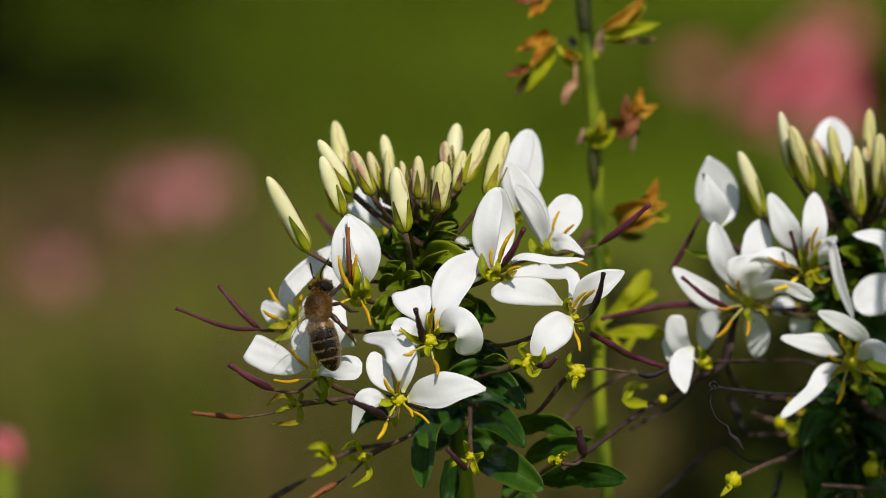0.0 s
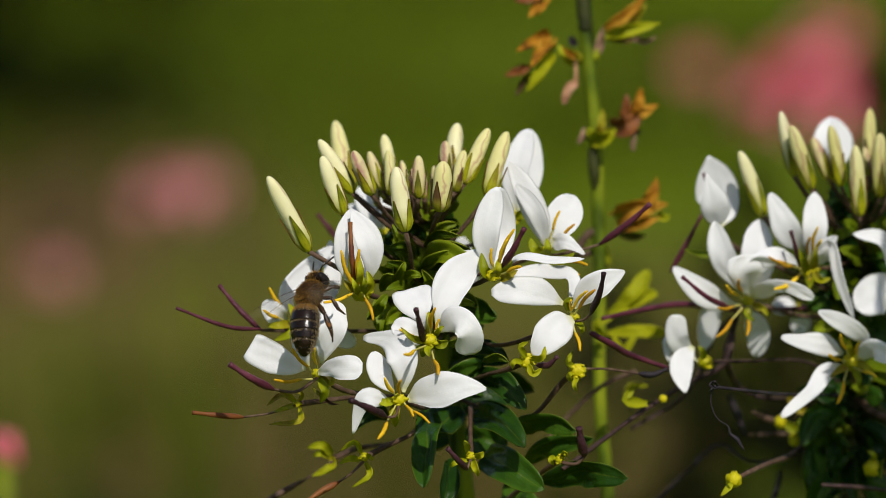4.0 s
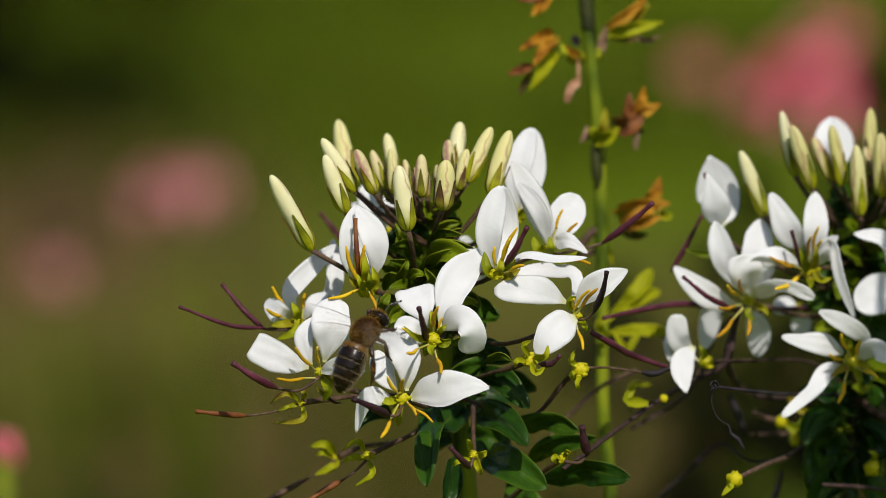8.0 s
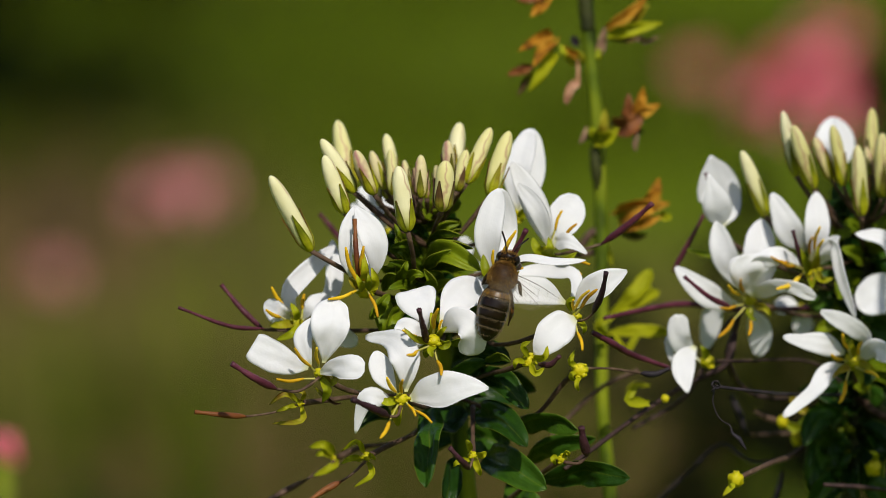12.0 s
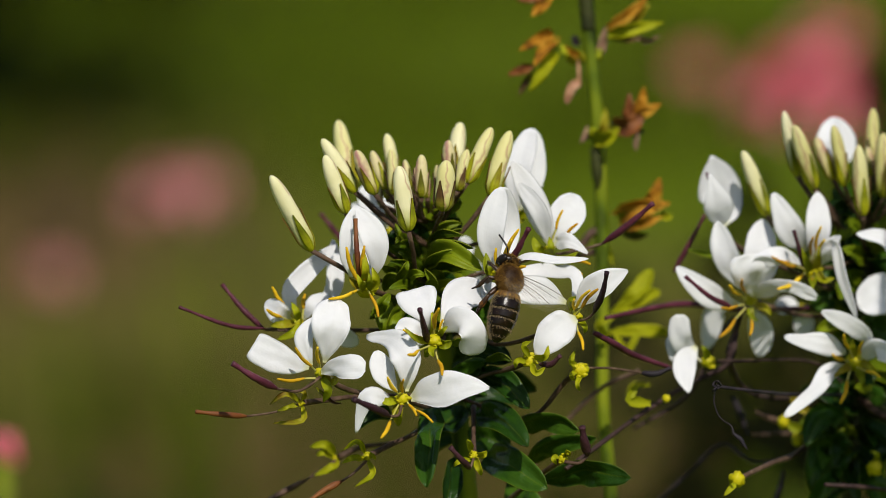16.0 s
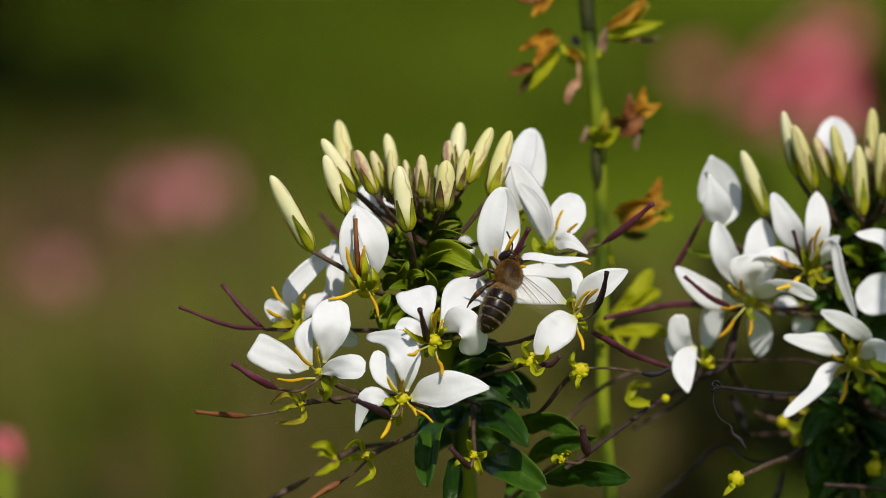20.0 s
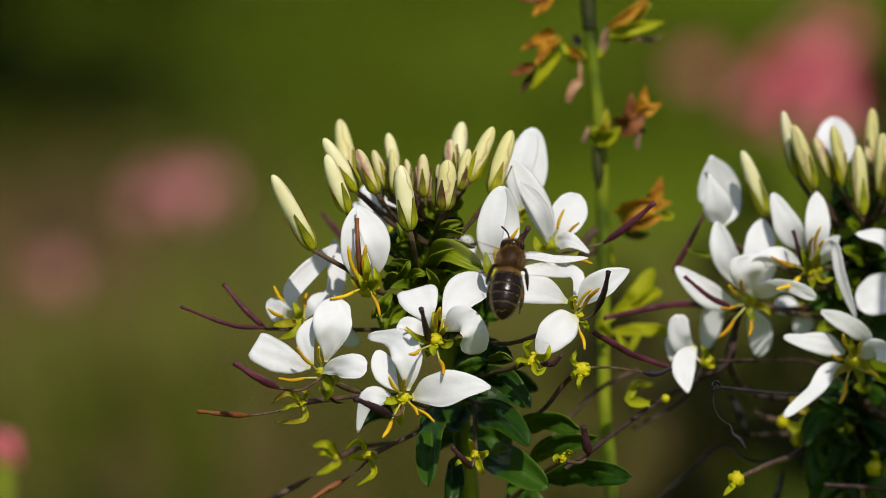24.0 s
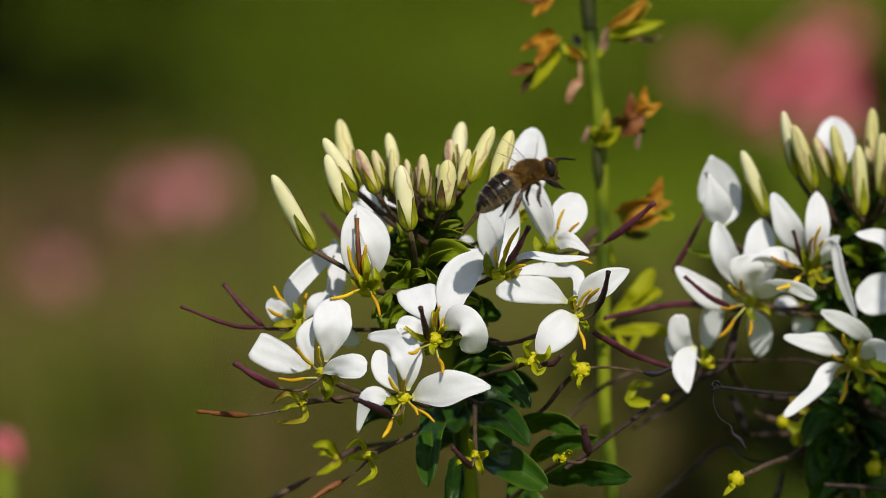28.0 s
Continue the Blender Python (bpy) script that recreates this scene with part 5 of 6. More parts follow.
bud(second, at(58.47, 4.65, 22), at(57.78, 14.48, 21), 2.38, [K2, at(58.79, 1.66, 27)], GREENISH)
bud(second, at(60.46, 10.44, 32), at(60.61, 19.86, 33), 2.08, [K1, at(60.29, 6.46, 33)], GREENISH, DARK_SEPAL)
bud(second, at(61.58, 7.20, 26), at(61.51, 16.21, 25), 2.46, [K1, at(60.49, 4.45, 30)], GREENISH, DARK_SEPAL)
bud(second, at(45.17, 4.66, 24), at(41.73, 13.73, 23), 2.23, [K2, at(52.03, 0.08, 28), at(46.72, 2.85, 25)], GREENISH)
bud(second, at(60.17, 10.41, 30), at(59.62, 14.39, 30), 1.23, [K1, at(60.22, 8.05, 32)], BLUSH, DARK_SEPAL)
bud(second, at(63.53, 8.80, 28), at(64.09, 17.13, 28), 2.23, [K1, at(61.68, 4.85, 30)], GREENISH)

pale = flower(second, at(55.92, 10.52, 40), [K1, at(58.20, 5.69, 38)], 0.9)
petal(pale, [at(55.92, 10.93, 40), at(54.48, 14.48, 36), at(55.44, 18.80, 40)], 3.38, -16, 0.25)
petal(pale, [at(56.30, 10.94, 41), at(57.49, 14.98, 42), at(55.88, 18.76, 42)], 2.85, 24, 0.22)
r1 = flower(second, at(38.62, 2.30, 26), [K3, at(48.96, -3.10, 30), at(41.68, 0.08, 27)], 0.7)
petal(r1, [at(38.98, 3.01, 27), at(39.47, 7.24, 31), at(37.55, 13.07, 27)], 7.16, 4, 0.16, outline=([0.48, 2.23, 3.58, 3.42, 2.31, 0.40], [0.48, 1.91, 2.47, 2.47, 1.91, 0.48]))
petal(r1, [at(38.65, 3.00, 23), at(37.94, 6.36, 19), at(36.96, 10.46, 20)], 4.71, -4, 0.06, outline=([0.39, 1.41, 1.89, 1.57, 0.79, 0.24], [0.39, 1.73, 2.36, 2.12, 1.18, 0.31]))
pod(r1, [at(32.27, -3.26, 30), at(34.78, 1.27, 29), at(36.68, 4.84, 29)], 0.8, RED_POD)
pod(r1, [at(37.35, 8.75, 22), at(37.04, 9.69, 22), at(36.64, 10.64, 22)], 0.7, RED_POD)

r2 = flower(second, at(42.96, -7.19, 24), [K3, at(52.14, -9.46, 30), at(47.22, -8.48, 27)], 0.9)
petal(r2, [at(41.10, -8.05, 23), at(37.70, -6.58, 17), at(34.92, -4.62, 16), at(32.33, -2.51, 18)], 4.07, 8, 0.1, outline=([0.23, 1.41, 2.04, 1.64, 0.63], [0.23, 1.17, 1.64, 1.25, 0.55]))
petal(r2, [at(42.13, -6.07, 23), at(39.31, -1.10, 18), at(38.06, 3.85, 20)], 3.77, -14, 0.16)
petal(r2, [at(43.28, -5.84, 24), at(44.11, -0.71, 20), at(44.70, 4.19, 24)], 4.54, 14, 0.16)
petal(r2, [at(43.34, -6.70, 22), at(45.78, -5.23, 14), at(48.64, -5.53, 12), at(51.56, -6.80, 14)], 3.00, 24, 0.1, ripple=0.08, outline=([0.23, 1.08, 1.15, 1.08, 1.08, 1.15, 0.92], [0.23, 1.23, 1.54, 1.08, 0.77, 0.85, 0.77]))
petal(r2, [at(43.31, -8.25, 28), at(44.64, -11.46, 31), at(44.45, -15.21, 32)], 3.62, 20, 0.1)
petal(r2, [at(41.97, -7.87, 30), at(38.60, -8.29, 33), at(37.08, -14.30, 35)], 3.23, 20, 0.1)
petal(r2, [at(43.22, -6.53, 21), at(43.01, -3.44, 15), at(42.90, -0.70, 16)], 6.57, 6, 0.12, ripple=0.08, outline=([0.31, 1.72, 2.82, 3.28, 3.13], [0.31, 1.72, 2.82, 3.28, 2.97]))
petal(r2, [at(43.03, -5.04, 22), at(43.83, -1.87, 14), at(46.66, -2.11, 16)], 2.62, 40, 0.2)
pod(r2, [at(40.17, -8.16, 18), at(36.79, -6.56, 14), at(33.36, -3.82, 12)], 0.85, RED_POD)
stamen(r2, at(41.99, -7.00, 20), at(39.53, -5.00, 14), 0.36, 0.3)
stamen(r2, at(41.75, -7.78, 20), at(38.36, -8.12, 14), 0.36, 0.3)
stamen(r2, at(41.99, -8.18, 20), at(38.21, -12.21, 16), 0.4, 0.4)
stamen(r2, at(42.93, -8.41, 20), at(42.43, -11.98, 16), 0.4, 0.4)
stamen(r2, at(42.15, -6.61, 20), at(41.25, -4.22, 14), 0.34, 0.3)
sepal(r2, [at(43.37, -7.79, 21), at(44.80, -8.16, 18), at(45.59, -9.34, 18)], 1.2)
sepal(r2, [at(42.59, -8.19, 21), at(43.00, -9.49, 18), at(43.62, -9.96, 18)], 1.1)

r3 = flower(second, at(51.49, -2.92, 24), [K2, at(56.06, -2.30, 29)], 1.3)
petal(r3, [at(50.49, -0.39, 23), at(48.33, 2.82, 18), at(45.84, 7.78, 20)], 4.39, -6, 0.1, outline=([0.24, 1.65, 2.20, 1.49, 0.71], [0.24, 1.33, 1.80, 1.33, 0.63]))
petal(r3, [at(51.59, -1.50, 23), at(52.10, 2.43, 18), at(52.11, 7.95, 21)], 3.62, 12, 0.16)
petal(r3, [at(50.49, -2.68, 23), at(46.66, -0.70, 16), at(42.17, -1.96, 17)], 2.31, 30, 0.16)
petal(r3, [at(52.22, -2.29, 23), at(54.22, 0.86, 18), at(55.33, -3.84, 17), at(57.43, -9.81, 18)], 1.92, 45, 0.2)
petal(r3, [at(52.38, -1.97, 23), at(53.25, 0.08, 19), at(55.20, 1.81, 20)], 2.23, 30, 0.2)
petal(r3, [at(52.54, -2.29, 23), at(53.88, -0.71, 19), at(55.51, -1.65, 20)], 2.23, 30, 0.2)
pod(r3, [at(50.32, -2.75, 20), at(49.32, -0.31, 16), at(48.49, 2.58, 15)], 0.85, POD)
stamen(r3, at(51.27, -2.28, 20), at(52.18, 3.05, 14), 0.38, 0.4)
stamen(r3, at(51.58, -2.28, 20), at(52.65, 1.25, 14), 0.38, 0.4)
stamen(r3, at(50.80, -3.07, 20), at(46.07, -5.53, 12), 0.5, 0.2)
sepal(r3, [at(50.95, -3.22, 20), at(50.05, -1.64, 15), at(49.53, 0.08, 14)], 1.3)
sepal(r3, [at(51.58, -2.91, 20), at(51.77, -1.17, 15), at(51.87, 0.39, 14)], 1.3)
sepal(r3, [at(51.27, -3.70, 20), at(51.15, -4.93, 15), at(50.78, -5.86, 14)], 1.2)
stamen(r3, at(50.40, -2.67, 20), at(45.39, -1.09, 14), 0.36, 0.5)
stamen(r3, at(51.58, -3.22, 20), at(50.47, -6.17, 14), 0.38, 0.3)
stamen(r3, at(50.95, -2.12, 20), at(51.09, 1.64, 14), 0.36, 0.4)
stamen(r3, at(50.64, -2.91, 20), at(46.95, -1.87, 14), 0.36, 0.5)
sepal(r3, [at(52.03, -3.23, 21), at(52.88, -4.24, 18), at(54.22, -4.00, 18)], 1.2)

r4 = flower(second, at(57.24, -15.81, 20), [K4, at(57.98, -18.16, 28)], 1.4)
petal(r4, [at(55.86, -14.44, 18), at(52.75, -13.19, 13), at(49.57, -12.63, 12), at(47.05, -12.10, 13)], 3.27, 10, 0.08, outline=([0.31, 1.09, 1.56, 1.40, 0.94, 0.55], [0.31, 1.17, 1.64, 1.40, 0.86, 0.55]))
petal(r4, [at(58.59, -14.53, 19), at(58.57, -12.28, 15), at(56.20, -10.44, 12), at(52.15, -8.57, 12)], 2.81, -10, 0.1, outline=([0.39, 0.78, 1.33, 1.40, 1.17, 0.55], [0.39, 0.78, 1.09, 1.25, 1.09, 0.55]))
petal(r4, [at(58.12, -15.63, 19), at(59.84, -13.83, 14), at(62.96, -15.55, 14)], 3.00, 10, 0.16)
petal(r4, [at(55.86, -16.24, 18), at(53.20, -17.11, 14), at(51.52, -19.41, 12), at(49.18, -21.36, 12), at(47.00, -23.15, 12)], 2.49, 10, 0.08, outline=([0.31, 1.09, 1.25, 0.94, 0.78, 0.55], [0.31, 1.17, 1.25, 1.01, 0.86, 0.55]))
stamen(r4, at(56.51, -16.38, 17), at(54.72, -21.28, 12), 0.45, 0.4)
stamen(r4, at(57.29, -16.38, 17), at(60.18, -17.69, 12), 0.4, 0.4)
stamen(r4, at(56.12, -15.60, 17), at(53.63, -14.58, 12), 0.42, 0.3)
stamen(r4, at(56.74, -15.13, 17), at(55.19, -11.77, 12), 0.4, 0.4)
stamen(r4, at(57.53, -15.28, 17), at(57.84, -12.71, 12), 0.36, 0.3)
sepal(r4, [at(56.43, -16.22, 17), at(54.84, -16.95, 14), at(53.90, -17.73, 14)], 1.2)
sepal(r4, [at(57.84, -15.60, 17), at(59.06, -16.33, 14), at(60.00, -17.26, 14)], 1.2)
sepal(r4, [at(57.12, -15.14, 18), at(56.53, -13.62, 16), at(56.68, -12.45, 16)], 1.4)
sepal(r4, [at(57.59, -16.40, 18), at(57.94, -17.77, 16), at(58.09, -19.10, 16)], 1.3)
r5 = flower(second, at(64.58, -7.84, 26), [K3, at(61.68, -7.07, 30)], 1.0)
petal(r5, [at(64.20, -8.22, 25), at(61.41, -6.21, 20), at(57.78, -8.19, 21)], 5.92, 10, 0.16, blunt=0.5)
petal(r5, [at(64.35, -7.04, 25), at(62.20, 0.86, 20), at(57.40, 2.12, 20)], 2.62, 24, 0.16)
petal(r5, [at(64.35, -7.43, 25), at(64.16, -3.07, 20), at(64.56, 0.08, 20)], 3.85, 10, 0.16)
r6 = flower(second, at(51.10, -8.36, 40), [K3, at(54.94, -8.33, 37)], 0.7)
petal(r6, [at(50.70, -8.60, 40), at(49.09, -7.95, 40), at(47.08, -8.60, 40)], 2.85, 30, 0.1)
petal(r6, [at(51.10, -8.92, 40), at(51.31, -10.38, 41), at(50.40, -12.00, 42)], 3.23, 20, 0.1)
r7 = flower(second, at(36.88, -15.68, 22), [K4, at(52.14, -15.98, 30), at(44.00, -15.59, 26)], 1.1, thin=0.62, bark=DUSK)
petal(r7, [at(34.64, -14.56, 21), at(32.92, -12.62, 17), at(32.76, -9.09, 17)], 3.13, -6, 0.06, ripple=0.05, outline=([0.63, 1.41, 1.57, 1.57, 1.18], [0.63, 1.33, 1.57, 1.49, 1.18]))
petal(r7, [at(35.15, -13.52, 20), at(33.55, -16.34, 15), at(33.83, -19.84, 14)], 3.91, -4, 0.08, ripple=0.05, outline=([0.31, 1.02, 1.49, 1.17, 0.39], [0.31, 1.49, 1.96, 1.41, 0.39]))
petal(r7, [at(35.90, -15.66, 21), at(31.92, -12.50, 20), at(31.77, -15.65, 20)], 1.54, 20, 0.2)
sepal(r7, [at(36.64, -15.33, 20), at(36.25, -14.04, 18), at(35.78, -13.42, 18)], 1.2)

# wiry pods and dead stalks of the second plant
def wire(points, radii, material, name="dry_stalk"):
    return rod(name, points, radii, material, second, n=26, sides=7, lumpy=0.25)


wire([K3, at(43.68, -8.56, 36), at(34.26, -7.71, 30), at(27.27, -8.59, 22), at(22.44, -9.65, 18)], [0.35, 0.32, 0.4, 0.48, 0.4, 0.3], RED_POD, "pod")
wire([at(31.34, -16.37, 12), at(26.08, -14.51, 8), at(23.02, -12.75, 4), at(20.51, -11.41, 2)], [0.28, 0.38, 0.5, 0.5, 0.36], RED_POD, "pod")
wire([K4, at(44.58, -20.76, 38), at(40.22, -15.82, 30), at(41.17, -11.45, 30), at(41.72, -9.04, 28)], [0.26, 0.26, 0.36, 0.5, 0.4], DUSK)
wire([at(41.17, -11.84, 30), at(39.74, -16.18, 28), at(32.78, -19.62, 22), at(25.47, -24.14, 14), at(19.82, -27.95, 6), at(16.65, -29.99, 2)], [0.44, 0.42, 0.36, 0.33, 0.33, 0.33], DUSK)
wire([K4, at(47.24, -19.95, 12), at(42.09, -19.35, 2), at(36.76, -18.61, -4)], [0.24, 0.20, 0.23, 0.26], BLACKISH)
wire([at(37.06, -18.61, -4), at(36.72, -19.58, -5), at(36.56, -20.58, -5), at(36.79, -21.49, -5), at(37.18, -22.49, -5), at(37.94, -23.33, -5), at(38.74, -23.76, -6), at(39.04, -24.30, -6), at(39.12, -24.91, -6), at(39.66, -25.37, -6), at(40.11, -25.67, -6), at(40.50, -26.36, -6), at(41.03, -27.13, -6)], [0.11, 0.09, 0.10, 0.09, 0.10, 0.10, 0.10, 0.11, 0.14, 0.24, 0.34, 0.30, 0.12], BLACKISH, "tendril")
wire([at(37.68, -18.46, -4), at(36.83, -17.96, -6), at(36.33, -18.39, -7), at(36.98, -18.87, -6), at(37.64, -18.59, -5)], [0.10, 0.13, 0.13, 0.10], BLACKISH, "tendril")
wire([at(37.37, -18.61, -4), at(36.64, -18.85, -7), at(36.37, -19.33, -6), at(36.87, -19.05, -5)], [0.10, 0.13, 0.13, 0.10], BLACKISH, "tendril")
wire([at(37.48, -18.51, -5), at(37.09, -17.86, -7), at(36.68, -18.11, -6), at(37.10, -18.66, -5)], [0.10, 0.13, 0.13, 0.10], BLACKISH, "tendril")
wire([at(41.49, -21.03, 50), at(42.71, -23.87, 50), at(43.68, -26.71, 50)], [0.3, 0.5, 0.2], BLACKISH, "pod")
wire([K4, at(50.55, -28.14, 30), at(44.90, -29.70, 12), at(40.26, -31.45, 4)], [0.5, 0.42, 0.38, 0.36], STALK)
wire([at(54.89, -28.34, 50), at(45.15, -30.77, 50), at(39.95, -28.01, 50), at(35.40, -31.99, 50), at(28.91, -37.68, 50)], [0.2, 0.2, 0.25, 0.25, 0.25], BLACKISH)
wire([at(48.29, -31.65, 40), at(47.72, -34.47, 40), at(46.68, -37.28, 40)], [0.3, 0.5, 0.4], BLACKISH, "pod")
wire([K4, at(61.42, -23.27, 26), at(64.44, -23.61, 24)], [0.6, 0.5, 0.4], STALK)
wire([K4, at(52.93, -25.74, 44), at(44.05, -26.54, 44)], [0.5, 0.3, 0.2], STALK)
wire([at(49.09, -24.66, 40), at(46.58, -24.13, 38), at(44.17, -23.01, 38)], [0.4, 0.5, 0.2], STALK, "pod")
wire([at(27.62, -17.08, 34), at(22.03, -19.88, 34), at(15.65, -26.26, 34), at(12.45, -31.05, 34)], [0.3, 0.32, 0.36, 0.3], STALK)
wire([at(41.37, -9.54, 38), at(38.32, -13.55, 38), at(34.55, -20.76, 38), at(26.94, -25.57, 38)], [0.24, 0.3, 0.26, 0.24], DUSK)
wire([at(62.07, -33.72, 24), at(57.62, -32.96, 16), at(52.65, -32.58, 14)], [0.3, 0.36, 0.3], DUSK)
for c, s in ((at(40.06, -31.41, 3), 1.15), (at(48.08, -24.48, 36), 0.9), (at(50.08, -26.96, 36), 0.9), (at(60.21, -30.50, 22), 1.2), (at(30.78, -20.70, 14), 0.6)):
    v, f, uv = ball(c, (s * 0.9, s * 0.9, s), lumpy=0.45, seed=s * 9)
    part("seed_knob", v, f, LIME, second, "", c, uv)
sepal(second, [at(39.78, -31.99, 2), at(39.12, -32.65, 1), at(38.20, -33.65, 1)], 0.9, 10, LEMON)
sepal(second, [at(28.65, -21.45, 16), at(25.62, -20.86, 14), at(27.06, -18.69, 15)], 1.6, 20, LEMON)
for pts, w in (([at(49.28, -20.72, 36), at(50.48, -22.32, 36), at(52.48, -23.52, 36)], 1.4), ([at(48.48, -24.56, 36), at(50.88, -25.52, 36), at(53.12, -23.76, 36)], 1.6), ([at(60.21, -29.47, 22), at(60.23, -28.62, 20), at(59.45, -28.07, 20)], 1.0)):
    sepal(second, pts, w, 20, SEPAL)
for pts, w, turn, m in (
        ([at(56.36, -21.63, 34), at(53.89, -23.93, 30), at(51.45, -27.08, 29)], 4, 20, LEAF),
        ([at(54.12, -26.26, 34), at(52.05, -29.63, 27), at(51.78, -33.76, 25)], 3.2, -25, LEAF),
        ([at(54.49, -26.53, 32), at(55.66, -26.33, 25), at(57.33, -27.56, 24)], 1.8, 50, LEAF),
        ([at(59.55, -23.55, 34), at(60.31, -26.20, 26), at(61.44, -28.98, 24)], 3.3, -30, LEAF),
        ([at(57.80, -29.62, 34), at(57.54, -32.21, 26), at(58.19, -35.34, 25)], 3, 40, LEAF),
        ([at(56.08, -32.02, 32), at(54.31, -33.28, 25), at(52.60, -35.46, 24)], 1.6, 55, LEAF),
        ([at(62.16, -28.54, 30), at(61.31, -30.02, 22), at(61.33, -32.00, 20)], 1.3, 40, YOUNG),
        ([at(57.16, -26.26, 34), at(53.11, -23.66, 26), at(50.62, -27.56, 24)], 3.85, 20, LEAF), ([at(57.16, -28.66, 34), at(52.82, -27.68, 28), at(51.92, -34.74, 26)], 4.62, -30, LEAF),
        ([at(58.75, -25.47, 34), at(61.28, -26.77, 24), at(63.65, -31.51, 24)], 4.62, 20, LEAF), ([at(57.96, -30.26, 34), at(60.23, -32.37, 26), at(62.21, -37.12, 26)], 4.62, -20, LEAF),
        ([at(57.16, -32.65, 34), at(54.29, -33.16, 26), at(51.13, -37.12, 26)], 3.85, 10, LEAF), ([at(58.36, -22.27, 34), at(55.32, -20.59, 30), at(52.14, -19.79, 30)], 3.85, 30, LEAF),
        ([at(58.88, -19.92, 36), at(61.95, -20.68, 34), at(65.14, -19.88, 34)], 5.38, 20, LEAF), ([at(59.68, -3.12, 36), at(61.68, -3.10, 30), at(64.86, -2.31, 30)], 4.62, 10, LEAF),
        ([at(59.39, -1.52, 34), at(57.46, -0.71, 26), at(55.76, 0.08, 24)], 2.77, 30, YOUNG), ([at(59.39, -3.91, 34), at(56.79, -4.68, 28), at(55.48, -7.04, 26)], 3.08, -20, YOUNG),
        ([at(59.55, 0.08, 34), at(61.15, 0.87, 28), at(62.21, 2.45, 26)], 3.08, 20, YOUNG), ([at(58.88, -6.32, 36), at(56.36, -7.90, 34), at(53.17, -9.50, 34)], 3.85, 20, LEAF),
        ([at(59.52, 1.68, 36), at(57.04, 3.27, 32), at(55.32, 4.05, 30)], 2.77, 30, LEAF), ([at(41.02, 0.08, 30), at(38.15, -0.87, 28), at(34.19, -0.08, 28)], 1.08, 30, YOUNG),
        ([at(59.41, -12.75, 38), at(62.21, -12.75, 38), at(65.42, -11.14, 38)], 5.38, 20, LEAF), ([at(58.48, -27.12, 36), at(56.12, -28.54, 30), at(54.93, -31.72, 30)], 3.85, 30, LEAF)):
    leaf(second, pts, w, turn, m)
rng = random.Random(33)
for k in range(112):
    a, z = k * 2.4, rng.uniform(-34, 8)
    foot = at(59.5 - 0.05 * (6 - z), z, 34)
    out = rng.uniform(3.5, 8.5)
    tip = foot + RIGHT * (math.cos(a) * out * MM) + AHEAD * (math.sin(a) * out * 0.9 * MM) + UP * (rng.uniform(-2, 3.5) * MM)
    leaf(second, [foot, foot.lerp(tip, 0.5) + UP * (1.2 * MM), tip], rng.uniform(1.8, 3.6), rng.uniform(-40, 40), LEAF if k % 3 else YOUNG, n=10, m=6)


# an added leafy shoot, unseen past the view's edge, only to shade the second plant's lower growth
shade_line = [K4, at(74, -30, 20), at(84, 0, -20), at(82, 30, -58), at(80, 47, -68), at(83, 90, -64)]
rod("side_shoot", shade_line, [1.2, 1.0, 0.9, 0.8, 0.6], SHADED_STEM, second, n=40)
rng = random.Random(52)
for k in range(28):
    a = k * 2.4
    foot = at(81, 42, -68) + UP * (rng.uniform(-4, 4) * MM)
    out = rng.uniform(6, 14)
    tip = foot + RIGHT * (math.cos(a) * out * MM) + AHEAD * (math.sin(a) * out * MM) + UP * (rng.uniform(-4, 4) * MM)
    leaf(second, [foot, foot.lerp(tip, 0.5) + UP * (1.5 * MM), tip], rng.uniform(6, 9), rng.uniform(-40, 40), LEAF, n=10, m=6)


# ---- the honeybee: nose along +x, back up, built in millimetres round its waist ----
def hairs(seeds, rng, length, thick, lean):
    """Short tapering hairs on given places with their outward directions."""
    verts, faces = [], []
    for p, out in seeds:
        d = (out + lean + Vector((rng.gauss(0, 0.22), rng.gauss(0, 0.22), rng.gauss(0, 0.22)))).normalized()
        h = length * rng.uniform(0.6, 1.25)
        a = d.orthogonal().normalized() * thick
        b = d.cross(a)
        k = len(verts)
        tip = p + d * h + lean * h * 0.3
        verts += [(p + a) * MM, (p - a * 0.5 + b * 0.87) * MM, (p - a * 0.5 - b * 0.87) * MM, tip * MM]
        faces += [(k, k + 1, k + 3), (k + 1, k + 2, k + 3), (k + 2, k, k + 3)]
    return verts, faces


def skin_of(centre, radii, count, rng, keep=None):
    out = []
    while len(out) < count:
        u = Vector((rng.gauss(0, 1), rng.gauss(0, 1), rng.gauss(0, 1))).normalized()
        if keep and not keep(u, rng):
            continue
        p = Vector((centre[0] + u.x * radii[0], centre[1] + u.y * radii[1], centre[2] + u.z * radii[2]))
        out.append((p, Vector((u.x / radii[0], u.y / radii[1], u.z / radii[2])).normalized()))
    return out


def belly_width(s):
    if s < 0.38:
        return 2.08 * (1 - (abs(s - 0.38) / 0.58) ** 2.4) ** 0.55
    return 2.08 * max(0.0, 1 - ((s - 0.38) / 0.63) ** 2.0) ** 0.62


def belly_place(s, a, grow=1.0):
    r = belly_width(s) * grow
    return Vector((-0.5 - 6.7 * s, math.cos(a) * r, math.sin(a) * r * 0.88 - 0.6 * s * s - 0.1))


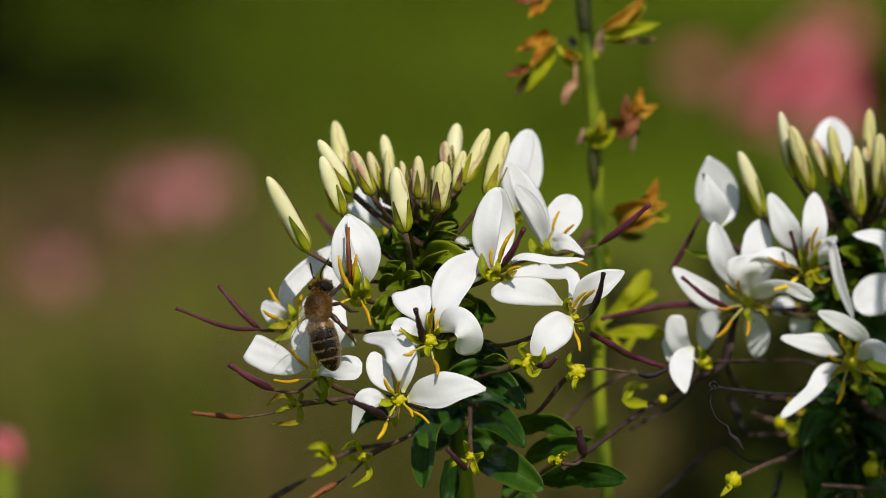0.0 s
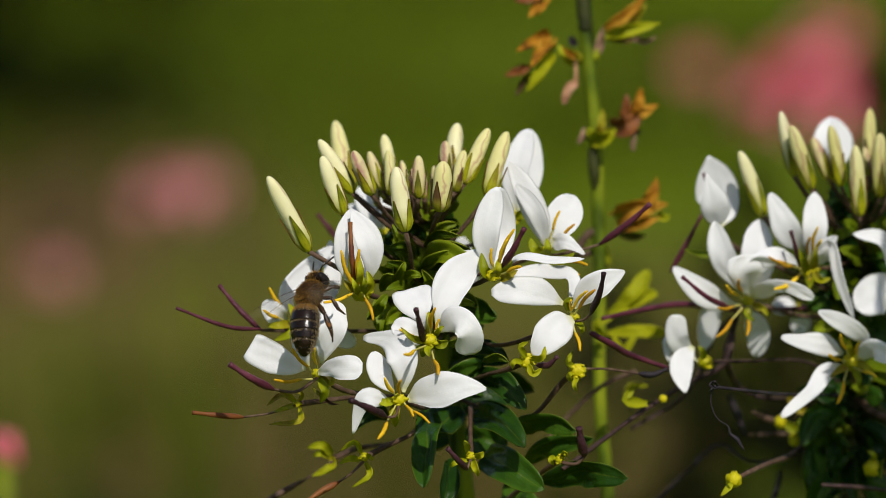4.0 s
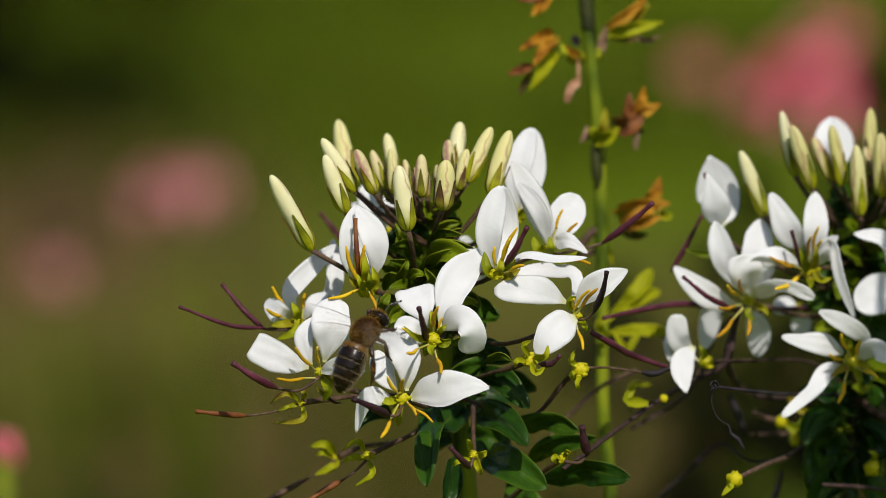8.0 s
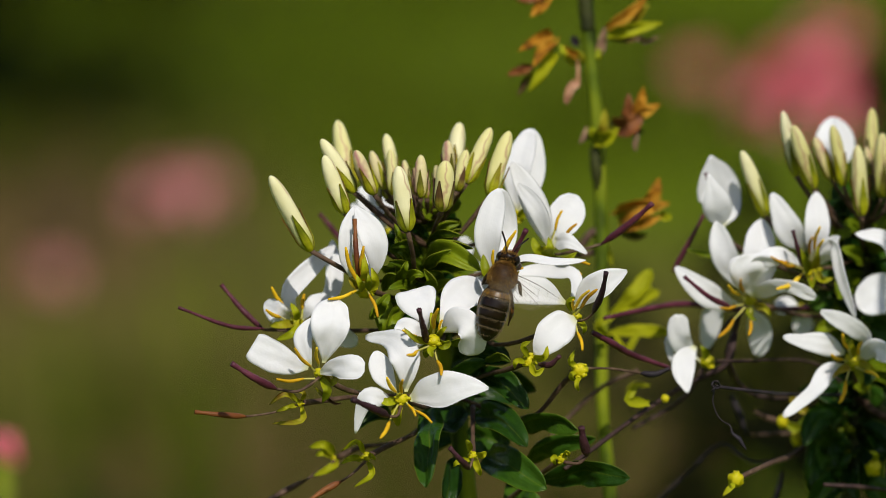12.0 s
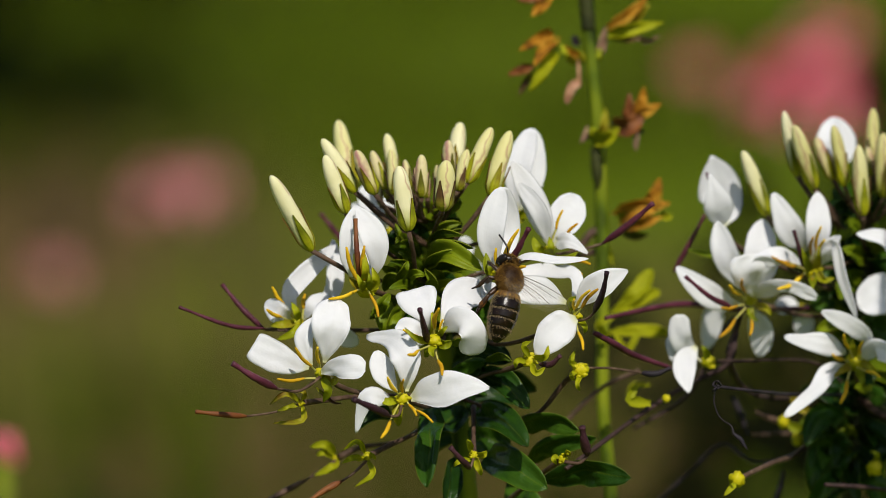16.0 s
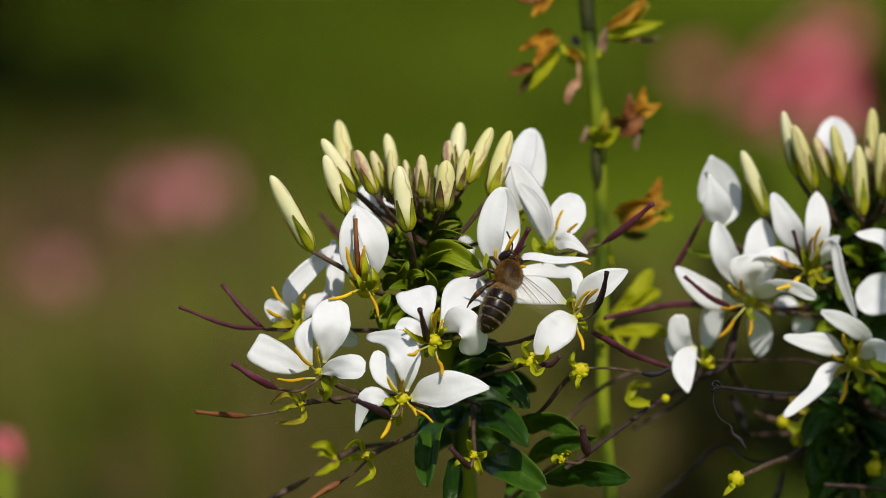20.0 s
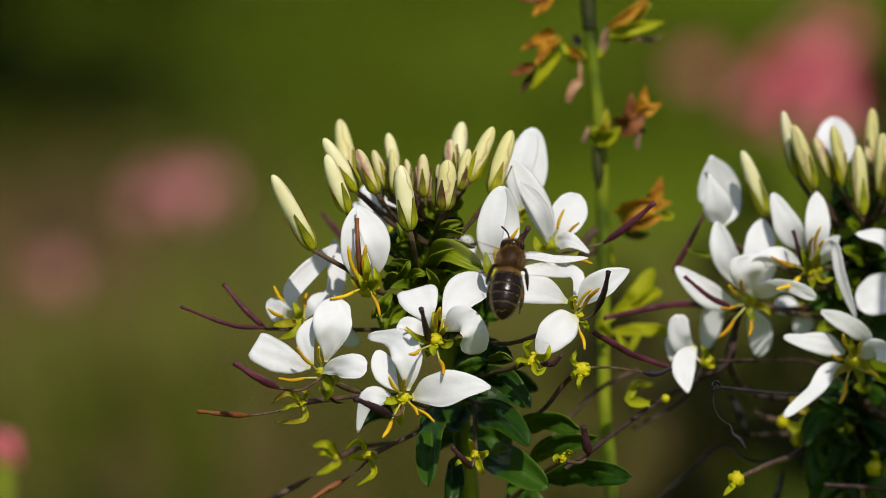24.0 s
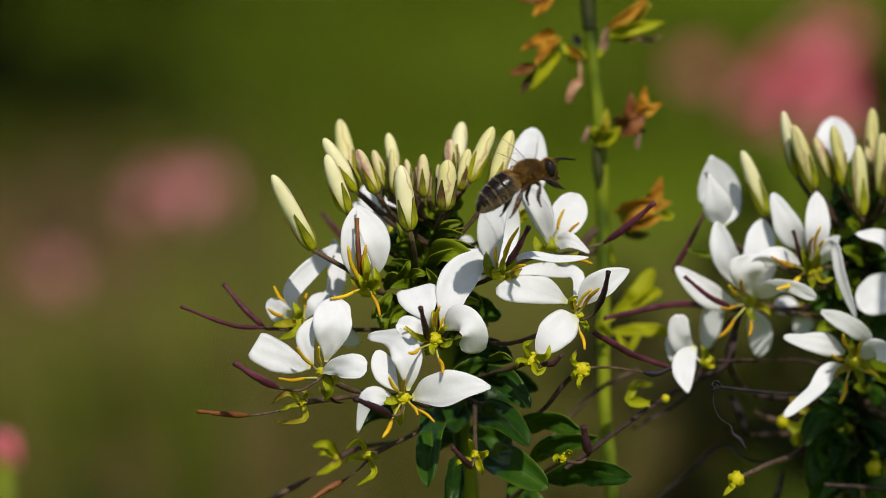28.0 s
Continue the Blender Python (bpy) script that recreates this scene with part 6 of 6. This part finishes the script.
def turned(s0, s1, grow0, grow1, rings=6, sides=22):
    verts, faces, uvs = [], [], []
    for i in range(rings + 1):
        k = i / rings
        for j in range(sides):
            verts.append(belly_place(s0 + (s1 - s0) * k, 2 * math.pi * j / sides, grow0 + (grow1 - grow0) * k) * MM)
            uvs.append((j / sides, k))
    for i in range(rings):
        for j in range(sides):
            a, b = i * sides + j, i * sides + (j + 1) % sides
            faces.append((a, b, b + sides, a + sides))
    faces.append(tuple(range(sides - 1, -1, -1)))
    faces.append(tuple(range(rings * sides, (rings + 1) * sides)))
    return verts, faces, uvs


def mm(*p):
    return Vector(p) * MM


def wing(bee, name, hinge, length, chord, side):
    """A wing along +y (or -y): clear film with dark veins, its origin at the hinge."""
    o = Vector(hinge) * MM
    verts, faces, uvs = [], [], []
    n, m = 14, 6
    def spot(s, u):
        c = chord * (0.22 + 0.78 * math.sin(math.pi * min(1, s * 0.9 + 0.05)) ** 0.7) * (1 if s < 0.98 else 0.5)
        lead = 0.25 * chord * (1 - (2 * s - 1) ** 2) * 0.4
        return o + mm(lead - c * u, side * length * s, 0.12 * math.sin(u * 9 + s * 5) * 0.5)
    for i in range(n + 1):
        for j in range(m + 1):
            verts.append(spot(i / n, j / m))
            uvs.append((j / m, i / n))
    for i in range(n):
        for j in range(m):
            a = i * (m + 1) + j
            faces.append((a, a + 1, a + m + 2, a + m + 1))
    ob = part(name, verts, faces, FILM, bee, "clear amber-tinted veined wing", o, uvs)
    veins = []
    for u0, u1, s1, r in ((0.0, 0.0, 0.94, 0.06), (0.12, 0.2, 0.6, 0.016), (0.3, 0.46, 0.55, 0.013), (0.5, 0.74, 0.42, 0.012), (0.9, 0.92, 0.4, 0.010)):
        veins.append(tube([spot(0.02, u0), spot(s1 * 0.5, (u0 + u1) / 2), spot(s1, u1)], [r * 1.0, r * 0.65, r * 0.45], 10, 5))
    for s, ua, ub in ((0.35, 0.05, 0.35), (0.55, 0.1, 0.5), (0.7, 0.02, 0.3), (0.45, 0.4, 0.75)):
        veins.append(tube([spot(s, ua), spot(s + 0.05, ub)], [0.010, 0.009], 3, 5))
    for v, f, uv in veins:
        part("vein", v, f, AMBER, ob, "", o, uv)
    return ob


def leg(bee, name, hip, knee, ankle, toe, stout, load=False):
    o = mm(*hip)
    pieces = [tube([o, mm(*knee)], [0.3 * stout, 0.42 * stout, 0.3 * stout], 8, 8),
              tube([mm(*knee), mm(*ankle)], [0.24 * stout, 0.42 * stout, 0.34 * stout], 8, 8),
              tube([mm(*ankle), mm(*ankle).lerp(mm(*toe), 0.55) + mm(0, 0, -0.12), mm(*toe)], [0.32 * stout, 0.26 * stout, 0.12, 0.1], 8, 7)]
    v, f, uv = joined(pieces)
    ob = part(name, v, f, LIMB, bee, "", o, uv)
    if load:
        p = mm(*knee).lerp(mm(*ankle), 0.62)
        z = (mm(*ankle) - mm(*knee)).normalized()
        x = z.orthogonal().normalized()
        v, f, uv = ball(p, (0.8, 0.4, 0.36), (z, x, z.cross(x)), lumpy=0.3, seed=2)
        part("pollen_load", v, f, POLLEN, ob, "rust-orange pollen load", o, uv)
    return ob


def honeybee():
    rng = random.Random(8)
    bee = thing("honeybee", (0, 0, 0), "brown furry honeybee with a dark banded abdomen", "bee")
    v, f, uv = joined([ball(mm(1.55, 0, 0), (2.0, 1.9, 1.6), lumpy=0.06), ball(mm(-0.25, 0, -0.1), (0.6, 0.7, 0.7))])
    thorax = part("thorax", v, f, UMBER, bee, "", None, uv)
    seeds = skin_of((1.55, 0, 0), (1.96, 1.87, 1.57), 7600, rng, lambda u, r: not (u.z > 0.62 and abs(u.x) < 0.62 and r.random() < 0.6))
    v, f = hairs(seeds, rng, 0.40, 0.02, Vector((-0.5, 0, 0)))
    part("fur", v, f, FUR, thorax, "golden-brown fur", smooth=False)
    # head
    v, f, uv = joined([ball(mm(4.25, 0, -0.35), (0.85, 1.55, 1.45), lumpy=0.05), ball(mm(4.75, 0, -1.25), (0.55, 0.75, 0.8))])
    head = part("head", v, f, CHITIN, bee, "", None, uv)
    for s in (1, -1):
        v, f, uv = ball(mm(4.2, s * 1.22, -0.2), (0.62, 0.5, 1.15))
        part("eye", v, f, EYE_BLACK, head, "glossy black compound eye", None, uv)
        v, f, uv = tube([mm(4.95, s * 0.35, -0.1), mm(5.5, s * 0.75, 0.55), mm(6.2, s * 1.05, 0.55), mm(7.5, s * 1.9, 0.2)], [0.11, 0.1, 0.13, 0.13, 0.12], 14, 7)
        part("antenna", v, f, CHITIN, head, "", None, uv)
        v, f, uv = tube([mm(5.0, s * 0.35, -1.5), mm(5.3, s * 0.2, -2.0)], [0.25, 0.12], 4, 6)
        part("mandible", v, f, AMBER, head, "", None, uv)
    v, f = hairs(skin_of((4.25, 0, -0.35), (0.85, 1.5, 1.4), 900, rng, lambda u, r: abs(u.y) < 0.75), rng, 0.4, 0.028, Vector((0, 0, 0.1)))
    part("fur", v, f, FUR, head, "", smooth=False)
    # abdomen
    v, f, uv = turned(0.0, 0.99, 0.93, 0.9, 14)
    abdomen = part("abdomen", v, f, CHITIN, bee, "dark brown abdomen with pale bands", None, uv)
    cuts = (0.0, 0.10, 0.33, 0.52, 0.70, 0.86, 1.0)
    for k in range(6):
        v, f, uv = turned(cuts[k], min(1.0, cuts[k + 1] + 0.012), 0.985, 1.02)
        part("segment", v, f, AMBER if k == 0 else CHITIN, abdomen, "", None, uv)
        seeds = []
        for _ in range(300 if k < 5 else 70):
            a = rng.uniform(0, 2 * math.pi)
            s = cuts[k] + rng.uniform(0.0, 0.036 if k else 0.075)
            p = belly_place(s, a, 1.0)
            out = (p - belly_place(s, a, 0.5)).normalized()
            seeds.append((p, out))
        v, f = hairs(seeds, rng, 0.24 if k else 0.48, 0.015, Vector((-1.5, 0, 0)))
        part("fur_band", v, f, PALE_FUR if k else GOLD_FUR, abdomen, "pale tan band of short hair", smooth=False)
    seeds = []
    for _ in range(1700):
        a = rng.choice((rng.gauss(-0.3, 0.3), math.pi + rng.gauss(0.3, 0.3)))
        s = rng.uniform(0.03, 0.97)
        p = belly_place(s, a, 0.99)
        seeds.append((p, (p - belly_place(s, a, 0.5)).normalized()))
    v, f = hairs(seeds, rng, 0.32, 0.014, Vector((-0.7, 0, 0)))
    part("fur", v, f, PALE_FUR, abdomen, "", smooth=False)
    wings = [wing(bee, "forewing", (2.0, s * 1.2, 1.05), 8.3, 2.7, s) for s in (1, -1)]
    wings += [wing(bee, "hindwing", (1.1, s * 1.15, 0.9), 6.0, 2.1, s) for s in (1, -1)]
    legs = []
    for s in (1, -1):
        legs.append(leg(bee, "foreleg", (2.9, s * 0.7, -1.2), (3.9, s * 1.7, -1.7), (4.7, s * 1.5, -2.7), (5.4, s * 1.1, -3.3), 0.75))
        legs.append(leg(bee, "midleg", (1.9, s * 0.9, -1.4), (2.0, s * 2.3, -1.9), (1.2, s * 2.7, -3.4), (1.3, s * 2.9, -4.7), 0.72))
        legs.append(leg(bee, "hindleg", (0.8, s * 0.8, -1.4), (-0.5, s * 2.0, -2.1), (-1.8, s * 2.3, -3.9), (-3.0, s * 2.2, -5.1), 0.95, True))
    abdomen.rotation_euler = (0, radians(-22), 0)      # the abdomen hangs a little below the thorax
    bee.scale = (1.03, 0.97, 1.0)
    return bee, wings, legs


bee, wings, legs = honeybee()


def small_fly():
    """A dark gnat about two millimetres long."""
    fly = thing("fly", (0, 0, 0), "tiny dark fly on the wing", "fly")
    v, f, uv = joined([ball(mm(0, 0, 0), (0.45, 0.35, 0.35)), ball(mm(-0.75, 0, -0.05), (0.6, 0.3, 0.28))])
    part("body", v, f, CHITIN, fly, "", None, uv)
    v, f, uv = ball(mm(0.52, 0, 0), (0.22, 0.3, 0.26))
    part("head", v, f, EYE_BLACK, fly, "", None, uv)
    for s in (1, -1):
        pts = [mm(0, s * 0.2, 0.2), mm(-0.2, s * 0.9, 0.35), mm(-0.5, s * 1.5, 0.3)]
        v, f, uv = blade(pts, 0.6, 60, 0.0, n=6, m=3, thick=0.02)
        part("wing", v, f, FILM, fly, "", None, uv)
        for k in range(3):
            v, f, uv = tube([mm(0.2 - 0.25 * k, s * 0.2, -0.25), mm(0.25 - 0.35 * k, s * 0.5, -0.4), mm(0.2 - 0.4 * k, s * 0.55, -0.85)], [0.05, 0.04, 0.03], 5, 5)
            part("leg", v, f, CHITIN, fly, "", None, uv)
    return fly


fly = small_fly()


# ---- what moves ----
def bee_pose(head, tail, roll, toward=1):
    """The bee's pose from where its nose and tail show; what its length lacks is turned away (or towards the viewer)."""
    along = head - tail
    share = min(0.995, along.length / (12.9 * MM))
    x = along.normalized() * share + AHEAD * toward * math.sqrt(1 - share * share)
    back = -AHEAD - x * x.dot(-AHEAD)
    z = Matrix.Rotation(radians(roll), 3, x) @ back.normalized()
    y = z.cross(x)
    m = Matrix((x, y, z)).transposed().to_4x4()
    m.translation = tail.lerp(head, 0.57) + z * (1.2 * MM)
    return m @ pose(0, 0, 0, 0, 11, 0)


def sway(ob, rows):
    """Small shifts of a plant in the air, in millimetres to the right and up."""
    here = PLACE[ob] - (PLACE[ob.parent] if ob.parent else Vector())
    walk(ob, [(t, Matrix.Translation(here + RIGHT * (x * MM) + UP * (y * MM))) for t, x, y in rows])


def beat(ob, side, spread, tilt, rests, flights):
    """Wing strokes while flying, and the folded rest in between (degrees back from straight out)."""
    here = PLACE[ob]
    def held(back, lift):
        return Matrix.Translation(here) @ pose(0, 0, 0, lift * side, 0, 0) @ pose(0, 0, 0, 0, 0, side * back)
    rows = []
    for a, b, back, lift in rests:
        rows += [(a, held(back, lift)), (b, held(back, lift))]
    for a, b in flights:
        i = int(a * FPS) | 1
        while i < b * FPS:
            up = 14 if (i // 2) % 2 else -12
            rows.append((i / FPS, held(spread, up + tilt)))
            i += 2
        if b >= 28:
            rows.append((28.0 + 1 / FPS, held(spread, tilt + 14)))
    rows.sort(key=lambda r: r[0])
    walk(ob, rows)


def motions():
    both = [(0, -0.46, -0.15), (1.5, -0.45, -0.15), (2.5, -0.47, -0.15), (3.5, -0.46, -0.15), (5.5, -0.05, 0.1), (6, 0.02, 0.1), (7, -0.1, 0.0), (7.5, -0.08, 0.02), (8.5, 0.02, 0.08), (10.0, 0.02, 0.1),
            (10.5, 0.1, 0.12), (11.2, 0.02, 0.08), (12, -0.1, -0.04), (12.5, -0.06, 0.0), (14.5, 0, 0), (21.5, 0, 0), (23.5, 0, 0), (24, 0.2, 0.08), (24.6, 0.33, 0.12), (25, 0.33, 0.12), (25.6, 0.2, 0.1), (26.3, 0.14, 0.1), (27, 0.2, 0.1), (28, 0.2, 0.08)]
    sway(plant, both)
    sway(dried, both)
    sway(second, [(0, -0.38, -0.08), (2, -0.44, -0.08), (2.6, -0.24, 0), (3.5, -0.36, -0.04), (5.5, -0.25, 0), (8, -0.24, 0), (9, -0.16, 0), (11, -0.14, 0), (11.6, -0.02, 0), (12.5, -0.1, 0), (14.5, 0, 0), (16, 0.1, 0), (17, 0, 0), (28, 0, 0)])
    sway(cupped, [(0, -0.6, -1.0), (0.5, -0.82, -0.9), (3.5, -0.82, -0.9), (4.4, 0.1, 0.1), (5.2, 0.0, 0.05), (28, 0, 0.03)])
    # the petal that the bee's weight pulls down while it feeds
    here = PLACE[bent] - PLACE[faced]
    def pressed(degrees, fore):
        return Matrix.Translation(here) @ Matrix.Rotation(radians(degrees), 4, AHEAD) @ Matrix.Rotation(radians(fore), 4, RIGHT)
    walk(bent, [(0, pressed(0, 0)), (9.9, pressed(0, 0)), (10.9, pressed(6, -8)), (11.6, pressed(10, -22)), (12.5, pressed(12, -28)), (21.5, pressed(12, -28)), (23.7, pressed(12, -26)), (24.3, pressed(8, -14)), (24.9, pressed(0, 0)), (28, pressed(0, 0))])
    sway(faced, [(0, -0.1, 0.15), (9.5, -0.1, 0.15), (10.9, -0.1, 0.05), (12, 0, 0), (23.8, 0, 0), (24.8, -0.1, 0.15), (28, -0.1, 0.15)])
    sway(tall, [(0, -0.2, 0.1), (10.0, -0.2, 0.1), (10.8, -0.35, 0), (11.5, -0.3, -0.1), (12.5, -0.25, -0.2), (14.5, -0.2, -0.1), (16, 0, 0), (23.4, 0, 0), (24.2, -0.3, 0.05), (25.2, -0.2, 0.1), (28, -0.2, 0.1)])
    flight = [
        (0.0, at(-16.34, -3.69, -19), at(-15.06, -16.49, -19), -46), (0.5, at(-16.19, -3.84, -19), at(-15.21, -16.19, -19), -46), (1.0, at(-16.11, -3.84, -19), at(-15.36, -16.19, -19), -46), (2.0, at(-16.42, -3.69, -19), at(-15.66, -16.34, -19), -46),
        (3.0, at(-16.34, -3.46, -19), at(-16.49, -16.79, -19), -46), (3.5, at(-16.04, -3.61, -19), at(-17.09, -16.11, -19), -46), (4.2, at(-16.72, -2.79, -19), at(-20.26, -12.88, -19), -48), (4.9, at(-17.13, -1.58, -21), at(-24.64, -8.94, -21), -46),
        (5.5, at(-15.89, -0.82, -23), at(-25.64, -6.37, -23), -55), (5.7, at(-14.54, 0.52, -23), at(-22.94, -6.07, -23), -52), (5.9, at(-13.27, 1.65, -23), at(-20.69, -6.22, -23), -50), (6.1, at(-12.07, 2.02, -23), at(-19.71, -5.25, -23), -50),
        (6.3, at(-10.87, 1.65, -23), at(-18.21, -5.32, -23), -50), (6.6, at(-9.97, 0.30, -23), at(-17.47, -6.90, -23), -48), (6.8, at(-8.77, -1.35, -23), at(-16.94, -8.02, -23), -50), (7.0, at(-7.34, -3.44, -24), at(-15.50, -9.96, -24), -50),
        (7.2, at(-7.04, -4.27, -24), at(-14.38, -11.31, -24), -48), (7.4, at(-6.06, -5.39, -24), at(-13.85, -12.73, -24), -48), (7.6, at(-3.14, -8.61, -24), at(-14.00, -13.70, -24), -52), (7.8, at(-5.84, -10.41, -24), at(-12.58, -19.17, -24), -44),
        (8.0, at(-7.94, -8.09, -24), at(-14.23, -18.79, -24), -38), (8.2, at(-8.83, -6.21, -24), at(-17.52, -13.93, -24), -46), (8.4, at(-8.83, -3.29, -24), at(-17.37, -9.13, -24), -52), (8.6, at(-8.02, -1.12, -23), at(-16.34, -7.12, -23), -52),
        (8.8, at(-7.42, 0.97, -23), at(-15.52, -5.32, -23), -50), (9.0, at(-5.10, 2.02, -23), at(-12.97, -5.40, -23), -46), (9.2, at(-2.02, 3.67, -23), at(-8.10, -4.12, -23), -40), (9.4, at(0.37, 4.20, -23), at(-4.87, -2.55, -23), -38),
        (9.6, at(4.50, 3.37, -23), at(0.37, -3.15, -23), -34), (9.8, at(6.52, 4.12, -23), at(3.00, -2.92, -23), -22), (10.0, at(7.50, 4.13, -22), at(5.40, -3.15, -22), -15), (10.2, at(7.13, 4.20, -22), at(6.75, -4.13, -22), -6),
        (10.4, at(6.09, 3.53, -21), at(5.48, -4.73, -21), -3), (10.6, at(6.39, 3.53, -21), at(4.06, -5.86, -21), -8), (10.8, at(6.52, 3.00, -23), at(3.15, -7.87, -23), -6), (11.0, at(6.22, 2.55, -23), at(3.67, -10.42, -23), -4),
        (11.5, at(8.31, 0.68, -19), at(4.84, -11.45, -19), -4), (12, at(9.12, -0.08, -15), at(5.57, -12.33, -15), -6), (12.5, at(9.51, -0.91, -14), at(5.73, -12.57, -14), -10), (13.5, at(9.22, -0.99, -13), at(5.96, -12.36, -13), 12),
        (14.5, at(8.76, -1.14, -13), at(6.11, -12.13, -13), 30), (15, at(9.45, -0.85, -13), at(7.80, -13.0, -13), 36), (16, at(8.84, -0.53, -13), at(7.47, -12.51, -13), 34), (16.5, at(8.91, -0.68, -13), at(7.17, -12.51, -13), 34),
        (17, at(9.07, -0.61, -13), at(7.02, -12.74, -13), 34), (17.5, at(8.99, -0.68, -13), at(6.72, -12.21, -13), 34), (18, at(8.84, -0.61, -13), at(6.26, -11.67, -13), 34), (19, at(9.07, -0.76, -13), at(5.81, -11.37, -13), 34),
        (20, at(9.37, -0.30, -13), at(5.88, -11.22, -13), 34), (20.5, at(9.37, -0.38, -13), at(5.96, -11.30, -13), 34), (21, at(9.52, -0.30, -13), at(6.11, -11.30, -13), 30), (21.5, at(9.45, -0.45, -13), at(6.87, -11.83, -13), 26),
        (22.5, at(9.56, -0.23, -14), at(7.37, -12.04, -14), 8), (23.5, at(9.67, 0.22, -23), at(7.72, -12.14, -23), 2), (23.7, at(9.74, 1.20, -23), at(7.57, -10.27, -23), -2), (23.9, at(9.44, 1.20, -23), at(7.50, -8.99, -23), -2),
        (24.1, at(9.59, 1.20, -23), at(8.32, -8.99, -23), 0), (24.3, at(10.04, 2.02, -23), at(9.67, -10.04, -23), 0), (24.5, at(9.59, 2.77, -23), at(9.59, -8.77, -23), 0), (24.7, at(9.23, 4.13, -22), at(8.70, -5.93, -22), 0),
        (24.8, at(9.01, 4.95, -22), at(8.63, -3.83, -22), 0), (25.0, at(8.70, 5.92, -23), at(7.80, -0.82, -23), -4), (25.2, at(8.70, 8.02, -23), at(7.12, 1.05, -23), -4), (25.4, at(7.80, 8.47, -23), at(7.05, 1.57, -23), -4),
        (25.6, at(6.37, 8.77, -23), at(5.92, 0.97, -23), -2), (25.8, at(5.32, 9.59, -23), at(5.32, 0.82, -23), 0), (26.0, at(4.27, 10.12, -23), at(5.40, 2.25, -23), 4), (26.2, at(1.27, 11.69, -23), at(4.80, 3.75, -23), 10),
        (26.4, at(0.07, 12.22, -23), at(3.30, 5.40, -23), 8), (26.6, at(-0.82, 11.24, -23), at(2.40, 5.17, -23), 8), (26.8, at(-0.67, 10.42, -23), at(1.42, 2.92, -23), 4), (27.0, at(0.45, 10.94, -23), at(-1.12, 1.95, -23), -6),
        (27.2, at(1.27, 12.07, -23), at(-1.72, 3.15, -23), -14), (27.4, at(2.17, 11.47, -23), at(-5.47, 4.42, -23), -38), (27.7, at(7.65, 11.47, -23), at(-2.85, 6.07, -23), -68), (28.0, at(15.22, 11.17, -23), at(3.97, 5.62, -23), -80)]
    walk(bee, [(t, bee_pose(head, tail, roll)) for t, head, tail, roll in flight])
    way = [(0.0, at(-14.46, -12.13, 40)), (7.7, at(-14.46, -12.13, 40)), (7.9, at(-21.62, -9.74, 58)), (8.1, at(-26.77, -5.61, 52)), (8.2, at(-28.95, -3.15, 46)), (8.3, at(-31.11, -0.88, 38)), (8.4, at(-33.18, 1.50, 22)), (8.5, at(-35.69, 3.31, 0)), (8.6, at(-38.81, 5.57, -8)), (8.7, at(-42.15, 7.04, -24)),
           (8.8, at(-45.75, 8.18, -38)), (8.9, at(-48.82, 9.15, -50)), (9.0, at(-52.48, 9.76, -60)), (9.2, at(-60.08, 10.69, -72)), (10.0, at(-88.89, 14.61, -90)), (13.0, at(-185.52, 27.35, -60)), (28.0, at(-206.46, 33.92, 0))]
    walk(fly, [(t, Matrix.Translation(p) @ pose(0, 0, 0, 0, -12, 172)) for t, p in way])
    air = ((4.0, 11.2), (23.5, 28.0))
    for w, spread, tilt, first, then in zip(wings, (6, 6, 16, 16), (12, 12, 8, 8), ((44, 6), (48, 168), (54, 6), (58, 166)), ((22, 166), (16, 10), (34, 162), (28, 10))):
        side = 1 if PLACE[w].y > 0 else -1
        beat(w, side, spread, tilt, ((0, 3.76, *first), (3.84, 3.86, 50, 115 if first[1] > 90 else 10), (3.92, 3.94, 50, 65 if first[1] > 90 else 10), (11.32, 11.36, 50, 70 if then[1] > 90 else 8), (11.42, 11.44, 50, 120 if then[1] > 90 else 8), (11.52, 23.26, *then), (23.34, 23.36, 50, 120 if then[1] > 90 else 8), (23.42, 23.44, 50, 65 if then[1] > 90 else 8)), air)


motions()
